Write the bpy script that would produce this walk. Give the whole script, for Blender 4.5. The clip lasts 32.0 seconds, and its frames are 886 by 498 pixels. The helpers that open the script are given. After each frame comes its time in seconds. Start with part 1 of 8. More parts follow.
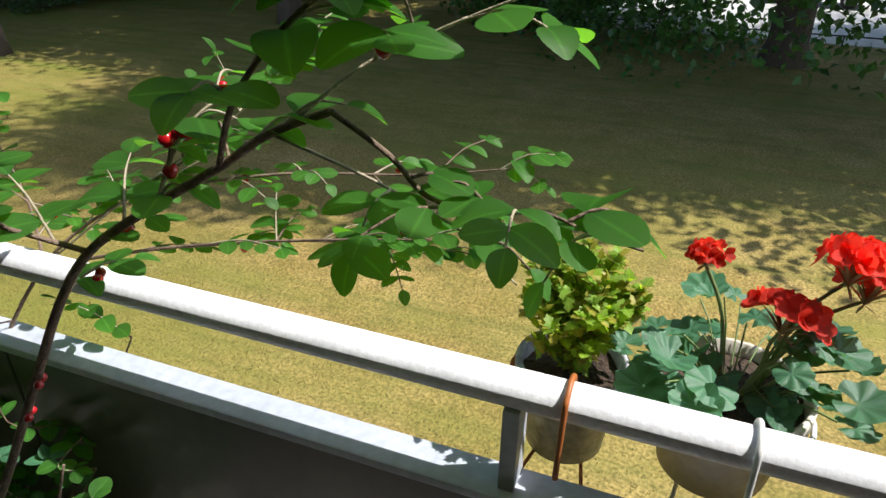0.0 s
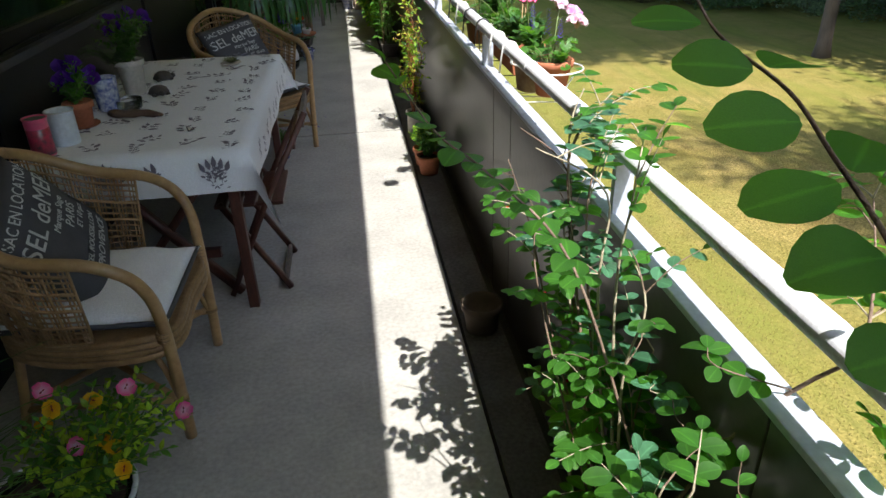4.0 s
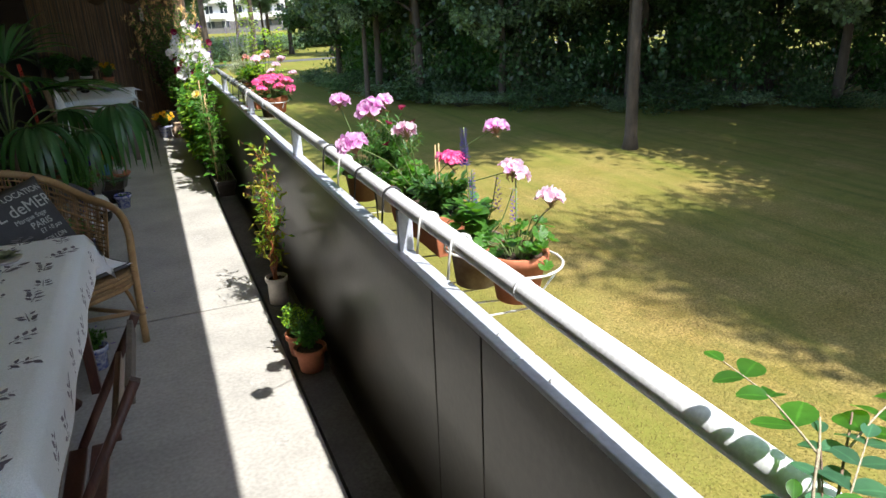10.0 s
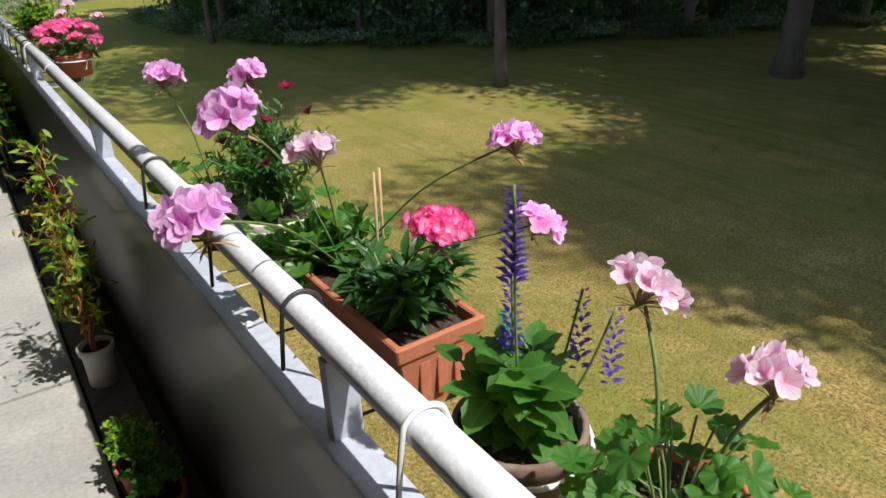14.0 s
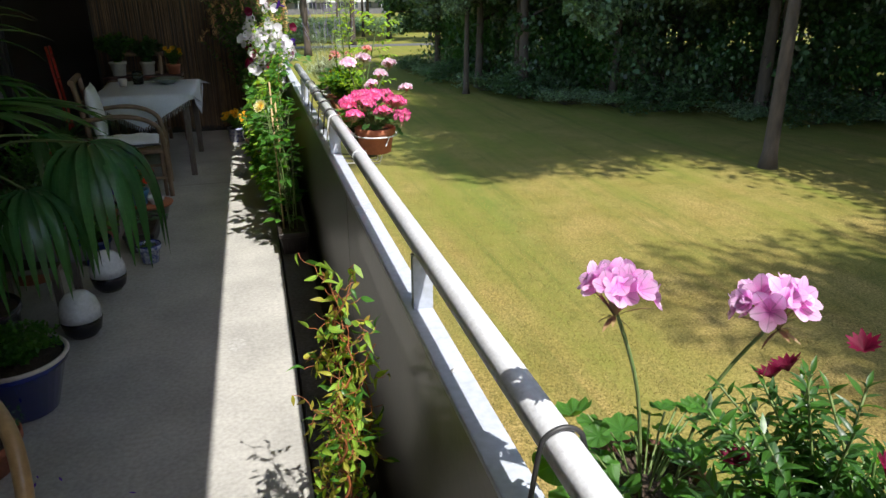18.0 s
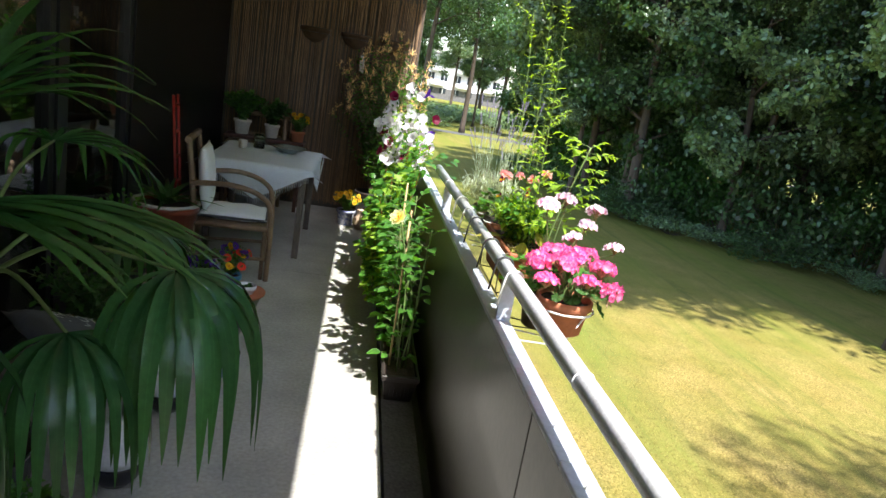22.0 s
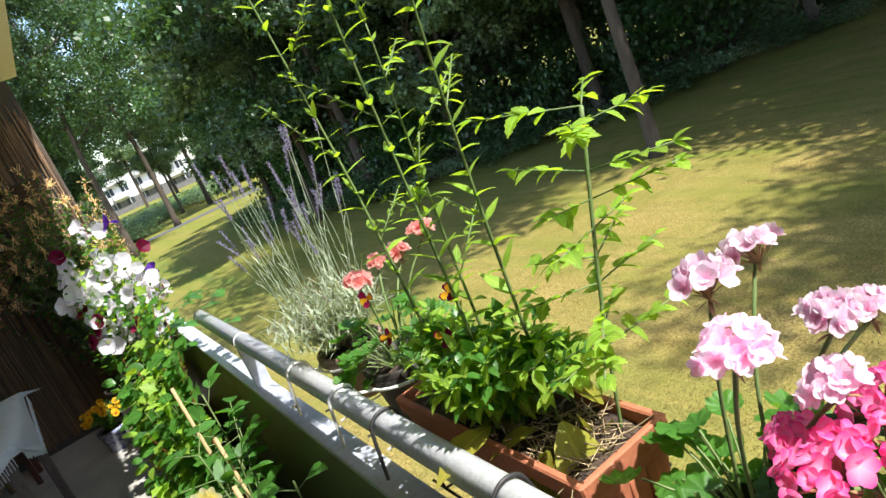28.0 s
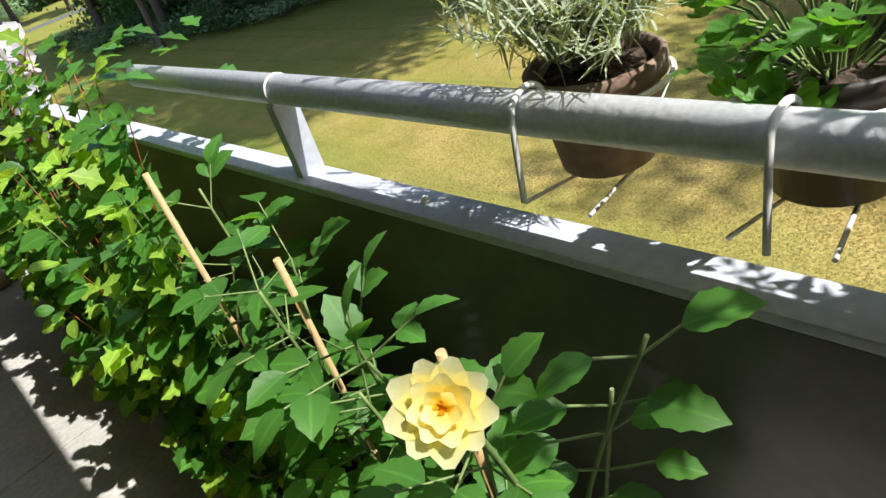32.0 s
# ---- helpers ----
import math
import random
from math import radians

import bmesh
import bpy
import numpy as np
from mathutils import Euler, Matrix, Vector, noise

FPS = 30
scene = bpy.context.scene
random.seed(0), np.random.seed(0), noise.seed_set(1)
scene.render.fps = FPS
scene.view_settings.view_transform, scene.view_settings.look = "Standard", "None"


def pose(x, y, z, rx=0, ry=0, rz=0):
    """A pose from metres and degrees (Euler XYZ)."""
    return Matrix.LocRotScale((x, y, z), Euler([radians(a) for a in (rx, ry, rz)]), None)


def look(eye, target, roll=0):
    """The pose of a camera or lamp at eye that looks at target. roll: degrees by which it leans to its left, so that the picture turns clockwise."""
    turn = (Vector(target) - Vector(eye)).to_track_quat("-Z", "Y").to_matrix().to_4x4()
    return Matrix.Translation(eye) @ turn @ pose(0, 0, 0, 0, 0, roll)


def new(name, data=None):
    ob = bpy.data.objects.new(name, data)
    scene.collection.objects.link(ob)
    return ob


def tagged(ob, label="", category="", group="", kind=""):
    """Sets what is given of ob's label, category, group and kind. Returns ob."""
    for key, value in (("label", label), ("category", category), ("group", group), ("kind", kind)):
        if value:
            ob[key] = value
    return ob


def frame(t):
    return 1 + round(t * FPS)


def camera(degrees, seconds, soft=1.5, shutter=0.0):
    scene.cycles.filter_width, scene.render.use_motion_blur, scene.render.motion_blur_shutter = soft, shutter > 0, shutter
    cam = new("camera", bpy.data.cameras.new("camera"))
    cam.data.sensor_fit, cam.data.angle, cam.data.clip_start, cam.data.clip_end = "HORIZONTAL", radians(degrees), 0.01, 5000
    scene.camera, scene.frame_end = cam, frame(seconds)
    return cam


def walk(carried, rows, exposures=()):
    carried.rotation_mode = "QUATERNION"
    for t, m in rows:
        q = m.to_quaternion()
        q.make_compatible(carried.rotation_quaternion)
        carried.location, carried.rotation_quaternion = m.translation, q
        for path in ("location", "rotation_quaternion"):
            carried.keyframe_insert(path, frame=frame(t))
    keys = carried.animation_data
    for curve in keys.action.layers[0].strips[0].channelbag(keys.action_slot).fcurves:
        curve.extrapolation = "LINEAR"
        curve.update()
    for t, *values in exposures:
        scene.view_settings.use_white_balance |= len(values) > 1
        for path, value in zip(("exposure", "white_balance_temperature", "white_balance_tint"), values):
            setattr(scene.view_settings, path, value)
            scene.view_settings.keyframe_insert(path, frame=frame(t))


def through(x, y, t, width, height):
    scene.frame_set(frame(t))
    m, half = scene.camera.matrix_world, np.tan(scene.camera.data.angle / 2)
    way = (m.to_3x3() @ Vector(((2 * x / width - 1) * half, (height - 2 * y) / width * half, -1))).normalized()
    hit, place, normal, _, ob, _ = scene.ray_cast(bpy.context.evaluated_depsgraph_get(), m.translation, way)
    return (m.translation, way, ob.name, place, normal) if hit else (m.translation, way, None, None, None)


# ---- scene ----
cam = camera(66.6, 32.0)
PATH = [
    (0, (-0.634, 0.357, 1.600), (0.998, 0.978, 0.625), 0.5),
    (0.5, (-0.629, 0.450, 1.607), (0.995, 1.120, 0.651), 0.8),
    (1, (-0.628, 0.540, 1.613), (0.976, 1.308, 0.696), 0.5),
    (1.5, (-0.615, 0.598, 1.611), (0.909, 1.503, 0.685), -0.0),
    (2, (-0.558, 0.641, 1.609), (0.764, 1.820, 0.679), 0.4),
    (2.5, (-0.538, 0.665, 1.605), (0.518, 2.067, 0.645), -0.4),
    (3, (-0.535, 0.676, 1.599), (0.278, 2.236, 0.648), -1.1),
    (3.5, (-0.558, 0.676, 1.603), (0.044, 2.344, 0.679), -1.0),
    (4, (-0.623, 0.677, 1.601), (-0.402, 2.430, 0.664), -1.9),
    (4.5, (-0.709, 0.674, 1.580), (-0.870, 2.457, 0.687), -1.6),
    (6.5, (-0.888, 0.743, 1.623), (-1.353, 2.579, 0.980), -1.5),
    (7, (-0.893, 0.884, 1.615), (-1.183, 2.750, 0.957), -1.5),
    (7.5, (-0.825, 1.061, 1.618), (-0.974, 2.928, 0.915), -0.4),
    (8, (-0.759, 1.207, 1.615), (-0.717, 3.075, 0.902), 0.0),
    (8.5, (-0.722, 1.368, 1.634), (-0.342, 3.215, 0.966), 0.6),
    (9, (-0.737, 1.560, 1.642), (-0.123, 3.347, 0.987), -2.0),
    (9.5, (-0.739, 1.673, 1.632), (0.001, 3.383, 0.906), -1.9),
    (10, (-0.675, 1.817, 1.646), (0.041, 3.552, 0.955), -2.3),
    (10.5, (-0.604, 1.972, 1.639), (0.119, 3.706, 0.951), -1.3),
    (11, (-0.569, 2.169, 1.614), (0.288, 3.833, 0.911), -1.4),
    (11.5, (-0.550, 2.379, 1.597), (0.440, 3.933, 0.819), -2.7),
    (12, (-0.496, 2.526, 1.573), (0.539, 4.017, 0.734), -2.4),
    (12.5, (-0.390, 2.684, 1.565), (0.580, 4.206, 0.703), -1.9),
    (13, (-0.312, 2.801, 1.541), (0.635, 4.303, 0.622), 0.2),
    (13.5, (-0.298, 2.943, 1.541), (0.713, 4.423, 0.654), -0.2),
    (14, (-0.307, 3.059, 1.550), (0.710, 4.546, 0.680), -2.1),
    (14.5, (-0.310, 3.142, 1.568), (0.661, 4.689, 0.752), -2.9),
    (15, (-0.314, 3.230, 1.607), (0.395, 4.967, 0.912), -2.5),
    (15.5, (-0.290, 3.321, 1.612), (0.340, 5.084, 0.909), -1.6),
    (17.5, (-0.382, 3.881, 1.591), (0.189, 5.665, 0.890), -1.4),
    (18, (-0.331, 4.063, 1.594), (0.160, 5.864, 0.877), -0.3),
    (18.5, (-0.321, 4.215, 1.592), (0.216, 6.011, 0.895), -0.4),
    (19, (-0.355, 4.365, 1.608), (0.337, 6.121, 0.947), -1.9),
    (19.5, (-0.433, 4.462, 1.614), (0.158, 6.255, 0.953), -2.3),
    (20, (-0.467, 4.606, 1.622), (-0.151, 6.475, 0.985), -2.2),
    (20.5, (-0.438, 4.774, 1.619), (-0.278, 6.673, 1.012), 0.0),
    (21, (-0.421, 4.870, 1.619), (-0.280, 6.772, 1.017), 3.6),
    (21.5, (-0.477, 4.994, 1.631), (-0.240, 6.913, 1.120), 5.9),
    (22, (-0.546, 5.111, 1.629), (-0.259, 7.029, 1.142), 9.7),
    (22.5, (-0.566, 5.279, 1.616), (-0.225, 7.174, 1.073), 13.5),
    (23, (-0.537, 5.472, 1.603), (-0.213, 7.364, 1.042), 18.0),
    (23.5, (-0.499, 5.626, 1.584), (-0.026, 7.468, 0.965), 19.5),
    (24, (-0.513, 5.803, 1.573), (0.192, 7.554, 0.912), 20.5),
    (24.5, (-0.503, 5.951, 1.561), (0.323, 7.659, 0.928), 21.9),
    (26.5, (-0.344, 6.594, 1.548), (0.708, 8.182, 0.938), 7.0),
    (27, (-0.341, 6.666, 1.571), (0.778, 8.224, 1.007), -5.0),
    (27.5, (-0.317, 6.783, 1.586), (0.719, 8.406, 1.045), -15.6),
    (28, (-0.306, 6.867, 1.599), (0.578, 8.583, 1.076), -23.3),
    (28.5, (-0.344, 6.952, 1.601), (0.527, 8.669, 1.060), -26.1),
    (29, (-0.444, 7.065, 1.574), (0.426, 8.770, 0.994), -25.9),
    (29.5, (-0.495, 7.153, 1.529), (0.382, 8.795, 0.798), -24.5),
    (30, (-0.494, 7.333, 1.495), (0.270, 9.002, 0.703), -23.3),
    (30.5, (-0.483, 7.534, 1.471), (0.286, 9.163, 0.601), -17.8),
    (31, (-0.517, 7.694, 1.437), (0.395, 9.253, 0.579), -16.9),
    (31.5, (-0.525, 7.832, 1.379), (0.479, 9.290, 0.449), -18.8),
    (32, (-0.504, 7.937, 1.332), (0.478, 9.333, 0.290), -19.1),
]
walk(cam, [(t, look(eye, target, roll)) for t, eye, target, roll in PATH], [(0, 0.7), (1, 1.0), (3, 1.25), (4, 1.2), (6.5, 2.65), (8, 2.4), (9, 1.6), (10, 1.15), (13, 0.4), (15, 0.4), (18, 0.75), (20, 0.9), (21, 1.25), (23, 1.7), (24.5, 1.45), (27, 1.15), (30, 1.2), (32, 1.05)])

# ---- world ----
SUN_UP, SUN_SIDE = radians(57), radians(156.5)
SUN_WAY = Vector((math.sin(SUN_SIDE) * math.cos(SUN_UP), math.cos(SUN_SIDE) * math.cos(SUN_UP), math.sin(SUN_UP)))
world = bpy.data.worlds.new("world")
scene.world = world
world.use_nodes = True
sky = world.node_tree.nodes.new("ShaderNodeTexSky")
sky.sky_type, sky.sun_disc, sky.sun_elevation, sky.sun_rotation = "NISHITA", False, SUN_UP, SUN_SIDE
world.node_tree.nodes["Background"].inputs[1].default_value = 0.175
world.node_tree.links.new(sky.outputs[0], world.node_tree.nodes["Background"].inputs[0])
sun = new("sun", bpy.data.lights.new("sun", "SUN"))
sun.data.energy, sun.data.angle, sun.data.color = 4.6, radians(0.55), (1.0, 0.97, 0.915)
sun.matrix_world = look(SUN_WAY * 60, (0, 0, 0))

# ---- materials ----
def hexed(r, g, b):
    return (r, g, b, 1.0)


def material(name, base, second=None, scale=8.0, rough=0.6, metal=0.0, bump=0.1, fine=60.0, vary=0.0, leaf=0.0, coat=0.0, stretch=(1, 1, 1), speck=0.0, spec=0.5):
    """Colour between two tones by broad and fine noise, with a fine relief; leaf: share of light let through."""
    m = bpy.data.materials.new(name)
    m.use_nodes = True
    t, n = m.node_tree, m.node_tree.nodes
    p = n["Principled BSDF"]
    second = second or tuple(c * 0.72 for c in base)
    co = n.new("ShaderNodeTexCoord")
    mp = n.new("ShaderNodeMapping")
    mp.inputs["Scale"].default_value = stretch
    t.links.new(co.outputs["Object"], mp.inputs[0])
    broad = n.new("ShaderNodeTexNoise")
    broad.inputs["Scale"].default_value, broad.inputs["Detail"].default_value, broad.inputs["Roughness"].default_value = scale, 6.0, 0.62
    t.links.new(mp.outputs[0], broad.inputs["Vector"])
    grain = n.new("ShaderNodeTexNoise")
    grain.inputs["Scale"].default_value, grain.inputs["Detail"].default_value = fine, 4.0
    t.links.new(mp.outputs[0], grain.inputs["Vector"])
    ramp = n.new("ShaderNodeMapRange")
    ramp.inputs["From Min"].default_value, ramp.inputs["From Max"].default_value = 0.32, 0.68
    t.links.new(broad.outputs["Fac"], ramp.inputs["Value"])
    mix = n.new("ShaderNodeMix")
    mix.data_type = "RGBA"
    mix.inputs["A"].default_value, mix.inputs["B"].default_value = hexed(*base), hexed(*second)
    t.links.new(ramp.outputs[0], mix.inputs["Factor"])
    out = mix.outputs["Result"]
    g = n.new("ShaderNodeMapRange")
    g.inputs["From Min"].default_value, g.inputs["From Max"].default_value = 0.3, 0.7
    g.inputs["To Min"].default_value, g.inputs["To Max"].default_value = 1 - 0.12 - speck, 1 + 0.1 + speck
    t.links.new(grain.outputs["Fac"], g.inputs["Value"])
    mul = n.new("ShaderNodeMix")
    mul.data_type, mul.blend_type = "RGBA", "MULTIPLY"
    mul.inputs["Factor"].default_value = 1.0
    t.links.new(out, mul.inputs["A"])
    t.links.new(g.outputs[0], mul.inputs["B"])
    out = mul.outputs["Result"]
    if vary:
        geo = n.new("ShaderNodeNewGeometry")
        v = n.new("ShaderNodeMapRange")
        v.inputs["To Min"].default_value, v.inputs["To Max"].default_value = 1 - vary, 1 + vary
        t.links.new(geo.outputs["Random Per Island"], v.inputs["Value"])
        m2 = n.new("ShaderNodeMix")
        m2.data_type, m2.blend_type = "RGBA", "MULTIPLY"
        m2.inputs["Factor"].default_value = 1.0
        t.links.new(out, m2.inputs["A"])
        t.links.new(v.outputs[0], m2.inputs["B"])
        out = m2.outputs["Result"]
    t.links.new(out, p.inputs["Base Color"])
    p.inputs["Roughness"].default_value, p.inputs["Metallic"].default_value = rough, metal
    p.inputs["Specular IOR Level"].default_value = spec
    p.inputs["Coat Weight"].default_value = coat
    b = n.new("ShaderNodeBump")
    b.inputs["Strength"].default_value, b.inputs["Distance"].default_value = bump, 0.01
    t.links.new(grain.outputs["Fac"], b.inputs["Height"])
    t.links.new(b.outputs[0], p.inputs["Normal"])
    if leaf:
        thin = n.new("ShaderNodeBsdfTranslucent")
        warm = n.new("ShaderNodeMix")
        warm.data_type, warm.blend_type = "RGBA", "MULTIPLY"
        warm.inputs["Factor"].default_value = 1.0
        warm.inputs["B"].default_value = (1.5, 1.35, 0.55, 1) if leaf > 0 else (1.1, 0.9, 1.0, 1)
        t.links.new(out, warm.inputs["A"])
        t.links.new(warm.outputs["Result"], thin.inputs[0])
        ms = n.new("ShaderNodeMixShader")
        ms.inputs[0].default_value = abs(leaf)
        t.links.new(p.outputs[0], ms.inputs[1])
        t.links.new(thin.outputs[0], ms.inputs[2])
        t.links.new(ms.outputs[0], n["Material Output"].inputs[0])
    return m


CONCRETE = material("concrete_floor", (0.42, 0.405, 0.375), (0.30, 0.29, 0.27), 2.6, 0.7, bump=0.1, fine=55, speck=0.03)
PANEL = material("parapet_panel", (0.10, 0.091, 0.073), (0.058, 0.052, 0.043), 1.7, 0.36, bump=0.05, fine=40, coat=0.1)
COPING = material("coated_coping", (0.47, 0.50, 0.58), (0.40, 0.43, 0.50), 5, 0.42, metal=0.0, bump=0.05)
TUBE = material("galvanised_tube", (0.76, 0.77, 0.80), (0.66, 0.67, 0.70), 9, 0.45, metal=0.0, bump=0.08, fine=120)
DARK = material("dark_frame_paint", (0.010, 0.011, 0.012), (0.007, 0.0075, 0.008), 6, 0.35, bump=0.05, spec=0.3)
# The ceiling stays unseen; its near-white tone is set to bounce light inward.
CEIL = material("bounce_ceiling", (0.86, 0.85, 0.83), (0.82, 0.81, 0.79), 3, 0.85, bump=0.1)
GROOVE = material("wet_joint", (0.05, 0.05, 0.045), None, 9, 0.8)
TERRA = material("terracotta", (0.44, 0.15, 0.075), (0.36, 0.12, 0.06), 9, 0.8, bump=0.15, fine=80)
BARK = material("bark", (0.095, 0.07, 0.05), (0.05, 0.038, 0.028), 6, 0.9, bump=0.8, fine=30, stretch=(1, 1, 0.25))
WOODRED = material("stained_wood", (0.10, 0.032, 0.02), (0.05, 0.018, 0.012), 14, 0.45, bump=0.15, stretch=(6, 6, 1))
CLOTH = material("table_cloth", (0.88, 0.89, 0.91), (0.85, 0.86, 0.88), 4, 0.8, bump=0.08, fine=300)


# ---- mesh helpers ----
def mesh_of(name, bm, mats, smooth=False):
    me = bpy.data.meshes.new(name)
    bm.to_mesh(me)
    bm.free()
    for m in mats if isinstance(mats, (list, tuple)) else (mats,):
        me.materials.append(m)
    if smooth:
        for f in me.polygons:
            f.use_smooth = True
    return me


def thing(name, place, label, category, group="", kind=""):
    ob = new(name)
    ob.empty_display_size = 0.1
    ob.matrix_world = place if isinstance(place, Matrix) else Matrix.Translation(place)
    return tagged(ob, label, category, group, kind)


JOINED = {"foliage": "many small green leaves", "stem": "thin branching stems", "branch": "brown woody branches", "twig": "pale dry twigs", "straw": "dry straw", "fringe": "white knotted fringe", "cane_binding": "windings of flat cane", "leaves": "many small leaves", "crown": "crown of many leaves", "blossoms": "many small blossoms", "flower_spike": "many thin flower spikes", "printed_sprigs": "printed grey sprigs", "printed_border": "printed grey sprigs", "petiole": "thin leaf stalks"}


def part(name, bm, mats, parent=None, label="", smooth=False):
    ob = new(name, mesh_of(name, bm, mats, smooth) if not isinstance(bm, bpy.types.Mesh) else bm)
    if parent:
        ob.parent = parent
    if name in JOINED:
        return tagged(ob, label or JOINED[name], kind="stuff")
    return tagged(ob, label) if label else ob


def solid(name, bm, mats, place, label, category, group="", kind="", smooth=False):
    ob = new(name, mesh_of(name, bm, mats, smooth))
    ob.matrix_world = place if isinstance(place, Matrix) else Matrix.Translation(place)
    return tagged(ob, label, category, group, kind)


def box(bm, x0, x1, y0, y1, z0, z1, bevel=0.0, m=None, mat=0):
    r = bmesh.ops.create_cube(bm, size=1)
    vs = r["verts"]
    for v in vs:
        v.co = Vector((x0 + (v.co.x + 0.5) * (x1 - x0), y0 + (v.co.y + 0.5) * (y1 - y0), z0 + (v.co.z + 0.5) * (z1 - z0)))
    fs = {f for v in vs for f in v.link_faces}
    for f in fs:
        f.material_index = mat
    if bevel:
        es = {e for v in vs for e in v.link_edges}
        g = bmesh.ops.bevel(bm, geom=list(es), offset=bevel, segments=2, affect="EDGES", profile=0.6)
        vs = list({v for f in g["faces"] for v in f.verts} | {v for v in vs if v.is_valid})
        for f in g["faces"]:
            f.material_index = mat
    if m is not None:
        bmesh.ops.transform(bm, matrix=m, verts=[v for v in vs if v.is_valid])
    return bm


def boxed(*a, **k):
    return box(bmesh.new(), *a, **k)


def lathe(bm, profile, seg=24, m=None, mat=0, wobble=0.0):
    """Turns (radius, height) pairs about z."""
    rings = []
    for r, z in profile:
        rings.append([bm.verts.new((r * math.cos(2 * math.pi * i / seg) * (1 + wobble * random.uniform(-1, 1)), r * math.sin(2 * math.pi * i / seg) * (1 + wobble * random.uniform(-1, 1)), z)) for i in range(seg)])
    for a, b in zip(rings, rings[1:]):
        for i in range(seg):
            f = bm.faces.new((a[i], a[(i + 1) % seg], b[(i + 1) % seg], b[i]))
            f.material_index, f.smooth = mat, True
    for ring, flip in ((rings[0], True), (rings[-1], False)):
        if sum((v.co - ring[0].co).length for v in ring) > 1e-4:
            f = bm.faces.new(list(reversed(ring)) if flip else ring)
            f.material_index = mat
    if m is not None:
        bmesh.ops.transform(bm, matrix=m, verts=[v for r in rings for v in r])
    return bm


def pipe(bm, pts, radius, seg=8, mat=0, closed=False, cap=True):
    """A tube along points; radius: one number or one per point."""
    pts = [Vector(p) for p in pts]
    n = len(pts)
    rad = radius if isinstance(radius, (list, tuple)) else [radius] * n
    rings, side = [], None
    for i, p in enumerate(pts):
        if closed:
            d = pts[(i + 1) % n] - pts[i - 1]
        else:
            d = pts[min(i + 1, n - 1)] - pts[max(i - 1, 0)]
        d = d.normalized() if d.length > 1e-9 else Vector((0, 0, 1))
        if side is None:
            side = d.orthogonal().normalized()
        side = (side - d * side.dot(d))
        side = side.normalized() if side.length > 1e-6 else d.orthogonal().normalized()
        up = d.cross(side)
        rings.append([bm.verts.new(p + rad[i] * (side * math.cos(2 * math.pi * k / seg) + up * math.sin(2 * math.pi * k / seg))) for k in range(seg)])
    pairs = list(zip(rings, rings[1:])) + ([(rings[-1], rings[0])] if closed else [])
    for a, b in pairs:
        for k in range(seg):
            f = bm.faces.new((a[k], a[(k + 1) % seg], b[(k + 1) % seg], b[k]))
            f.material_index, f.smooth = mat, True
    if cap and not closed:
        for ring, flip in ((rings[0], True), (rings[-1], False)):
            f = bm.faces.new(list(reversed(ring)) if flip else ring)
            f.material_index = mat
    return bm


def curve(points, steps=6, closed=False):
    """A smooth line through points."""
    p = [Vector(q) for q in points]
    n, out = len(p), []
    for i in range(n if closed else n - 1):
        a, b, c, d = (p[(i + k) % n] if closed else p[min(max(i + k, 0), n - 1)] for k in (-1, 0, 1, 2))
        for s in range(steps):
            u = s / steps
            out.append(0.5 * ((2 * b) + (c - a) * u + (2 * a - 5 * b + 4 * c - d) * u * u + (3 * b - a - 3 * c + d) * u ** 3))
    if not closed:
        out.append(p[-1])
    return out

def rnd_(k):
    return 0.85 + 0.3 * noise.random()


# ---- structure: the balcony ----
Y0, Y1 = -2.2, 12.75
FLOOR_EDGE, IN, OUT, TOP = -0.268, -0.029, 0.03, 0.863
floor = tagged(new("floor"), "smooth grey concrete balcony floor with joints", "floor", kind="structure")
for a, b in ((Y0, 0.9), (0.903, 5.659), (5.681, 10.2), (10.206, Y1)):
    part("floor_slab", boxed(-2.05, FLOOR_EDGE - 0.006, a, b, -0.2, 0, 0.003), CONCRETE, floor)
STAIN = material("floor_stain", (0.30, 0.29, 0.27), (0.40, 0.39, 0.37), 30, 0.85)
for x, y, r in ((-0.44, 4.72, 0.045), (-0.54, 7.1, 0.05), (-0.43, 4.2, 0.03)):
    bm = bmesh.new()
    bm.faces.new([bm.verts.new((x + r * rnd_(k) * math.cos(k * 0.5236), y + r * 1.3 * rnd_(k + 3) * math.sin(k * 0.5236), 0.0015)) for k in range(12)])
    part("stain", bm, STAIN, floor, "dull round stain")
# The parapet's shade on the gutter is put into this darker concrete colour.
GUTTERM = material("shaded_gutter_concrete", (0.12, 0.115, 0.11), (0.075, 0.07, 0.066), 5, 0.8, bump=0.25, fine=70, speck=0.2)
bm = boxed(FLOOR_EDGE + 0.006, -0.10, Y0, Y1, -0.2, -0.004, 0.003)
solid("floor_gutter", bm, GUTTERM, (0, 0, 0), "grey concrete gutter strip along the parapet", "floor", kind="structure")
bm = boxed(-2.05, -0.032, Y0, Y1, -0.3, -0.12)
solid("floor_base", bm, GROOVE, (0, 0, -0.002), "dark concrete slab under the floor joints", "floor", kind="structure")
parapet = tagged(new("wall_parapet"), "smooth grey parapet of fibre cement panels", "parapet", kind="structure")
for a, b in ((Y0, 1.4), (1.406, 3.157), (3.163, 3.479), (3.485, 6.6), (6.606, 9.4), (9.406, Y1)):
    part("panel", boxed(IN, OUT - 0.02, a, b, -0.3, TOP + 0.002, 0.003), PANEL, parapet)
coping = tagged(new("coping"), "pale grey coated metal coping on the parapet", "coping", kind="structure")
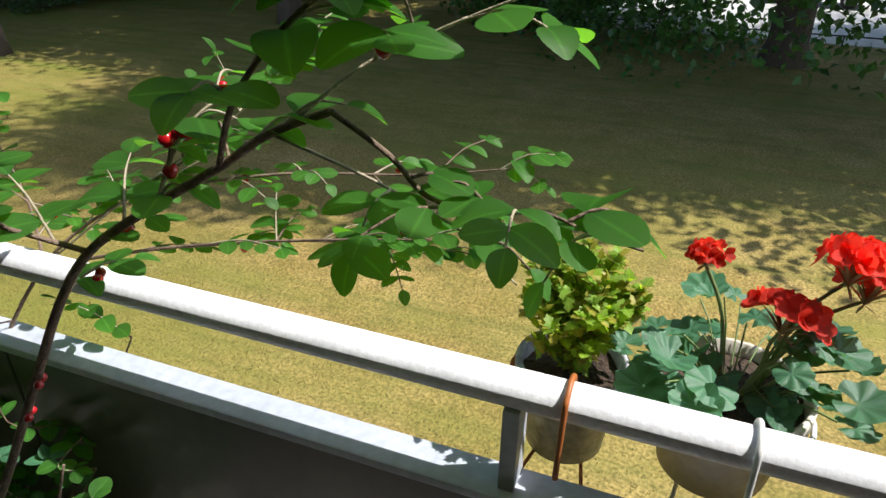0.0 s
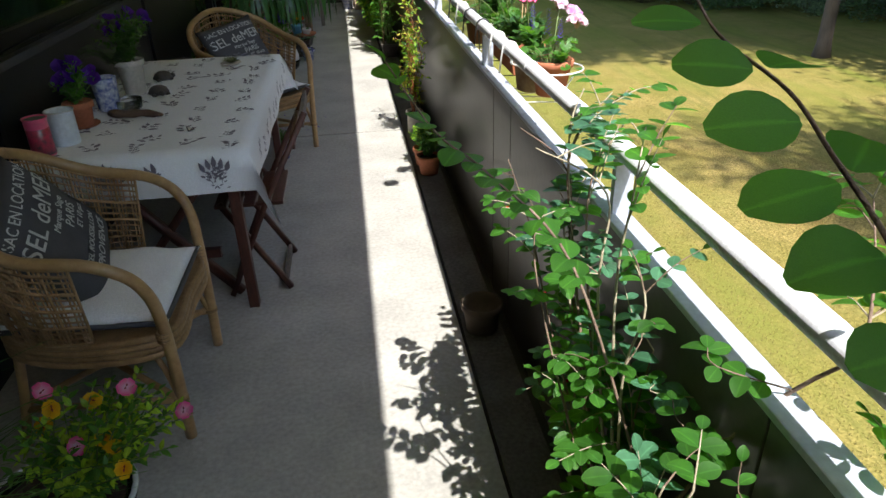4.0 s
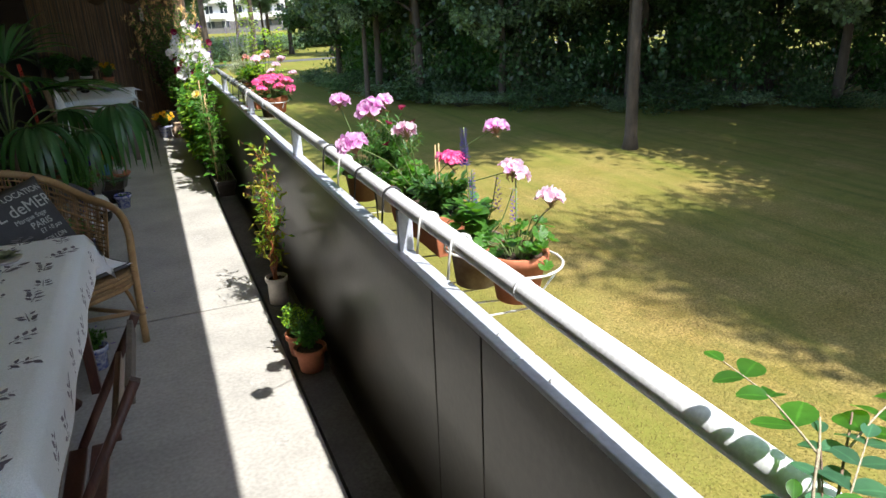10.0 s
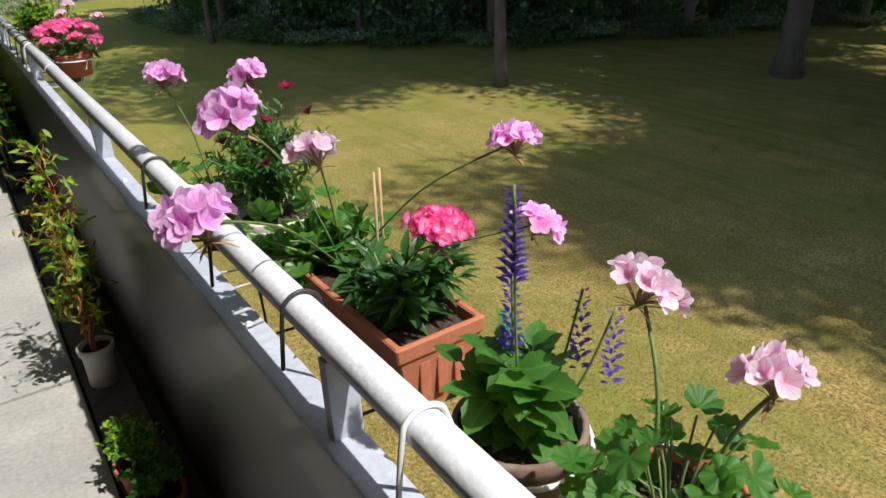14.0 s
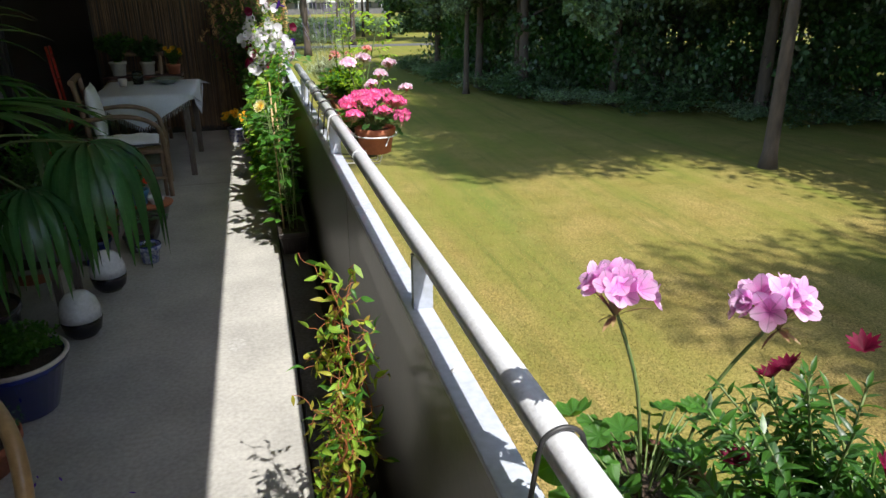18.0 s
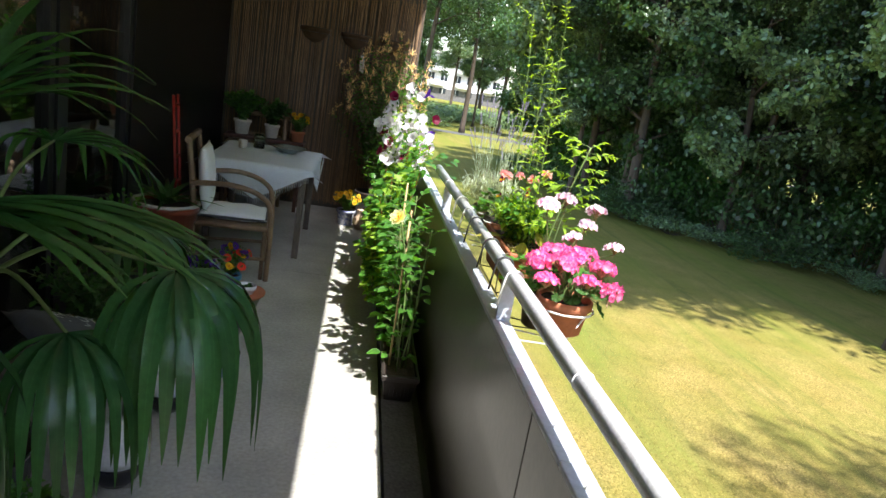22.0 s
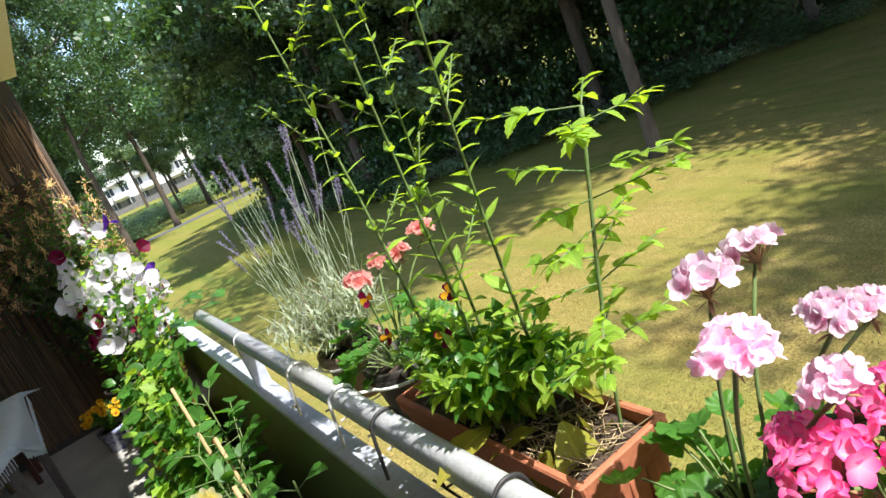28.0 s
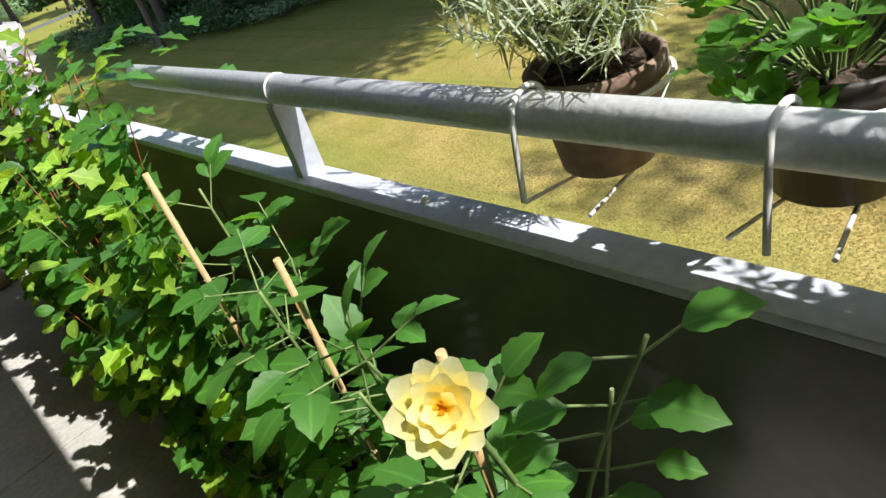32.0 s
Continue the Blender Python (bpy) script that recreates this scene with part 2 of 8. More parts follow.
for a, b in ((Y0, 2.993), (2.997, 6.353), (6.357, 9.7), (9.704, Y1)):
    part("coping_length", boxed(IN - 0.005, OUT, a, b, TOP + 0.004, TOP + 0.02, 0.004), COPING, coping)
RAILX, RAILZ, RAILR = 0.006, 1.04, 0.0255
bm = bmesh.new()
pipe(bm, [(RAILX, Y0, RAILZ), (RAILX, 9.6, RAILZ)], RAILR, 24)
rail = solid("handrail", bm, TUBE, (0, 0, 0), "pale grey metal tube handrail above the parapet", "handrail", kind="structure", smooth=False)
for y in (-1.19, 0.50, 2.13, 3.785, 5.49, 7.205, 8.97):
    bm = boxed(-0.018, 0.03, y - 0.011, y + 0.011, TOP + 0.02, RAILZ - 0.02, 0.001)
    part("rail_post", bm, COPING, rail)
solid("ceiling", boxed(-2.3, 0.06, Y0, Y1, 2.62, 2.8), CEIL, (0, 0, 0), "unseen underside of the balcony above, toned pale to bounce light", "ceiling", kind="structure")

# ---- facade: dark wall with a glazed door and windows ----
GLASS = bpy.data.materials.new("window_glass")
GLASS.use_nodes = True
_p = GLASS.node_tree.nodes["Principled BSDF"]
_p.inputs["Transmission Weight"].default_value, _p.inputs["Roughness"].default_value, _p.inputs["IOR"].default_value = 1.0, 0.0, 1.5
_p.inputs["Base Color"].default_value = (0.62, 0.66, 0.66, 1)
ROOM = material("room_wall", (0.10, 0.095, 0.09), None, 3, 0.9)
WX = -2.03
OPENINGS = [(-0.7, 0.62, 0.08, 2.25), (0.7, 2.1, 0.08, 2.25), (2.42, 3.28, 1.07, 2.35), (3.55, 5.32, 1.07, 2.35), (6.04, 7.2, 1.07, 2.35), (7.7, 8.7, 0.08, 2.25), (8.8, 9.8, 0.08, 2.25)]
bm = bmesh.new()
ys = [Y0] + [v for o in OPENINGS for v in o[:2]] + [Y1]
for a, b in zip(ys[0::2], ys[1::2]):
    box(bm, -2.25, WX, a, b, -0.3, 2.62)
for a, b, z0, z1 in OPENINGS:
    box(bm, -2.25, WX, a, b, -0.3, z0)
    box(bm, -2.25, WX, a, b, z1, 2.62)
facade = solid("wall_west", bm, DARK, (0, 0, 0), "dark painted facade wall behind the balcony", "wall", kind="structure")
SILL = material("window_sill", (0.05, 0.052, 0.055), None, 6, 0.5)
for k, (a, b, z0, z1) in enumerate(OPENINGS):
    win = tagged(new("door_%d" % (k + 1) if z0 < 0.5 else "window_%d" % (k + 1)), "dark framed balcony glazing reflecting the garden", "window", kind="structure")
    for n, q in (("frame_side", (a, a + 0.06, z0, z1)), ("frame_side", (b - 0.06, b, z0, z1)), ("frame_bottom", (a + 0.06, b - 0.06, z0, z0 + 0.06)), ("frame_top", (a + 0.06, b - 0.06, z1 - 0.06, z1))):
        part(n, boxed(-2.12, -2.045, q[0], q[1], q[2], q[3], 0.004), DARK, win)
    pane = part("pane", boxed(-2.086, -2.078, a + 0.05, b - 0.05, z0 + 0.05, z1 - 0.05), GLASS, win, "clear window pane")
    pane.visible_shadow = False
    if z0 > 0.5:
        part("sill", boxed(-2.03, -1.985, a - 0.03, b + 0.03, z0 - 0.05, z0 - 0.015, 0.004), SILL, win, "narrow grey sill")
for y in (2.14, 2.22, 2.32, 3.36, 3.47, 5.42, 5.9):
    part("frame_post", boxed(WX, WX + 0.022, y - 0.018, y + 0.018, 0.02, 2.5, 0.003), DARK, facade)
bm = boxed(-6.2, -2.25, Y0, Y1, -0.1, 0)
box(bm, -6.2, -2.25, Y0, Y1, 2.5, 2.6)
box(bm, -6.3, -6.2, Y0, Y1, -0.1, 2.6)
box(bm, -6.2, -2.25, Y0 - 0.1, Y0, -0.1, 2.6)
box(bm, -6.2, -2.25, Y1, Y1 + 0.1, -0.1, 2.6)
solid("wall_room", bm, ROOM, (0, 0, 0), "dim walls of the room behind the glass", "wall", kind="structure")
solid("wall_south", boxed(-2.3, 0.06, Y0 - 0.2, Y0, -0.3, 2.62), DARK, (0, 0, 0), "dark end wall of the balcony", "wall", kind="structure")
# end screen of reeds
REED = material("reed", (0.24, 0.15, 0.085), (0.13, 0.08, 0.05), 7, 0.7, bump=0.3, vary=0.4, stretch=(3, 3, 0.6))
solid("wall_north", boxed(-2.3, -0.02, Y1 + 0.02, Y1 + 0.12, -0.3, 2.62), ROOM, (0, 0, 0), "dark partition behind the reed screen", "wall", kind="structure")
bm = bmesh.new()
x = -2.0
while x < -0.03:
    r = random.uniform(0.003, 0.0055)
    lean = random.uniform(-0.012, 0.012)
    pipe(bm, [(x, Y1 - 0.01, 0.03 + random.uniform(0, 0.05)), (x + lean, Y1 - 0.01 + random.uniform(-0.006, 0.006), 1.2), (x + lean * 2, Y1 - 0.01, 2.35 + random.uniform(-0.08, 0.12))], r, 5, cap=False)
    x += random.uniform(0.007, 0.011)
for z in (0.3, 0.8, 1.3, 1.8, 2.2):
    pipe(bm, [(-2.0, Y1 - 0.02, z), (-0.03, Y1 - 0.02, z)], 0.0012, 4)
solid("reed_screen", bm, REED, (0, 0, 0), "screen of thin brown reeds bound with wire", "screen", kind="structure")
GROUND = -3.2

# ---- plant tools ----
def foliage_material(name, base, tip=None, through=0.45, rough=0.45, vary=0.3, rib=1.35, spec=0.35):
    """A leaf: tone by leaf and along it, a paler midrib, light that comes through."""
    m = bpy.data.materials.new(name)
    m.use_nodes = True
    t, n = m.node_tree, m.node_tree.nodes
    p = n["Principled BSDF"]
    uv = n.new("ShaderNodeUVMap")
    sep = n.new("ShaderNodeSeparateXYZ")
    t.links.new(uv.outputs[0], sep.inputs[0])
    mix = n.new("ShaderNodeMix")
    mix.data_type = "RGBA"
    mix.inputs["A"].default_value, mix.inputs["B"].default_value = (*base, 1), (*(tip or tuple(c * 1.15 for c in base)), 1)
    t.links.new(sep.outputs[0], mix.inputs["Factor"])
    off = n.new("ShaderNodeMath")
    off.operation = "SUBTRACT"
    off.inputs[1].default_value = 0.5
    t.links.new(sep.outputs[1], off.inputs[0])
    ab = n.new("ShaderNodeMath")
    ab.operation = "ABSOLUTE"
    t.links.new(off.outputs[0], ab.inputs[0])
    ribs = n.new("ShaderNodeMapRange")
    ribs.inputs["From Min"].default_value, ribs.inputs["From Max"].default_value = 0.015, 0.07
    ribs.inputs["To Min"].default_value, ribs.inputs["To Max"].default_value = rib, 1.0
    t.links.new(ab.outputs[0], ribs.inputs["Value"])
    geo = n.new("ShaderNodeNewGeometry")
    v = n.new("ShaderNodeMapRange")
    v.inputs["To Min"].default_value, v.inputs["To Max"].default_value = 1 - vary, 1 + vary
    t.links.new(geo.outputs["Random Per Island"], v.inputs["Value"])
    co = n.new("ShaderNodeTexCoord")
    noi = n.new("ShaderNodeTexNoise")
    noi.inputs["Scale"].default_value, noi.inputs["Detail"].default_value = 70, 4
    t.links.new(co.outputs["Object"], noi.inputs["Vector"])
    nv = n.new("ShaderNodeMapRange")
    nv.inputs["To Min"].default_value, nv.inputs["To Max"].default_value = 0.75, 1.25
    t.links.new(noi.outputs["Fac"], nv.inputs["Value"])
    oi = n.new("ShaderNodeObjectInfo")
    ov = n.new("ShaderNodeMapRange")
    ov.inputs["To Min"].default_value, ov.inputs["To Max"].default_value = 0.82, 1.18
    t.links.new(oi.outputs["Random"], ov.inputs["Value"])
    vo = n.new("ShaderNodeMath")
    vo.operation = "MULTIPLY"
    t.links.new(v.outputs[0], vo.inputs[0])
    t.links.new(ov.outputs[0], vo.inputs[1])
    v = vo
    a = n.new("ShaderNodeMath")
    a.operation = "MULTIPLY"
    t.links.new(ribs.outputs[0], a.inputs[0])
    t.links.new(v.outputs[0], a.inputs[1])
    b = n.new("ShaderNodeMath")
    b.operation = "MULTIPLY"
    t.links.new(a.outputs[0], b.inputs[0])
    t.links.new(nv.outputs[0], b.inputs[1])
    mul = n.new("ShaderNodeMix")
    mul.data_type, mul.blend_type = "RGBA", "MULTIPLY"
    mul.inputs["Factor"].default_value = 1.0
    t.links.new(mix.outputs["Result"], mul.inputs["A"])
    t.links.new(b.outputs[0], mul.inputs["B"])
    t.links.new(mul.outputs["Result"], p.inputs["Base Color"])
    p.inputs["Roughness"].default_value = rough
    p.inputs["Specular IOR Level"].default_value = spec
    bump = n.new("ShaderNodeBump")
    bump.inputs["Strength"].default_value, bump.inputs["Distance"].default_value = 0.25, 0.003
    t.links.new(noi.outputs["Fac"], bump.inputs["Height"])
    t.links.new(bump.outputs[0], p.inputs["Normal"])
    thin = n.new("ShaderNodeBsdfTranslucent")
    warm = n.new("ShaderNodeMix")
    warm.data_type, warm.blend_type = "RGBA", "MULTIPLY"
    warm.inputs["Factor"].default_value = 1.0
    green = base[1] > base[0]
    warm.inputs["B"].default_value = (2.2, 2.0, 0.6, 1) if green else (1.1, 1.0, 1.1, 1) if base[2] > base[1] * 0.8 else (1.1, 1.1, 0.9, 1)
    t.links.new(mul.outputs["Result"], warm.inputs["A"])
    t.links.new(warm.outputs["Result"], thin.inputs[0])
    ms = n.new("ShaderNodeMixShader")
    ms.inputs[0].default_value = through
    t.links.new(p.outputs[0], ms.inputs[1])
    t.links.new(thin.outputs[0], ms.inputs[2])
    t.links.new(ms.outputs[0], n["Material Output"].inputs[0])
    return m


G_SHRUB = foliage_material("shrub_leaf", (0.045, 0.155, 0.024), (0.06, 0.185, 0.028), 0.58, 0.38, spec=0.5)
G_BLUE = foliage_material("blue_green_leaf", (0.05, 0.14, 0.075), None, 0.3, 0.4, spec=0.5)
G_LIGHT = foliage_material("light_leaf", (0.20, 0.36, 0.04), (0.28, 0.42, 0.06), 0.5, 0.5)
G_YELLOW = foliage_material("yellow_leaf", (0.40, 0.40, 0.05), (0.34, 0.30, 0.05), 0.45, 0.5)
G_MID = foliage_material("mid_leaf", (0.045, 0.14, 0.022), (0.07, 0.19, 0.03), 0.42, 0.36, spec=0.45)
G_DARK = foliage_material("dark_leaf", (0.035, 0.10, 0.025), (0.045, 0.12, 0.03), 0.38, 0.38, spec=0.45)
G_PALM = foliage_material("palm_leaf", (0.03, 0.10, 0.04), (0.045, 0.12, 0.03), 0.2, 0.26, rib=1.15)
G_GREY = foliage_material("lavender_leaf", (0.22, 0.27, 0.19), (0.31, 0.35, 0.28), 0.25, 0.6)
G_TREE = foliage_material("tree_leaf", (0.038, 0.085, 0.03), (0.055, 0.11, 0.042), 0.3, 0.36, vary=0.55, spec=0.6)
G_TREE2 = foliage_material("pale_tree_leaf", (0.10, 0.165, 0.085), (0.15, 0.22, 0.12), 0.32, 0.34, vary=0.55, spec=0.7)
P_PALE = foliage_material("pale_pink_petal", (0.94, 0.50, 0.70), (0.98, 0.90, 0.95), 0.5, 0.6, 0.15, 0.8, 0.15)
P_LILAC = foliage_material("lilac_pink_petal", (0.86, 0.27, 0.72), (0.98, 0.70, 0.96), 0.5, 0.6, 0.25, 0.7, 0.15)
P_HOT = foliage_material("hot_pink_petal", (0.97, 0.66, 0.80), (0.93, 0.07, 0.38), 0.6, 0.6, 0.2, 1.0)
P_RED = foliage_material("red_petal", (0.80, 0.08, 0.05), (0.85, 0.05, 0.03), 0.6, 0.6, 0.2, 1.0)
P_PEACH = foliage_material("peach_petal", (0.92, 0.24, 0.22), (0.95, 0.62, 0.54), 0.6, 0.6, 0.2, 1.0)
P_WHITE = foliage_material("white_petal", (0.80, 0.80, 0.80), (0.86, 0.86, 0.90), 0.6, 0.6, 0.08, 1.0)
P_VIOLET = foliage_material("violet_petal", (0.10, 0.02, 0.28), (0.12, 0.035, 0.42), 0.6, 0.6, 0.2, 1.0)
P_LAV = foliage_material("lavender_bloom", (0.22, 0.20, 0.30), (0.30, 0.28, 0.40), 0.6, 0.7, 0.2, 1.0)
P_SAGE = foliage_material("sage_bloom", (0.12, 0.07, 0.42), (0.16, 0.10, 0.50), 0.6, 0.7, 0.2, 1.0)
P_YELLOW = foliage_material("yellow_petal", (0.75, 0.33, 0.01), (0.85, 0.55, 0.02), 0.6, 0.6, 0.12, 1.0)
P_CREAM = foliage_material("cream_petal", (0.94, 0.74, 0.04), (0.99, 0.96, 0.60), 0.65, 0.6, 0.12, 1.0, 0.15)
P_WINE = foliage_material("wine_petal", (0.16, 0.005, 0.03), (0.25, 0.008, 0.06), 0.6, 0.5, 0.2, 1.0)
P_APRICOT = foliage_material("apricot_petal", (0.85, 0.55, 0.28), (0.88, 0.66, 0.40), 0.6, 0.6, 0.2, 1.0)
TWIG = material("twig", (0.26, 0.18, 0.13), (0.11, 0.07, 0.05), 30, 0.8, bump=0.5, fine=200)
TWIG_PALE = material("pale_twig", (0.42, 0.36, 0.26), (0.30, 0.25, 0.17), 30, 0.8, bump=0.4, fine=200)
STEM = material("green_stem", (0.11, 0.19, 0.05), (0.16, 0.20, 0.07), 20, 0.6, bump=0.1)
STEM_PINK = material("flushed_green_stalk", (0.22, 0.20, 0.07), (0.30, 0.14, 0.08), 20, 0.6, bump=0.1)
STEM_RED = material("red_stem", (0.34, 0.09, 0.03), (0.24, 0.09, 0.03), 20, 0.55, bump=0.1)
SOIL = material("potting_soil", (0.035, 0.022, 0.015), (0.07, 0.045, 0.03), 30, 0.95, bump=1.0, fine=120, speck=0.3)
BERRY = material("red_berry", (0.50, 0.008, 0.015), None, 10, 0.12, coat=0.6)
STRAW = material("dry_straw", (0.42, 0.33, 0.19), (0.28, 0.20, 0.11), 20, 0.9, vary=0.4)


def blade(widths, fold=0.18, droop=0.15, notch=0.0):
    """A unit leaf along x: half widths at even stations, folded along its rib and drooping to its tip."""
    n, vs, uv, fs = len(widths), [], [], []
    for i, w in enumerate(widths):
        u = i / (n - 1)
        z = -droop * u * u
        for k, s in enumerate((-1, 0, 1)):
            vs.append((u - (notch * (1 - u) * 0.25 if s else 0), s * w, z + fold * w * abs(s)))
            uv.append((u, 0.5 + 0.5 * s))
    for i in range(n - 1):
        for k in range(2):
            a = 3 * i + k
            fs.append((a, a + 3, a + 4, a + 1))
    return np.array(vs), fs, np.array(uv)


def disc_leaf(lobes=7, cup=0.12, wave=0.08, cut=0.2):
    """A round scalloped leaf with raised veins, as of a geranium, fixed at its notch."""
    vs, uv, fs, n = [(0.40, 0, -0.06)], [(0.1, 0.5)], [], lobes * 4
    for q, u in ((0.55, 0.6), (1.0, 0.98)):
        for i in range(n + 1):
            a = math.pi * (-1 + 2 * (0.05 + 0.90 * i / n))
            k = 0.5 - 0.5 * math.cos(2 * math.pi * i / 4)
            r = 0.52 * q * (1 + cut * (1.6 * math.sqrt(k) - 1) * (q > 0.9))
            vs.append((0.45 + r * math.cos(a), r * math.sin(a), cup * q * q * 0.6 + q * wave * (k - 0.5) * 1.6))
            uv.append((u, 0.5 if i % 4 == 2 else 0.8))
    for i in range(n):
        fs.append((0, i + 1, i + 2))
        fs.append((i + 1, i + n + 2, i + n + 3, i + 2))
    return np.array(vs), fs, np.array(uv)


OVAL = blade((0.05, 0.24, 0.34, 0.37, 0.35, 0.26, 0.08))
OVAL_FLAT = blade((0.03, 0.30, 0.36, 0.25, 0.02), 0.10, 0.10)
LANCE = blade((0.02, 0.12, 0.17, 0.14, 0.08, 0.01), 0.25, 0.25)
TOOTH = blade((0.02, 0.20, 0.24, 0.33, 0.27, 0.30, 0.20, 0.20, 0.09, 0.01), 0.2, 0.25)
NARROW = blade((0.03, 0.06, 0.055, 0.01), 0.3, 0.25)
NEEDLE = blade((0.018, 0.016, 0.004), 0.3, 0.2)
STRAP = blade((0.035, 0.05, 0.055, 0.05, 0.042, 0.03, 0.018, 0.004), 0.5, 0.55)
SMALL = blade((0.05, 0.30, 0.02), 0.2, 0.1)
ROUND = disc_leaf(7, 0.15, 0.05, 0.07)
PETAL = blade((0.06, 0.30, 0.42, 0.26), 0.15, -0.10)
PETAL_LONG = blade((0.05, 0.15, 0.19, 0.13, 0.02), 0.25, 0.05)
LOBED = blade((0.03, 0.14, 0.42, 0.2, 0.30, 0.12, 0.01), 0.2, 0.2)


class Leaves:
    """Gathers many leaves into one mesh."""

    def __init__(self):
        self.v, self.f, self.uv, self.m, self.n = [], [], [], [], 0

    def put(self, shape, at, way, up=(0, 0, 1), size=0.05, mat=0, wide=1.0, curl=1.0):
        x = Vector(way).normalized()
        y = Vector(up).cross(x)
        y = y.normalized() if y.length > 1e-5 else x.orthogonal().normalized()
        z = x.cross(y)
        vs, fs, uv = shape
        base = np.array([x * size, y * size * wide, z * size * curl])
        self.v.append(vs @ base + np.array(at))
        self.f += [tuple(i + self.n for i in f) for f in fs]
        self.uv += [uv[i] for f in fs for i in f]
        self.m += [mat] * len(fs)
        self.n += len(vs)

    def mesh(self, name, mats):
        me = bpy.data.meshes.new(name)
        me.from_pydata(np.concatenate(self.v).tolist() if self.v else [], [], self.f)
        lay = me.uv_layers.new(name="UVMap")
        if self.uv:
            lay.data.foreach_set("uv", np.array(self.uv, dtype=np.float32).ravel())
        for m in mats if isinstance(mats, (list, tuple)) else (mats,):
            me.materials.append(m)
        me.polygons.foreach_set("material_index", self.m)
        me.polygons.foreach_set("use_smooth", [True] * len(self.m))
        return me


class LeafObjects:
    """Takes leaves one by one as objects that share three meshes."""

    def __init__(self, parent, meshes):
        self.parent, self.meshes = parent, meshes

    def put(self, shape, at, way, up=(0, 0, 1), size=0.05, mat=0, wide=1.0, curl=1.0):
        x = Vector(way).normalized()
        y = Vector(up).cross(x)
        y = y.normalized() if y.length > 1e-5 else x.orthogonal().normalized()
        z = x.cross(y)
        o = new("leaf", random.choice(self.meshes))
        o.parent = self.parent
        o.matrix_basis = Matrix(((x.x, y.x, z.x, at[0]), (x.y, y.y, z.y, at[1]), (x.z, y.z, z.z, at[2]), (0, 0, 0, 1))) @ Matrix.Diagonal((size, size * wide, size, 1))


def single_leaf(shape, mat):
    one = Leaves()
    one.put(shape, (0, 0, 0), (1, 0, 0), (0, 0, 1), 1.0)
    return one.mesh("leaf", mat)


def rnd(a, b):
    return random.uniform(a, b)


def ball_way(lift=0.0):
    a, z = rnd(0, 2 * math.pi), rnd(-1, 1)
    r = math.sqrt(max(0, 1 - z * z))
    return Vector((r * math.cos(a), r * math.sin(a), z + lift)).normalized()


def opposite_leaves(lv, pts, shape, size, gap, mat=0, start=0.15, spread=1.0, mats=1, wide=1.0, taper=0.4, flat=0.6, level=1.0):
    """Pairs of leaves along a twig."""
    run, turn, total = 0.0, rnd(0, 3), sum((b - a).length for a, b in zip(pts, pts[1:])) or 1
    nxt = total * start
    for a, b in zip(pts, pts[1:]):
        d = b - a
        seg = d.length
        while nxt <= run + seg and seg > 0:
            p = a + d * ((nxt - run) / seg)
            t = d.normalized()
            side = t.cross(Vector((0, 0, 1)))
            side = side.normalized() if side.length > 0.1 else t.orthogonal().normalized()
            side = (Matrix.Rotation(turn, 3, t) @ side) * (1 - flat) + side * flat
            for s in (-1, 1):
                w = (side * s * spread + t * rnd(0.35, 0.8) + Vector((0, 0, rnd(-0.25, 0.2)))).normalized()
                w.z *= level
                k = size * rnd(0.75, 1.15) * (1 - taper * nxt / total)
                lv.put(shape, p, w, Vector((rnd(-0.35, 0.35), rnd(-0.35, 0.35), 1)), k, mat if mats == 1 else random.randrange(mats), wide * rnd(0.9, 1.1), rnd(0.3, 1.8))
            turn += 1.57
            nxt += gap * rnd(0.8, 1.2)
        run += seg
    t = (pts[-1] - pts[-2]).normalized()
    lv.put(shape, pts[-1], t, (0, 0, 1), size * 0.7 * (1 - taper * 0.7), mat, wide)


def bush_twigs(at, count, reach, rise, wobble=0.05, lean=(0, 0, 0)):
    """Curved twigs from one foot."""
    out = []
    for _ in range(count):
        a = rnd(0, 2 * math.pi)
        r, h = reach * math.sqrt(rnd(0.02, 1)), rise * rnd(0.6, 1.05)
        tip = Vector(at) + Vector((r * math.cos(a) + lean[0], r * math.sin(a) + lean[1], h * (1 - 0.25 * (r / max(reach, 1e-3)) ** 2) + lean[2]))
        mid = Vector(at).lerp(tip, 0.5) + Vector((rnd(-wobble, wobble) - 0.15 * r * math.cos(a), rnd(-wobble, wobble) - 0.15 * r * math.sin(a), 0.08 * h))
        out.append(curve([at, mid, tip], 5))
    return out


def floret(lv, at, way, size, petals=5, shape=PETAL, mat=0, open_=0.25):
    way = Vector(way).normalized()
    side = way.orthogonal().normalized()
    off = rnd(0, 6)
    for k in range(petals):
        r = Matrix.Rotation(off + 2 * math.pi * k / petals, 3, way) @ side
        lv.put(shape, at, r + way * open_, way, size * rnd(0.9, 1.1), mat)


HEADS = {}


RUFFLE = blade((0.08, 0.22, 0.36, 0.42, 0.34, 0.12), 0.16, -0.16)


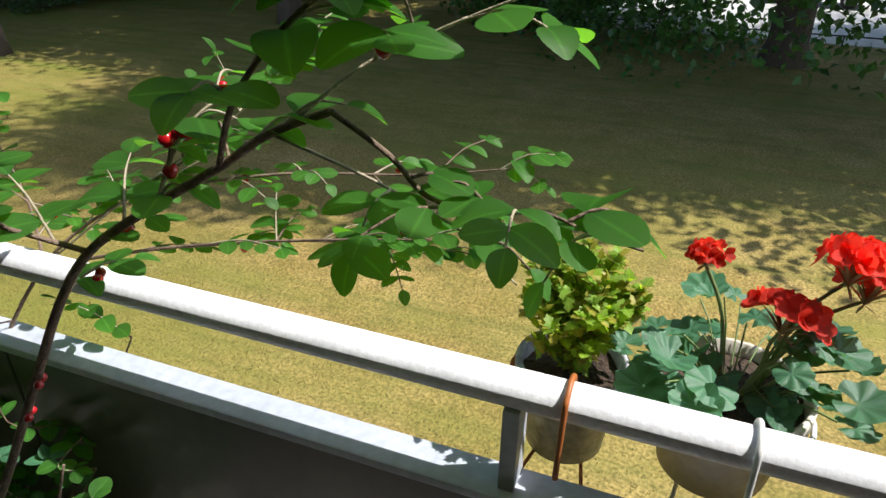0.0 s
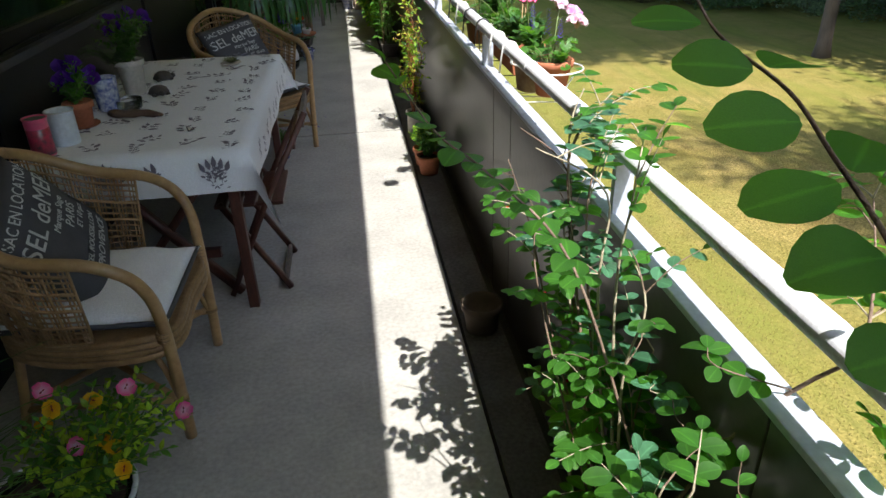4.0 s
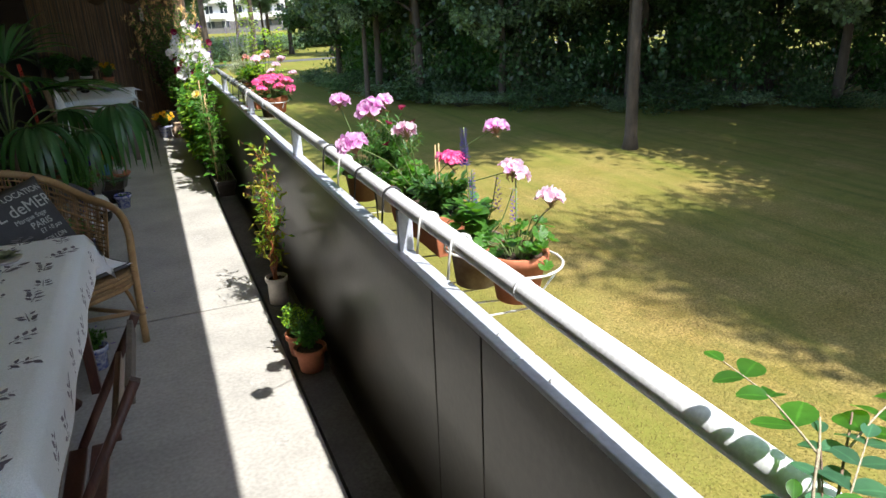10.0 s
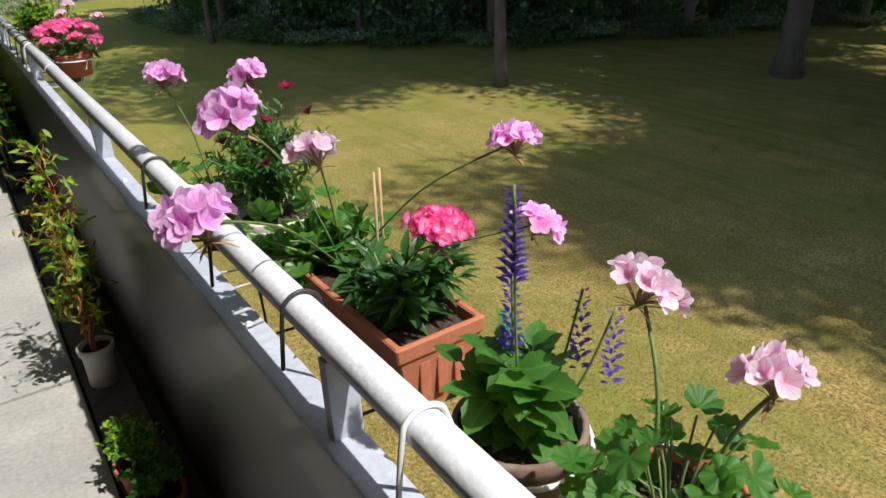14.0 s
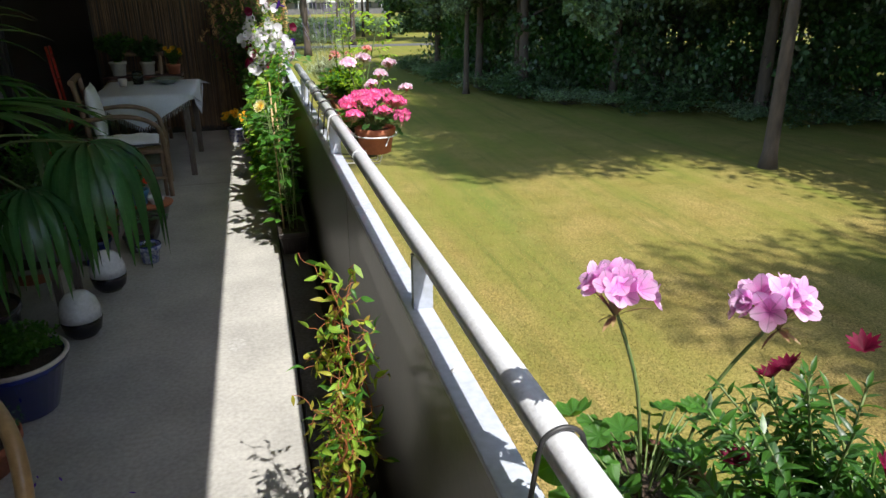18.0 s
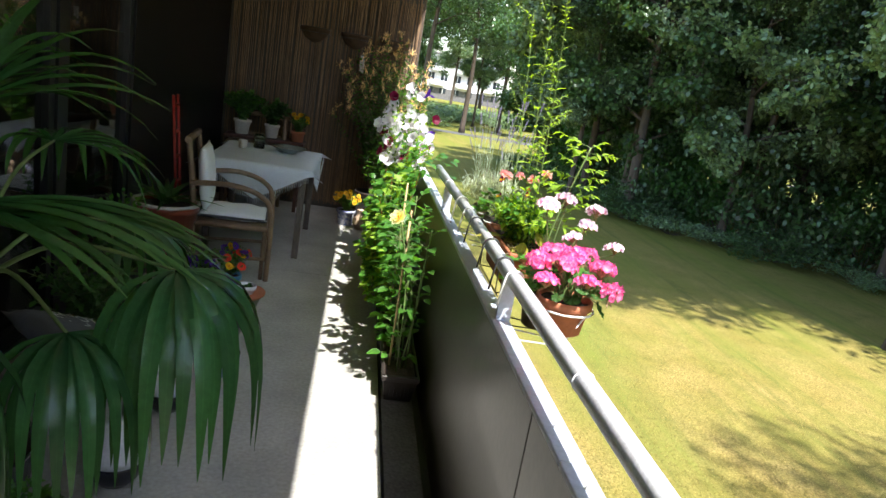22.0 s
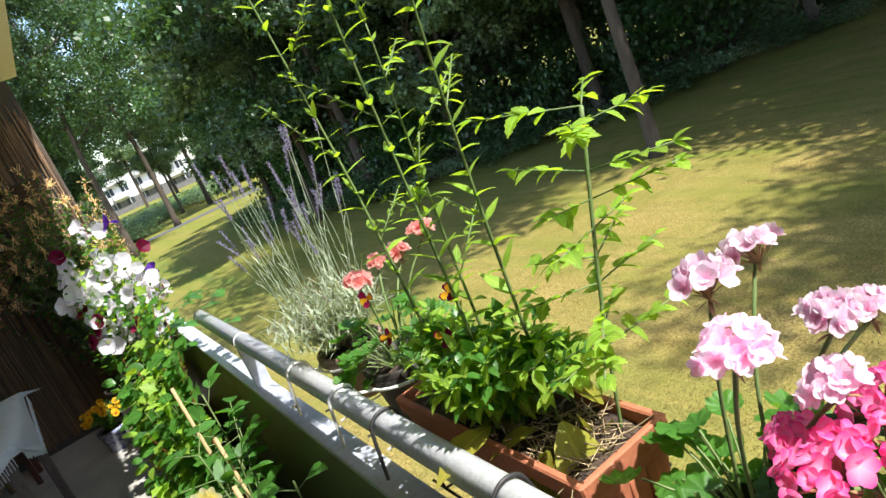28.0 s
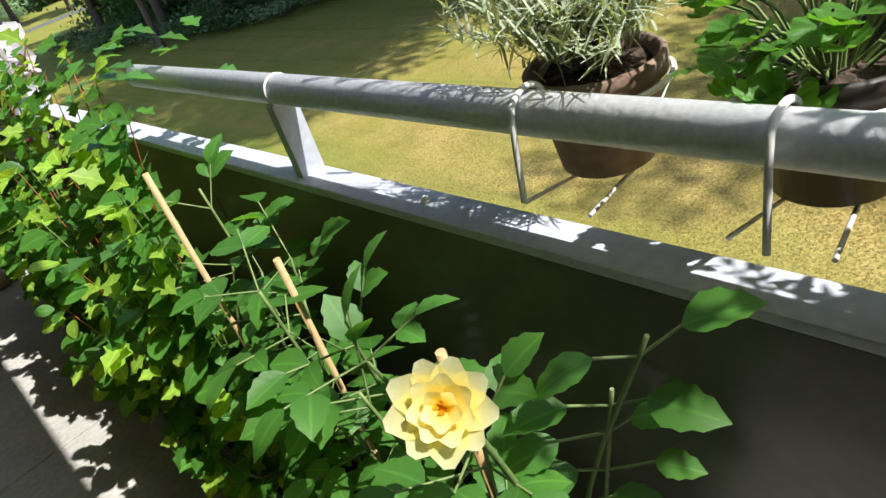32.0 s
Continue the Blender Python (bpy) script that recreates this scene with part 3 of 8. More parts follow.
def head_mesh(key, mat, count=19, flat=0.62, size=0.46):
    """A loose umbel of open flowers with broad ruffled petals, about one unit in radius, on short stalks from one point."""
    if key not in HEADS:
        lv = Leaves()
        many = count > 30
        for i in range(count):
            z = 1 - (0.95 if many else 0.86) * (i + 0.5) / count
            a, r = i * 2.39996 + rnd(-0.35, 0.35), math.sqrt(max(0, 1 - z * z))
            d = Vector((r * math.cos(a), r * math.sin(a), z * flat))
            at, way = d * rnd(0.55, 0.85), d + Vector((rnd(-0.35, 0.35), rnd(-0.35, 0.35), 0.15))
            s = size * rnd(0.8, 1.12)
            floret(lv, at, way, s, 5, PETAL if many else RUFFLE, 0, rnd(0.1, 0.7))
            lv.put(NARROW, (0, 0, -0.55), at - Vector((0, 0, -0.55)), (0, 0, 1), (at - Vector((0, 0, -0.55))).length, 1, 1.0)
        for i in range(6):
            a = rnd(0, 6.28)
            lv.put(NARROW, (0, 0, -0.55), (math.cos(a), math.sin(a), rnd(-0.5, 0.3)), (0, 0, 1), rnd(0.4, 0.75), 1, 1.6)
        HEADS[key] = lv.mesh("flower_head", [mat, STEM_PINK])
    return HEADS[key]


def add_head(parent, mesh, at, size, label="", tilt=0.4):
    ob = new("flower_head", mesh)
    ob.parent = parent
    ob.matrix_basis = Matrix.LocRotScale(at, Euler((rnd(-tilt, tilt), rnd(-tilt, tilt), rnd(0, 6))), (size * rnd(0.9, 1.15), size * rnd(0.85, 1.05), size * rnd(0.85, 1.05)))
    return tagged(ob, label) if label else ob


def pot_mesh(bm, top, foot, high, rim=0.012, wall=0.008, rimh=0.03):
    """A round pot with a rim and a hollow."""
    return lathe(bm, [(foot * 0.9, 0), (foot, 0.004), (top - rim * 0.5 - 0.004, high - rimh), (top, high - rimh + 0.003), (top + 0.001, high - 0.004), (top - 0.004, high), (top - wall, high - 0.002), (top - wall - 0.004, high - rimh), (foot * 0.8, high * 0.35)], 28)


def soil(bm, r, z):
    n = 18
    c = bm.verts.new((0, 0, z + 0.008))
    rings = []
    for q in (0.5, 1.0):
        rings.append([bm.verts.new((r * q * math.cos(6.28319 * i / n), r * q * math.sin(6.28319 * i / n), z + rnd(-0.006, 0.008))) for i in range(n)])
    for i in range(n):
        bm.faces.new((c, rings[0][i], rings[0][(i + 1) % n]))
        bm.faces.new((rings[0][i], rings[1][i], rings[1][(i + 1) % n], rings[0][(i + 1) % n]))
    return bm


def potted(name, place, label, category, top, foot, high, mat, group="", wall=0.008, rimh=0.03):
    """An empty with a pot and its soil; plants are added to it."""
    ob = thing(name, place, label, category, group)
    part("pot", pot_mesh(bmesh.new(), top, foot, high, wall=wall, rimh=rimh), mat, ob)
    part("soil", soil(bmesh.new(), top - wall - 0.003, high - 0.022), SOIL, ob)
    return ob


def geranium(ob, z, reach, leaves, size, heads, petal, key, mat=None, spread=1.0):
    """Round leaves on stalks, and flower heads at the places given from the thing's foot."""
    mat = mat or G_MID
    if mat not in ROUNDS:
        ROUNDS[mat] = [single_leaf(disc_leaf(l_, c_, w_, 0.07), mat) for l_, c_, w_ in ((7, 0.12, 0.05), (8, 0.3, 0.07), (7, -0.1, 0.06))]
    lo, bm = LeafObjects(ob, ROUNDS[mat]), bmesh.new()
    for _ in range(leaves):
        a, r = rnd(0, 6.28), reach * math.sqrt(rnd(0.02, 1))
        h = z + rnd(0.02, 0.13) * (1.3 - 0.7 * r / reach)
        tip = Vector((r * math.cos(a), r * math.sin(a), h))
        foot = Vector((r * 0.25 * math.cos(a), r * 0.25 * math.sin(a), z))
        pipe(bm, [foot, foot.lerp(tip, 0.6) + Vector((0, 0, 0.015)), tip], 0.0016, 4, cap=False)
        lo.put(None, tip, (math.cos(a + rnd(-0.8, 0.8)), math.sin(a + rnd(-0.8, 0.8)), rnd(-0.45, 0.2)), (math.cos(a) * 0.4 + rnd(-0.4, 0.4), math.sin(a) * 0.4 + rnd(-0.4, 0.4), 1), size * rnd(0.65, 1.2), 0, rnd(0.9, 1.1))
    part("petiole", bm, STEM, ob)
    for x, y, hz, s in heads:
        foot = Vector((x * 0.25 + rnd(-0.02, 0.02), y * 0.25 + rnd(-0.02, 0.02), z))
        tip = Vector((x, y, hz))
        part("flower_stalk", pipe(bmesh.new(), curve([foot, foot.lerp(tip, 0.5) + Vector((-x * 0.12, -y * 0.12, 0.02)), tip - Vector((0, 0, s * 0.45))], 5), [0.0026] * 10 + [0.002], 6, cap=False), STEM, ob)
        add_head(ob, head_mesh(key, petal, *((27, 0.62, 0.36) if key == "hot" else ())), (x, y, hz), s * (0.9 if key == "hot" else 1))
    return ob


ROUNDS = {}

# ---- furniture ----
CANE = material("rattan_cane", (0.42, 0.27, 0.12), (0.30, 0.17, 0.07), 10, 0.42, bump=0.12, fine=60, coat=0.2)
CANE_OLD = material("old_bamboo", (0.26, 0.17, 0.10), (0.16, 0.10, 0.06), 10, 0.5, bump=0.15, fine=60)
WEAVE = material("rattan_weave", (0.36, 0.22, 0.10), (0.24, 0.14, 0.06), 25, 0.55, bump=0.3, fine=120, vary=0.3)
CUSHION = material("pale_cushion_cotton", (0.87, 0.87, 0.89), (0.82, 0.82, 0.85), 8, 0.85, bump=0.15, fine=220)
CHARCOAL = material("charcoal_linen", (0.085, 0.085, 0.092), (0.065, 0.065, 0.072), 10, 0.9, bump=0.3, fine=350)
PRINT = material("white_print", (0.62, 0.62, 0.60), (0.5, 0.5, 0.49), 60, 0.9, fine=300)
SPRIG = material("grey_sprig_print", (0.16, 0.14, 0.18), (0.24, 0.22, 0.27), 20, 0.85)
WOODGREY = material("weathered_wood", (0.16, 0.13, 0.11), (0.09, 0.07, 0.06), 12, 0.7, bump=0.3, stretch=(5, 5, 1))


def plump(sx, sy, sz, seams=0.0):
    """A stuffed cushion, pinched at its corners."""
    bm = bmesh.new()
    n, grid = 14, {}
    for side in (1, -1):
        for i in range(n + 1):
            for j in range(n + 1):
                u, v = 2 * i / n - 1, 2 * j / n - 1
                edge = max(abs(u), abs(v)) == 1
                if edge and side < 0:
                    grid[side, i, j] = grid[1, i, j]
                    continue
                h = (max(0, 1 - abs(u) ** 2.6) * max(0, 1 - abs(v) ** 2.6)) ** 0.42
                pin = 1 - 0.055 * (1 - abs(u) ** 3 * abs(v) ** 3) * (abs(u) ** 4 + abs(v) ** 4)
                wave = 1 - seams * (0.5 + 0.5 * math.cos(u * 3 * math.pi)) * 0.5
                grid[side, i, j] = bm.verts.new((u * sx * pin / 2, v * sy * pin / 2, side * sz / 2 * h * wave + 0.006 * noise.noise((u * 3, v * 3, side * 2)) * (0 if edge else 1)))
        for i in range(n):
            for j in range(n):
                q = [grid[side, i, j], grid[side, i + 1, j], grid[side, i + 1, j + 1], grid[side, i, j + 1]]
                bm.faces.new(q if side > 0 else q[::-1]).smooth = True
    return bm


def lettering(name, text, size, m, parent, mat, label="", sag=0.0):
    cu = bpy.data.curves.new(name, "FONT")
    cu.body, cu.size, cu.extrude, cu.align_x, cu.align_y = text, size, 0.0006, "CENTER", "CENTER"
    tmp = bpy.data.objects.new(name, cu)
    scene.collection.objects.link(tmp)
    me = bpy.data.meshes.new_from_object(tmp.evaluated_get(bpy.context.evaluated_depsgraph_get()))
    bpy.data.objects.remove(tmp)
    me.materials.clear()
    me.materials.append(mat)
    if sag:
        for v in me.vertices:
            x, y = (m @ v.co)[:2]
            u, w = min(0.98, abs(x / 0.21)), min(0.98, abs(y / 0.21))
            v.co.z += sag * (((1 - u ** 2.6) * (1 - w ** 2.6)) ** 0.42 - 1)
    ob = new(name, me)
    ob.parent, ob.matrix_basis = parent, m
    return tagged(ob, label) if label else ob


def scatter_pillow(m, lines, label):
    ob = thing("scatter_pillow", m, label, "pillow", "printed pillows")
    part("cover", plump(0.46, 0.46, 0.13), CHARCOAL, ob, smooth=True)
    part("piping", pipe(bmesh.new(), [(0.208, -0.2, 0), (0.205, 0, 0), (0.208, 0.2, 0), (0, 0.205, 0), (-0.208, 0.2, 0), (-0.205, 0, 0), (-0.208, -0.2, 0), (0, -0.205, 0)], 0.004, 6, closed=True), CUSHION, ob, "pale edge of the pillow")
    for text, size, y, x in lines:
        lettering("lettering", text, size, pose(x, y, 0.071), ob, PRINT, sag=0.065)
    return ob


def rattan_chair(m, label, cane=CANE):
    """A tub chair of bent cane, facing +x."""
    ob = thing("rattan_armchair", m, label, "armchair", "rattan chairs")
    half = [(0.27, 0.265, 0.0), (0.278, 0.275, 0.42), (0.255, 0.305, 0.61), (0.15, 0.335, 0.705), (-0.06, 0.34, 0.75), (-0.24, 0.245, 0.86)]
    hoop = curve(half + [(-0.32, 0.0, 0.93)] + [(x, -y, z) for x, y, z in half[::-1]], 6)
    part("arm_hoop", pipe(bmesh.new(), hoop, 0.019, 10), cane, ob)
    seat = curve([(0.27, 0.25, 0.41), (0.0, 0.285, 0.41), (-0.22, 0.2, 0.415), (-0.29, 0, 0.42), (-0.22, -0.2, 0.415), (0.0, -0.285, 0.41), (0.27, -0.25, 0.41), (0.285, 0, 0.405)], 5, True)
    bm = bmesh.new()
    for dz in (0, -0.022, -0.044, -0.066):
        pipe(bm, [p + Vector((0, 0, dz)) for p in seat], 0.0125, 6, closed=True)
    part("seat_frame", bm, WEAVE, ob, "seat frame wound with flat rattan")
    bm = bmesh.new()
    vs = [bm.verts.new(p + Vector((0, 0, 0.006))) for p in seat]
    bm.faces.new(vs)
    part("seat", bm, WEAVE, ob)
    bm = bmesh.new()
    back = [p for p in hoop if p.x < 0.10]
    low = [Vector((min(p.x * 0.86 + 0.0, 0.1), p.y * 0.86, 0.43)) for p in back]
    for k in range(0, 15):
        u = k / 14
        pipe(bm, [a.lerp(b, u) + Vector((rnd(-0.001, 0.001), 0, rnd(-0.001, 0.001))) for a, b in zip(low, back)], 0.0035 if k % 3 else 0.006, 5)
    for k, (a, b) in enumerate(zip(low, back)):
        if k % 2 == 0:
            pipe(bm, [a, b], 0.005, 5)
    for a, b, c, d in zip(low, back, low[1:], back[1:]):
        for s in (0.33, 0.67):
            pipe(bm, [a.lerp(c, s), b.lerp(d, s)], 0.003, 4)
    part("back_weave", bm, WEAVE, ob, "woven rattan back")
    for s in (-1, 1):
        part("back_leg", pipe(bmesh.new(), curve([(-0.2, 0.2 * s, 0.40), (-0.23, 0.21 * s, 0.2), (-0.27, 0.23 * s, 0.0)], 4), 0.016, 8), cane, ob)
        part("side_stretcher", pipe(bmesh.new(), [(0.27, 0.268 * s, 0.16), (-0.24, 0.215 * s, 0.14)], 0.012, 8), cane, ob)
        part("brace", pipe(bmesh.new(), curve([(0.272, 0.268 * s, 0.12), (0.22, 0.24 * s, 0.31), (0.10, 0.2 * s, 0.40)], 5), 0.010, 8), cane, ob)
        bm = bmesh.new()
        for z in (0.16, 0.40, 0.42):
            for k in range(3):
                pipe(bm, [Vector((0.272 + 0.0215 * math.cos(a), 0.265 * s + 0.01 * s * z / 0.42 + 0.0215 * math.sin(a), z + 0.006 * k)) for a in [i * math.pi / 5 for i in range(10)]], 0.0035, 4, closed=True)
        part("cane_binding", bm, WEAVE, ob)
    part("cross_stretcher", pipe(bmesh.new(), [(0.27, 0.28, 0.17), (-0.25, -0.21, 0.15)], 0.012, 8), cane, ob)
    part("cross_stretcher", pipe(bmesh.new(), [(0.27, -0.28, 0.17), (-0.25, 0.21, 0.13)], 0.012, 8), cane, ob)
    return ob


def seat_cushion(m, label):
    ob = thing("seat_cushion", m, label, "cushion", "seat cushions")
    part("cover", plump(0.52, 0.53, 0.085, 0.35), CUSHION, ob, smooth=True)
    part("border", pipe(bmesh.new(), [(x * 0.247, y * 0.251, -0.004) for x, y in ((1, -1), (1, 0), (1, 1), (0, 1), (-1, 1), (-1, 0), (-1, -1), (0, -1))], 0.010, 6, closed=True), CHARCOAL, ob, "dark underside edge")
    return ob


WORDS = [(t_, s_ * 1.32, y_ * 1.1, x_) for t_, s_, y_, x_ in [("SAC EN LOCATION", 0.034, 0.15, 0.0), ("SEL deMER", 0.066, 0.085, 0.0), ("Marque Sage", 0.026, 0.035, 0.03), ("PARIS", 0.036, -0.005, 0.06), ("ET 10 pcs", 0.024, -0.04, 0.09), ("SEL ROUSSILLON", 0.025, -0.085, 0.02), ("PROVENCE", 0.036, -0.13, 0.04)]]
c1 = pose(-1.535, 2.775, 0, 0, 0, -1)
rattan_chair(c1, "honey-coloured rattan tub chair beside the table, with a cushion and pillow")
seat_cushion(c1 @ pose(0.03, 0, 0.46, 0, 2, 0), "pale grey cotton seat cushion on the rattan chair")
scatter_pillow(c1 @ pose(-0.09, 0.0, 0.655, 0, 60, 0) @ pose(0, 0, 0, 0, 0, 90) @ pose(0, 0, 0, 0, 0, 24), WORDS, "charcoal pillow with white French lettering, leaning in the chair")
c2 = pose(-1.30, 5.44, 0, 0, 0, -48)
rattan_chair(c2, "honey-coloured rattan tub chair behind the table, with a dark pillow")
seat_cushion(c2 @ pose(0.03, 0, 0.46, 0, 2, 0), "pale grey cotton seat cushion on the far rattan chair")
scatter_pillow(c2 @ pose(-0.12, 0.02, 0.655, 0, 62, 0) @ pose(0, 0, 0, 0, 0, 90) @ pose(0, 0, 0, 0, 0, 8), WORDS, "charcoal pillow with white French lettering on the far chair")


def garden_table(m, sx, sy, label, wood, trestle):
    """A wooden table; its cloth is another thing."""
    ob = thing("garden_table", m, label, "table", "garden tables")
    bm = bmesh.new()
    for k in range(8):
        y = -sx / 2 + sx * (k + 0.5) / 8
        box(bm, y - sx / 16 + 0.004, y + sx / 16 - 0.004, -sy / 2, sy / 2, 0.705, 0.73, 0.003)
    part("tabletop", bm, wood, ob)
    for s in (-1, 1):
        if trestle:
            for k, (a, b) in enumerate((((-0.30, 0.70), (0.26, 0.01)), ((0.30, 0.70), (-0.26, 0.01)))):
                p, q = Vector((a[0], s * (sy / 2 - 0.16) + 0.02 * k, a[1])), Vector((b[0], s * (sy / 2 - 0.16) + 0.02 * k, b[1]))
                w = (q - p).normalized().cross(Vector((0, 1, 0))) * 0.024
                bm = bmesh.new()
                pipe(bm, [p, q], 0.024, 4)
                part("leg", bm, wood, ob)
            part("stretcher", boxed(-0.2, 0.2, s * (sy / 2 - 0.17), s * (sy / 2 - 0.145), 0.20, 0.24, 0.003), wood, ob)
            for t in (-1, 1):
                part("corner_leg", boxed(t * (sx / 2 - 0.075) - 0.022, t * (sx / 2 - 0.075) + 0.022, s * (sy / 2 - 0.04) - 0.022, s * (sy / 2 - 0.04) + 0.022, 0, 0.705, 0.004), wood, ob)
        else:
            for t in (-1, 1):
                part("leg", boxed(t * (sx / 2 - 0.05) - 0.025, t * (sx / 2 - 0.05) + 0.025, s * (sy / 2 - 0.05) - 0.025, s * (sy / 2 - 0.05) + 0.025, 0, 0.705, 0.004), wood, ob)
        part("apron", boxed(-sx / 2 + 0.05, sx / 2 - 0.05, s * (sy / 2 - 0.05) - 0.01, s * (sy / 2 - 0.05) + 0.01, 0.63, 0.705, 0.002), wood, ob)
    return ob


def table_cloth(m, sx, sy, drop, label, mat, pointed=False):
    """A cloth that lies on a table and hangs over its edges in slight folds."""
    ob = thing("tablecloth", m, label, "tablecloth", "tablecloths")
    bm = bmesh.new()
    nx, ny = 28, 44
    def spot(i, j):
        u, v = (2 * i / nx - 1) * (sx / 2 + drop), (2 * j / ny - 1) * (sy / 2 + drop)
        ox, oy = max(0, abs(u) - sx / 2), max(0, abs(v) - sy / 2)
        over = max(ox, oy) + 0.8 * min(ox, oy)
        if pointed:
            over *= (0.2 + 1.25 * max(0, 1 - abs(u) / (sx / 2))) if oy > ox else (0.2 + 0.9 * max(0, 1 - abs(v) / (sy / 2)))
        fold = 0.005 * math.sin((u + v) * 11) * min(1, over / 0.08) + 0.02 * min(1, over / 0.1)
        x = math.copysign(min(abs(u), sx / 2) + (fold + 0.006 if ox else 0) + (0.5 * min(ox, oy) if ox and oy else 0), u)
        y = math.copysign(min(abs(v), sy / 2) + (fold + 0.006 if oy else 0) + (0.5 * min(ox, oy) if ox and oy else 0), v)
        return (x, y, 0.742 - over * 0.97 + 0.0015 * noise.noise((u * 9, v * 9, 3)))
    g = [[bm.verts.new(spot(i, j)) for j in range(ny + 1)] for i in range(nx + 1)]
    for i in range(nx):
        for j in range(ny):
            bm.faces.new((g[i][j], g[i + 1][j], g[i + 1][j + 1], g[i][j + 1])).smooth = True
    part("cloth", bm, mat, ob)
    return ob


garden_table(pose(-1.465, 4.14, 0), 0.80, 1.74, "dark red-brown wooden table with crossed legs under a cloth", WOODRED, True)
cl = table_cloth(pose(-1.475, 4.145, 0.004), 0.83, 1.80, 0.17, "white tablecloth printed with grey lavender sprigs", CLOTH)
lv = Leaves()


def sprig(at, out, up, nrm, size=1.0):
    """A printed spray of small leaves, no two alike."""
    out, up, nrm = Vector(out), Vector(up), Vector(nrm)
    at = Vector(at) + nrm * 0.0035
    n, bend = random.choice((5, 6, 8)), rnd(-0.5, 0.5)
    lv.put(NEEDLE, at - up * 0.035 * size, up + out * bend * 0.4, nrm, 0.075 * size, 0, 1.2, 0.0)
    for k in range(n):
        s = -1 if k % 2 else 1
        spot_ = at + up * (0.012 * k - 0.03) * size + out * bend * 0.012 * k * size
        lv.put(LANCE, spot_ + out * s * rnd(0.002, 0.012) * size, out * s * rnd(0.5, 1.2) + up * rnd(0.3, 1.2), nrm, rnd(0.018, 0.038) * size, 0, 1.4, 0.02)
    for k in range(random.randrange(3)):
        lv.put(SMALL, at + out * rnd(-0.03, 0.03) - up * 0.045, out * rnd(-1, 1) + up * 0.3, nrm, 0.016, 0, 0.6, 0.02)


for i in range(5):
    for j in range(11):
        a = rnd(-0.9, 0.9) + (0.5 if i % 2 else -0.3)
        sprig((-0.35 + 0.17 * i + rnd(-0.02, 0.02), -0.84 + 0.165 * j + (0.07 if i % 2 else 0) + rnd(-0.02, 0.02), 0.742), (math.cos(a), math.sin(a), 0), (-math.sin(a), math.cos(a), 0), (0, 0, 1), rnd(0.95, 1.35))
part("printed_border", lv.mesh("printed_border", SPRIG), None, cl, "printed grey sprigs")
lv = Leaves()
for i in range(4):
    x = -0.30 + 0.2 * i
    for k in range(5 if i % 2 else 2):
        sprig((x + 0.014 * (k - 2), -0.90 - 0.034, 0.67 - 0.012 * abs(k - 2)), (1, 0, 0), (0.25 * (k - 2), 0, 1), (0, -1, 0), 0.65)
        lv.put(LANCE, (x + 0.02 * (k - 2), -0.90 - 0.0375, 0.69 - 0.01 * abs(k - 2)), (0.2 * (k - 2), 0, 1), (0, -1, 0), 0.045, 0, 1.3, 0.02)
for j in range(10):
    sprig((0.415 + 0.034, -0.74 + 0.16 * j, rnd(0.63, 0.69)), (0, 1, 0), (0, rnd(-0.4, 0.4), 1), (1, 0, 0))
part("printed_border", lv.mesh("printed_border", SPRIG), None, cl, "printed grey sprigs")

# folding chair at the table
fc = thing("folding_chair", pose(-0.985, 3.60, 0, 0, 0, 180), "dark red-brown wooden folding chair pushed against the table", "chair")
for s in (-1, 1):
    part("back_post", pipe(bmesh.new(), [(-0.16, 0.2 * s, 0.83), (0.05, 0.2 * s, 0.45), (0.26, 0.2 * s, 0.01)], 0.017, 4), WOODRED, fc)
    part("front_leg", pipe(bmesh.new(), [(0.25, 0.175 * s, 0.45), (0.0, 0.175 * s, 0.01)], 0.016, 4), WOODRED, fc)
for k in range(5):
    part("seat_slat", boxed(-0.02 + 0.06 * k, 0.03 + 0.06 * k, -0.19, 0.19, 0.43, 0.445, 0.003), WOODRED, fc)
for k, (x, z) in enumerate(((-0.142, 0.79), (-0.095, 0.70))):
    part("back_slat", boxed(x - 0.008, x + 0.008, -0.2, 0.2, z - 0.025, z + 0.03, 0.003), WOODGREY if k == 0 else WOODRED, fc)
part("foot_rail", boxed(0.215, 0.235, -0.19, 0.19, 0.07, 0.10, 0.003), WOODGREY, fc)
part("foot_rail", boxed(0.01, 0.03, -0.17, 0.17, 0.03, 0.06, 0.003), WOODGREY, fc)


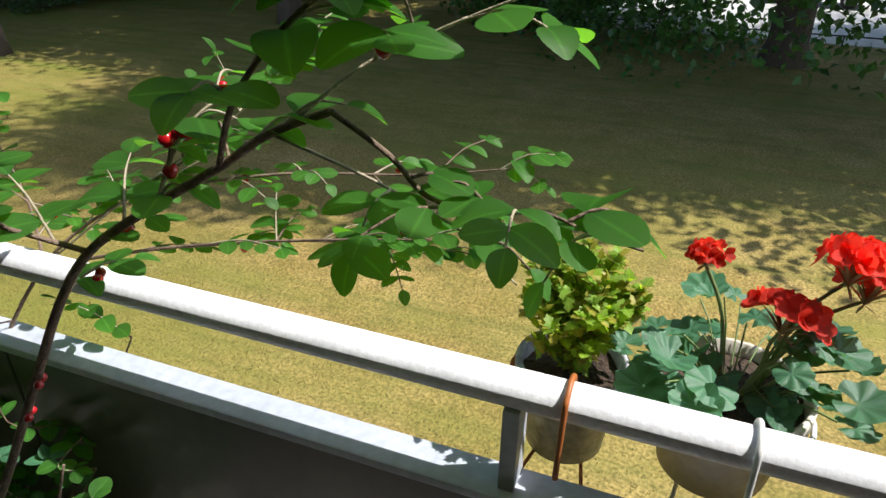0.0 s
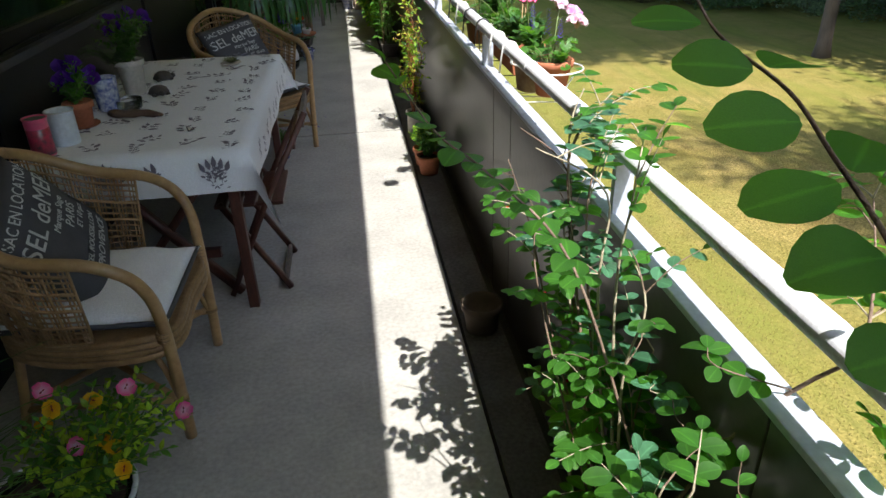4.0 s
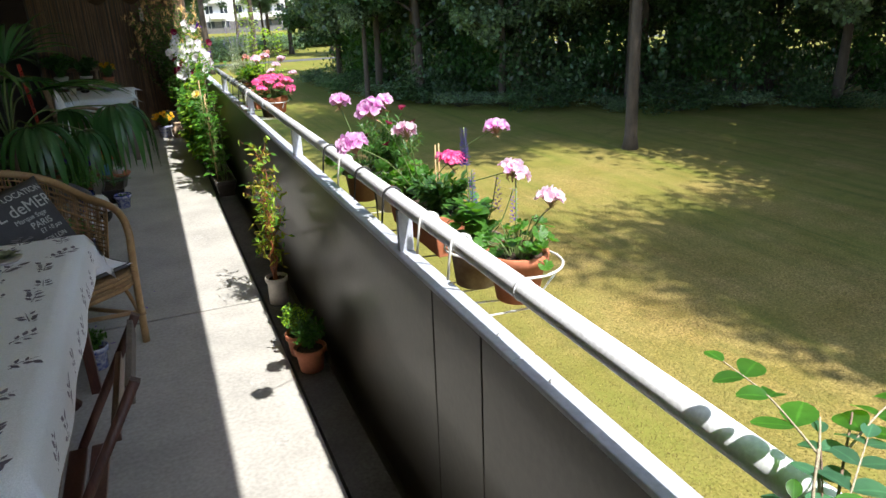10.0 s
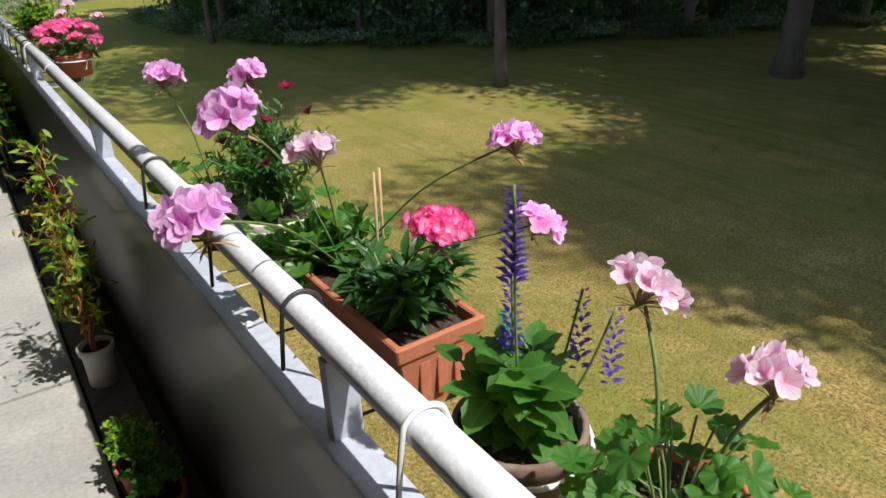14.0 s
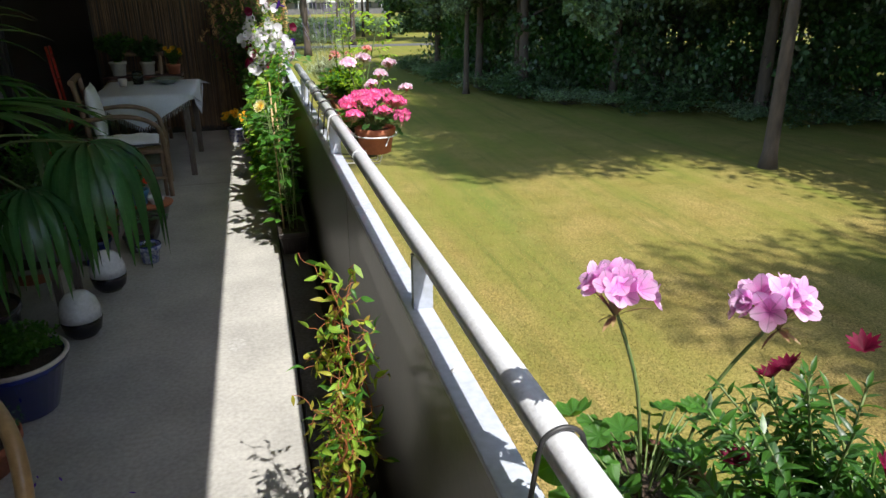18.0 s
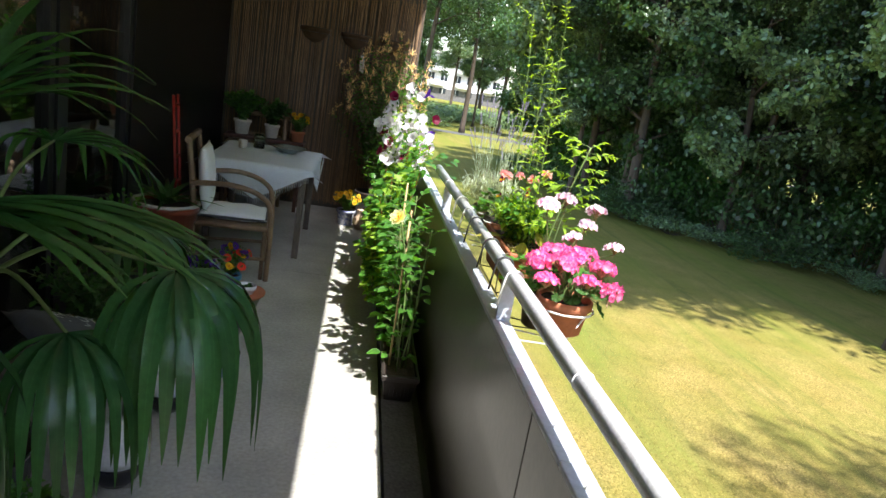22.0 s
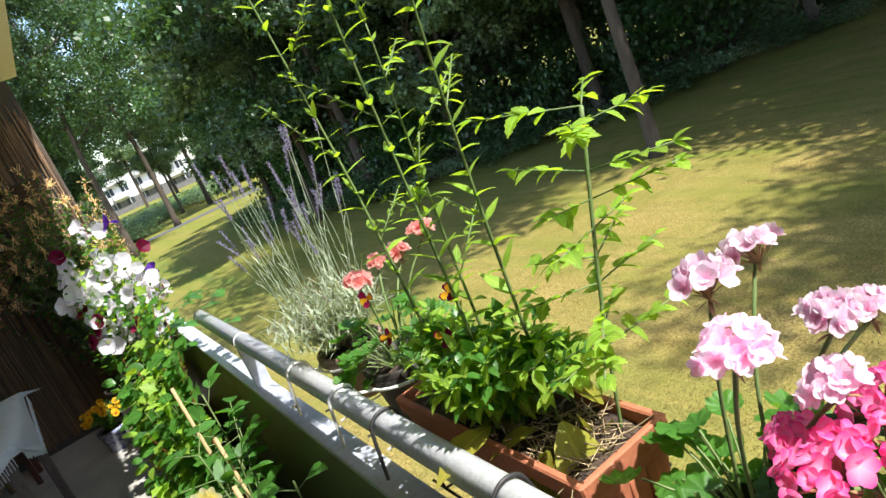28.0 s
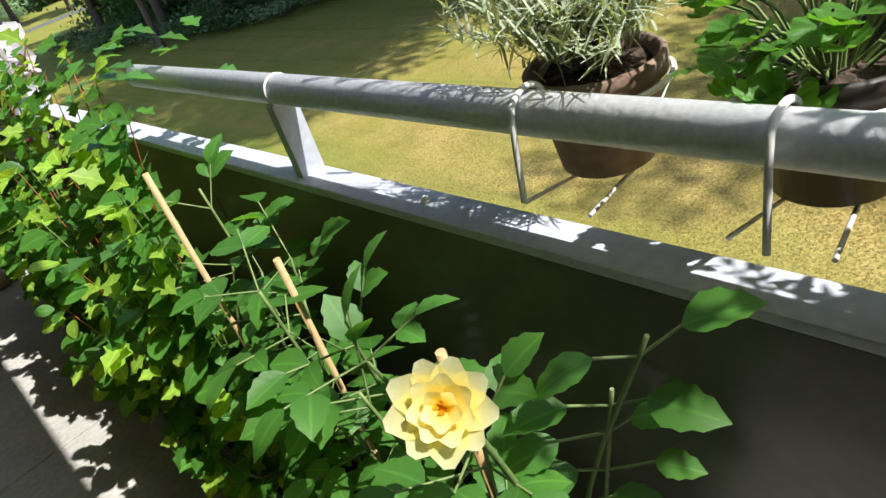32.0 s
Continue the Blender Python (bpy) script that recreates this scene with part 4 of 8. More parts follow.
def bamboo_chair(m, label, group="bamboo chairs"):
    """An upright bamboo armchair, facing +x."""
    ob = thing("bamboo_armchair", m, label, "armchair", group)
    for s in (-1, 1):
        part("back_post", pipe(bmesh.new(), curve([(-0.30, 0.23 * s, 0), (-0.25, 0.23 * s, 0.42), (-0.31, 0.23 * s, 0.97)], 5), 0.021, 8), CANE_OLD, ob)
        part("armrest", pipe(bmesh.new(), curve([(-0.28, 0.25 * s, 0.66), (0.0, 0.28 * s, 0.68), (0.20, 0.275 * s, 0.62), (0.27, 0.26 * s, 0.48), (0.28, 0.25 * s, 0.0)], 6), 0.019, 8), CANE_OLD, ob)
        part("inner_leg", pipe(bmesh.new(), [(0.24, 0.22 * s, 0.0), (0.24, 0.22 * s, 0.40)], 0.015, 8), CANE_OLD, ob)
        part("side_rail", pipe(bmesh.new(), [(-0.27, 0.235 * s, 0.38), (0.27, 0.24 * s, 0.38)], 0.019, 8), CANE_OLD, ob)
        part("stretcher", pipe(bmesh.new(), [(-0.28, 0.235 * s, 0.14), (0.27, 0.24 * s, 0.16)], 0.013, 8), CANE_OLD, ob)
    part("top_rail", pipe(bmesh.new(), [(-0.31, -0.27, 0.95), (-0.31, 0.27, 0.95)], 0.024, 8), CANE_OLD, ob)
    for z in (0.38, 0.55, 0.75):
        part("back_rail", pipe(bmesh.new(), [(-0.265 - (z - 0.38) * 0.07, -0.23, z), (-0.265 - (z - 0.38) * 0.07, 0.23, z)], 0.012, 8), CANE_OLD, ob)
    part("front_rail", pipe(bmesh.new(), [(0.27, -0.24, 0.38), (0.27, 0.24, 0.38)], 0.019, 8), CANE_OLD, ob)
    for k in range(16):
        part("seat_rod", pipe(bmesh.new(), [(-0.26, -0.21 + 0.028 * k, 0.385), (0.26, -0.21 + 0.028 * k, 0.385)], 0.009, 5), CANE_OLD, ob)
    return ob


c3 = pose(-1.385, 10.11, 0, 0, 0, 6)
bamboo_chair(c3, "old brown bamboo armchair with white cushions at the far table")
seat_cushion(c3 @ pose(0.01, 0, 0.435) @ Matrix.Diagonal((0.93, 0.82, 1, 1)), "white seat cushion on the bamboo chair")
bc = thing("back_cushion", c3 @ pose(-0.20, 0, 0.68, 0, 84, 0), "white back cushion upright in the bamboo chair", "cushion", "seat cushions")
part("cover", plump(0.46, 0.42, 0.10), CUSHION, bc, smooth=True)
c4 = pose(-1.55, 12.1, 0, 0, 0, -90)
bamboo_chair(c4, "old brown bamboo armchair behind the far table")
t2 = pose(-1.305, 11.08, 0, 0, 0, 0)
garden_table(t2, 0.82, 1.12, "weathered wooden table under a white crocheted cloth", WOODGREY, False)
LACE = material("crochet_cloth", (0.66, 0.69, 0.74), (0.60, 0.63, 0.68), 5, 0.9, bump=0.4, fine=160)
cl2 = table_cloth(t2 @ pose(0, 0, 0.004, 0, 0, 0), 0.84, 1.14, 0.20, "white crocheted tablecloth with a fringe", LACE, True)
bm = bmesh.new()
for x in [i * 0.014 - 0.42 for i in range(60)]:
    z = 0.742 - 0.194 * (0.2 + 1.25 * max(0, 1 - abs(x) / 0.42))
    for s in (-1, 1):
        pipe(bm, [(x, s * 0.60, z + 0.004), (x + rnd(-0.005, 0.005), s * 0.604, z - 0.05 + rnd(-0.01, 0.01))], 0.0026, 4)
for y in [i * 0.014 - 0.57 for i in range(82)]:
    z = 0.742 - 0.194 * (0.2 + 0.9 * max(0, 1 - abs(y) / 0.57))
    pipe(bm, [(0.45, y, z + 0.004), (0.454, y + rnd(-0.005, 0.005), z - 0.05 + rnd(-0.01, 0.01))], 0.0026, 4)
part("fringe", bm, LACE, cl2)

# ---- pots hung outside the rail ----
WIRE_W = material("white_wire", (0.80, 0.80, 0.78), None, 20, 0.45, bump=0.05)
WIRE_D = material("dark_wire", (0.035, 0.035, 0.035), None, 20, 0.5, bump=0.05)
WIRE_O = material("orange_wire", (0.42, 0.13, 0.03), None, 20, 0.5)
MARBLE = material("marbled_white_plastic", (0.62, 0.63, 0.66), (0.12, 0.12, 0.14), 26, 0.45, bump=0.05, fine=70)
WHITEPOT = material("chalky_white_pot", (0.62, 0.58, 0.52), (0.48, 0.42, 0.36), 7, 0.7, bump=0.2)
DARKPOT = material("dark_plastic_pot", (0.035, 0.028, 0.025), None, 7, 0.5)
STAKE = material("bamboo_stake", (0.46, 0.33, 0.16), (0.36, 0.24, 0.11), 9, 0.6)
STEM_GREY = material("grey_green_stalk", (0.30, 0.36, 0.24), (0.24, 0.30, 0.18), 20, 0.7)


def hook_line(y, out, z):
    """A wire bent over the rail, its tail inside and its arm to the ring outside."""
    return curve([(RAILX - 0.042, y, RAILZ - 0.09), (RAILX - 0.031, y, RAILZ), (RAILX - 0.022, y, RAILZ + 0.022), (RAILX, y, RAILZ + 0.031), (RAILX + 0.022, y, RAILZ + 0.022), (RAILX + 0.033, y, RAILZ - 0.004), (out, y, z)], 5)


def wire_hanger(y, x, r, z, mat, label, deep=0.13):
    ob = thing("pot_hanger", (0, 0, 0), label, "pot hanger", "pot hangers on the rail")
    part("hook", pipe(bmesh.new(), hook_line(y - 0.02, max(x - math.sqrt(max(0, r * r - 0.0004)), RAILX + 0.034), z), 0.0038, 8), mat, ob)
    for s in (-1, 1):
        part("brace", pipe(bmesh.new(), [(x + r * 0.5, y + s * r * 0.85, z), (x + r * 0.1, y + s * r * 0.3, z - deep), (OUT + 0.004, y + s * 0.05, z - deep * 0.9)], 0.003, 6), mat, ob)
    part("ring", pipe(bmesh.new(), [(x + r * math.cos(i * math.pi / 14), y + r * math.sin(i * math.pi / 14), z) for i in range(28)], 0.0038, 6, closed=True), mat, ob)
    return ob


def trough(name, place, sx, sy, sz, mat, label, category="planter", group=""):
    """A long box planter, tapered, with a thick rim and raised panels."""
    ob = thing(name, place, label, category, group)
    bm = bmesh.new()
    def ring(w, l, z):
        return [bm.verts.new((a * w / 2, b * l / 2, z)) for a, b in ((-1, -1), (1, -1), (1, 1), (-1, 1))]
    rs = [ring(sx * 0.72, sy * 0.93, 0), ring(sx * 0.93, sy * 0.98, sz * 0.78), ring(sx * 1.0, sy, sz * 0.80), ring(sx * 1.02, sy * 1.005, sz), ring(sx * 0.86, sy * 0.96, sz), ring(sx * 0.84, sy * 0.955, sz * 0.8), ring(sx * 0.7, sy * 0.93, sz * 0.5)]
    for a, b in zip(rs, rs[1:]):
        for i in range(4):
            bm.faces.new((a[i], a[(i + 1) % 4], b[(i + 1) % 4], b[i]))
    bm.faces.new(rs[0][::-1])
    bmesh.ops.bevel(bm, geom=[e for e in bm.edges], offset=0.003, segments=1, affect="EDGES")
    part("body", bm, mat, ob)
    for s in (-1, 1):
        bm = bmesh.new()
        for k in range(3):
            box(bm, -sx * 0.25 + k * sx * 0.2, -sx * 0.13 + k * sx * 0.2, s * sy * 0.478 - 0.006, s * sy * 0.478 + 0.006, sz * 0.2, sz * 0.7, 0.003)
        part("ornament", bm, mat, ob)
    bm = bmesh.new()
    n, mm = 4, 12
    g = [[bm.verts.new((sx * 0.42 * (2 * i / n - 1), sy * 0.475 * (2 * j / mm - 1), sz * 0.86 + rnd(-0.006, 0.01))) for j in range(mm + 1)] for i in range(n + 1)]
    for i in range(n):
        for j in range(mm):
            bm.faces.new((g[i][j], g[i + 1][j], g[i + 1][j + 1], g[i][j + 1]))
    part("soil", bm, SOIL, ob)
    return ob


def trough_hanger(x, y, sy, z, mat, label):
    ob = thing("trough_hanger", (0, 0, 0), label, "pot hanger", "pot hangers on the rail")
    for s in (-1, 1):
        yy = y + s * sy * 0.36
        part("hook", pipe(bmesh.new(), hook_line(yy, RAILX + 0.045, z - 0.02)[:-1] + [Vector((RAILX + 0.048, yy, z - 0.14)), Vector((x + 0.05, yy, z - 0.15)), Vector((x + 0.085, yy, z - 0.06))], 0.0035, 6), mat, ob)
    part("rod", pipe(bmesh.new(), [(RAILX + 0.048, y - sy * 0.45, z - 0.14), (RAILX + 0.048, y + sy * 0.45, z - 0.14)], 0.003, 6), mat, ob)
    part("rod", pipe(bmesh.new(), [(x + 0.085, y - sy * 0.45, z - 0.06), (x + 0.085, y + sy * 0.45, z - 0.06)], 0.003, 6), mat, ob)
    return ob


# the herb with yellow-green leaves and the red geraniums at the start
ob = potted("potted_herb", (0.155, 0.455, 0.835), "bright yellow-green herb in a marbled white pot hung on the rail", "potted plant", 0.082, 0.058, 0.155, MARBLE)
lv, bm = Leaves(), bmesh.new()
for tw in bush_twigs((0, 0, 0.13), 90, 0.085, 0.20, 0.015):
    pipe(bm, tw, 0.0012, 4, cap=False)
    for k in range(2, len(tw)):
        for _ in range(4):
            lv.put(LOBED, tw[k], ball_way(0.5), (0, 0, 1), rnd(0.012, 0.024), random.choice((0, 0, 1)), 1.1)
part("foliage", lv.mesh("foliage", [G_LIGHT, G_YELLOW]), None, ob)
part("stem", bm, STEM, ob)
wire_hanger(0.455, 0.155, 0.088, 0.96, WIRE_O, "rusty orange wire hanger hooked over the rail")
ob = potted("potted_geranium", (0.16, 0.245, 0.86), "red geranium in a chalky white pot hung on the rail", "potted plant", 0.105, 0.075, 0.15, WHITEPOT, "geraniums")
geranium(ob, 0.13, 0.13, 46, 0.055, [(-0.01, -0.04, 0.27, 0.046), (0.01, -0.095, 0.345, 0.048), (0.0, 0.065, 0.33, 0.026), (0.05, -0.13, 0.30, 0.045)], P_RED, "red", G_BLUE)
wire_hanger(0.245, 0.16, 0.11, 0.97, WIRE_W, "white wire hanger hooked over the rail")
ob = trough("planter_box", (0.155, -0.20, 0.84), 0.16, 0.46, 0.15, TERRA, "terracotta box with white and violet petunias on the rail", "planter box", "terracotta boxes")
trough_hanger(0.155, -0.20, 0.46, 0.98, WIRE_D, "dark wire bracket holding a planter box")
lv, bm = Leaves(), bmesh.new()
for tw in bush_twigs((0, 0.08, 0.13), 40, 0.20, 0.20, 0.03):
    pipe(bm, tw, 0.0016, 4, cap=False)
    opposite_leaves(lv, tw, OVAL_FLAT, 0.036, 0.022)
part("foliage", lv.mesh("foliage", G_MID), None, ob)
part("stem", bm, STEM, ob)


def trumpet(key, mat):
    """A funnel flower, facing +z, one unit in radius."""
    if key not in HEADS:
        lv = Leaves()
        floret(lv, (0, 0, 0), (0, 0, 1), 1.05, 5, blade((0.12, 0.42, 0.62, 0.45), 0.1, -0.25), 0, 0.35)
        for k in range(5):
            a = k * 1.2566
            lv.put(NARROW, (0, 0, -0.9), (math.cos(a) * 0.25, math.sin(a) * 0.25, 1), (math.cos(a), math.sin(a), 0), 0.95, 0, 3.0)
        HEADS[key] = lv.mesh("blossom", mat)
    return HEADS[key]


def blossom(parent, mesh, at, way, size, label=""):
    o = new("blossom", mesh)
    o.parent = parent
    o.matrix_basis = Matrix.Translation(at) @ Vector(way).to_track_quat("Z", "Y").to_matrix().to_4x4() @ Matrix.Rotation(rnd(0, 6), 4, "Z") @ Matrix.Scale(size, 4)
    return tagged(o, label) if label else o


for k in range(10):
    blossom(ob, trumpet("white", P_WHITE) if k % 3 else trumpet("violet", P_VIOLET), (rnd(-0.09, 0.1), rnd(-0.16, 0.24), rnd(0.22, 0.33)), (rnd(-1, 0.3), rnd(-0.6, 0.6), rnd(0.4, 1)), rnd(0.024, 0.03))

# the group by the middle of the rail
ob = potted("potted_geranium", (0.185, 3.36, 0.845), "pale pink geranium in a terracotta pot in a white wire ring", "potted plant", 0.088, 0.06, 0.145, TERRA, "geraniums")
geranium(ob, 0.11, 0.105, 44, 0.042, [(0.052, 0.103, 0.337, 0.044), (0.085, -0.038, 0.286, 0.042)], P_PALE, "pale")
wire_hanger(3.36, 0.19, 0.122, 0.952, WIRE_W, "white wire hanger hooked over the rail")
ob = potted("potted_sage", (0.165, 3.585, 0.81), "violet sage with broad toothed leaves in an old brown pot", "potted plant", 0.09, 0.065, 0.15, material("mossy_brown_clay", (0.15, 0.085, 0.06), (0.30, 0.25, 0.20), 9, 0.85, bump=0.25))
lv, bm = Leaves(), bmesh.new()
SAGE = LeafObjects(ob, [single_leaf(blade((0.02, 0.22, 0.30, 0.36, 0.33, 0.34, 0.25, 0.22, 0.10, 0.01), f_, d_), G_MID) for f_, d_ in ((0.2, 0.25), (0.1, 0.4), (0.35, 0.15))])
for tw in bush_twigs((0, 0, 0.13), 12, 0.08, 0.15, 0.02):
    pipe(bm, tw, 0.0022, 5, cap=False)
    opposite_leaves(SAGE, tw, TOOTH, 0.07, 0.035, wide=1.15, taper=0.25)
for x, y, z, n in ((-0.05, -0.04, 0.50, 26), (0.0, 0.02, 0.36, 16), (0.05, -0.05, 0.35, 10), (0.10, -0.06, 0.31, 10)):
    pipe(bm, curve([(0, 0, 0.13), (x * 0.6, y * 0.6, z * 0.6), (x, y, z)], 6), 0.0018, 5)
    sp = Leaves()
    for i in range(n * 4):
        h = z - 0.11 * (i / (n * 4)) - 0.005
        a = i * 2.4
        sp.put(SMALL, (x + 0.004 * math.cos(a), y + 0.004 * math.sin(a), h), (math.cos(a), math.sin(a), 0.5), (0, 0, 1), rnd(0.011, 0.016) * (1.15 - 0.6 * (1 - i / (n * 4))), 0, 1.0)
    part("flower_spike", sp.mesh("flower_spike", P_SAGE), None, ob, "violet flower spike")
part("stem", bm, STEM, ob)
wire_hanger(3.585, 0.165, 0.096, 0.93, WIRE_W, "white wire hanger hooked over the rail")
ob = trough("planter_box", (0.20, 4.06, 0.815), 0.17, 0.50, 0.15, TERRA, "terracotta box with pink ivy geraniums and sweet william", "planter box", "terracotta boxes")
trough_hanger(0.195, 4.06, 0.46, 0.945, WIRE_D, "dark wire bracket holding a planter box")
lv, bm = Leaves(), bmesh.new()
for tw in bush_twigs((0, 0.09, 0.12), 26, 0.17, 0.13, 0.03, (-0.03, 0.03, 0)):
    pipe(bm, tw, 0.0022, 5, cap=False)
    for k in range(3, len(tw), 2):
        lv.put(ROUND, tw[k], ball_way(0.1), (0, 0, 1), rnd(0.035, 0.06), 0, 1, rnd(0.6, 2))
for tw in bush_twigs((0.0, -0.15, 0.12), 30, 0.10, 0.15, 0.02):
    pipe(bm, tw, 0.002, 5, cap=False)
    opposite_leaves(lv, tw, LANCE, 0.075, 0.018, 1, spread=0.8)
part("foliage", lv.mesh("foliage", [G_MID, G_DARK]), None, ob)
heads = [(0.171, -0.22, 0.421, 0.042), (0.218, -0.23, 0.27, 0.045), (-0.072, -0.004, 0.401, 0.048), (-0.318, -0.191, 0.411, 0.054), (-0.204, -0.014, 0.487, 0.054)]
for x, y, z, s in heads:
    pipe(bm, curve([(0, 0.08, 0.13), (x * 0.5, (y + 0.08) * 0.5, z * 0.75), (x, y, z)], 6), 0.0022, 5)
part("stem", bm, STEM, ob)
for k, (x, y, z, s) in enumerate(heads):
    add_head(ob, head_mesh("lilac", P_LILAC) if k != 2 else head_mesh("pale", P_PALE), (x, y, z), s)
add_head(ob, head_mesh("william", P_HOT, 60, 0.45, 0.26), (-0.023, -0.285, 0.351), 0.06, "flat crimson sweet william head", 0.15)
for x, y in ((0.03, 0.0), (0.05, 0.015)):
    part("stake", pipe(bmesh.new(), [(x, y, 0.1), (x + 0.01, y + 0.01, 0.34)], 0.003, 6), STAKE, ob, "thin bamboo stake")
ob = potted("potted_osteospermum", (0.205, 4.485, 0.81), "bushy plant with wine-red daisies in a chalky white pot", "potted plant", 0.095, 0.07, 0.15, WHITEPOT)
lv, bm = Leaves(), bmesh.new()
for tw in bush_twigs((0, 0, 0.13), 46, 0.15, 0.26, 0.03, (0, 0.04, 0)):
    pipe(bm, tw, 0.0016, 4, cap=False)
    opposite_leaves(lv, tw, LANCE, 0.044, 0.010, start=0.25, mats=2, flat=0.1, wide=0.85)
part("foliage", lv.mesh("foliage", [G_MID, G_DARK]), None, ob)
part("stem", bm, STEM, ob)
DAISY = Leaves()
floret(DAISY, (0, 0, 0), (0, 0, 1), 1.0, 12, PETAL_LONG, 0, 0.9)
DAISY = DAISY.mesh("blossom", P_WINE)
for x, y, z in ((-0.02, -0.05, 0.37), (0.06, 0.0, 0.42), (0.10, 0.10, 0.40), (0.0, 0.10, 0.39), (0.05, 0.17, 0.33), (-0.08, 0.06, 0.31), (0.12, 0.03, 0.35), (-0.05, -0.12, 0.30)):
    blossom(ob, DAISY, (x, y, z), (rnd(-0.5, 0.5), rnd(-0.5, 0.5), 1), 0.024)
wire_hanger(4.485, 0.205, 0.10, 0.94, WIRE_W, "white wire hanger hooked over the rail")
ob = potted("potted_geranium", (0.15, 4.74, 0.80), "lilac pink geranium in a brown plastic pot on the rail", "potted plant", 0.09, 0.065, 0.15, material("brown_plastic", (0.14, 0.06, 0.035), None, 8, 0.5), "geraniums")
geranium(ob, 0.12, 0.13, 34, 0.055, [(-0.083, -0.02, 0.45, 0.052), (0.097, -0.073, 0.433, 0.05)], P_LILAC, "lilac")
wire_hanger(4.74, 0.15, 0.095, 0.93, WIRE_D, "dark wire hanger hooked over the rail")

# the bright group towards the far end
ob = potted("potted_geranium", (0.19, 7.165, 0.884), "hot pink geranium in full bloom in a terracotta pot", "potted plant", 0.094, 0.072, 0.118, TERRA, "geraniums")
geranium(ob, 0.115, 0.125, 46, 0.05, [(-0.123, -0.038, 0.235, 0.053), (-0.062, 0.033, 0.255, 0.053), (-0.053, -0.073, 0.24, 0.055), (0.0, -0.02, 0.26, 0.053), (0.053, 0.042, 0.25, 0.051), (0.079, -0.064, 0.235, 0.055), (0.114, 0.006, 0.22, 0.049), (-0.106, -0.099, 0.19, 0.048), (0.018, -0.117, 0.2, 0.051), (0.106, -0.108, 0.18, 0.049), (-0.018, 0.086, 0.23, 0.048)], P_HOT, "hot", G_DARK)
wire_hanger(7.165, 0.19, 0.10, 0.968, WIRE_W, "white wire hanger hooked over the rail")
ob = potted("potted_geranium", (0.17, 7.33, 0.83), "pale pink geranium on tall stalks in a dark pot", "potted plant", 0.085, 0.06, 0.15, DARKPOT, "geraniums")
geranium(ob, 0.13, 0.13, 44, 0.055, [(0.008, -0.02, 0.464, 0.034), (0.13, 0.014, 0.434, 0.034), (0.20, -0.055, 0.327, 0.034), (-0.082, -0.106, 0.456, 0.034), (0.019, -0.115, 0.357, 0.034), (0.061, -0.103, 0.403, 0.034)], P_PALE, "pale")
wire_hanger(7.33, 0.17, 0.09, 0.955, WIRE_D, "dark wire hanger hooked over the rail")
ob = trough("planter_box", (0.15, 7.76, 0.87), 0.17, 0.52, 0.17, TERRA, "ornamented terracotta box with tall wild plants and straw", "planter box", "terracotta boxes")
trough_hanger(0.15, 7.76, 0.52, 1.0, WIRE_D, "dark wire bracket holding a planter box")
lv, bm = Leaves(), bmesh.new()
for x, y, h, dx, dy in ((0.0, 0.02, 0.98, -0.08, -0.16), (0.02, -0.10, 0.95, -0.10, -0.26), (-0.03, 0.10, 0.9, -0.05, 0.02), (0.03, 0.04, 0.66, -0.03, -0.10)):
    st = curve([(x, y, 0.14), (x + dx * 0.3, y + dy * 0.3, 0.14 + h * 0.5), (x + dx, y + dy, 0.14 + h)], 10)
    pipe(bm, st, [0.0034 * (1 - 0.7 * i / len(st)) for i in range(len(st))], 6)
    opposite_leaves(lv, st, LANCE, 0.062, 0.036, 0, start=0.12, taper=0.6, flat=0.1, wide=0.95)
    for k in range(8, len(st), 3):
        tip = st[k] + Vector((rnd(-0.09, 0.09), rnd(-0.09, 0.09), rnd(0.04, 0.12)))
        pipe(bm, [st[k], tip], 0.0014, 4)
        opposite_leaves(lv, [st[k], st[k].lerp(tip, 0.5), tip], LANCE, 0.026, 0.016, 0, taper=0.4)
st = curve([(0.05, -0.20, 0.14), (0.08, -0.22, 0.34), (0.14, -0.244, 0.60)], 8)
pipe(bm, st, 0.0032, 6)
for k in range(6, len(st)):
    for s in (-1, 1):
        way = Vector((s * rnd(0.3, 1), rnd(-1, 1), rnd(0.0, 0.2))).normalized()
        tip = st[k] + way * rnd(0.07, 0.15)
        pipe(bm, [st[k], tip], 0.0013, 4)
        opposite_leaves(lv, [st[k], st[k].lerp(tip, 0.5), tip], TOOTH, 0.032, 0.02, 0, start=0.3, taper=0.1)
for tw in bush_twigs((0, 0.0, 0.14), 70, 0.22, 0.21, 0.04):
    tw = [Vector((p.x * 0.55, p.y, p.z)) for p in tw]
    pipe(bm, tw, 0.0018, 4, cap=False)
    opposite_leaves(lv, tw, LANCE, 0.040, 0.013, mats=2, flat=0.2, taper=0.2, wide=1.5)
for k in range(14):
    lv.put(LANCE, (rnd(-0.06, 0.06), rnd(-0.2, 0.1), rnd(0.16, 0.2)), (rnd(-1, 0.3), rnd(-0.8, 0.8), rnd(-0.9, 0.3)), (0, 0, 1), rnd(0.08, 0.15), 2, 1.5)
part("foliage", lv.mesh("foliage", [G_LIGHT, G_MID, G_YELLOW]), None, ob)
part("stem", bm, STEM, ob)
bm = bmesh.new()
for _ in range(160):
    p = Vector((rnd(-0.065, 0.065), rnd(-0.23, -0.02), 0.15 + rnd(0, 0.012)))
    pipe(bm, [p, p + Vector((rnd(-0.05, 0.05), rnd(-0.05, 0.05), rnd(-0.003, 0.02)))], 0.0011, 3, cap=False)
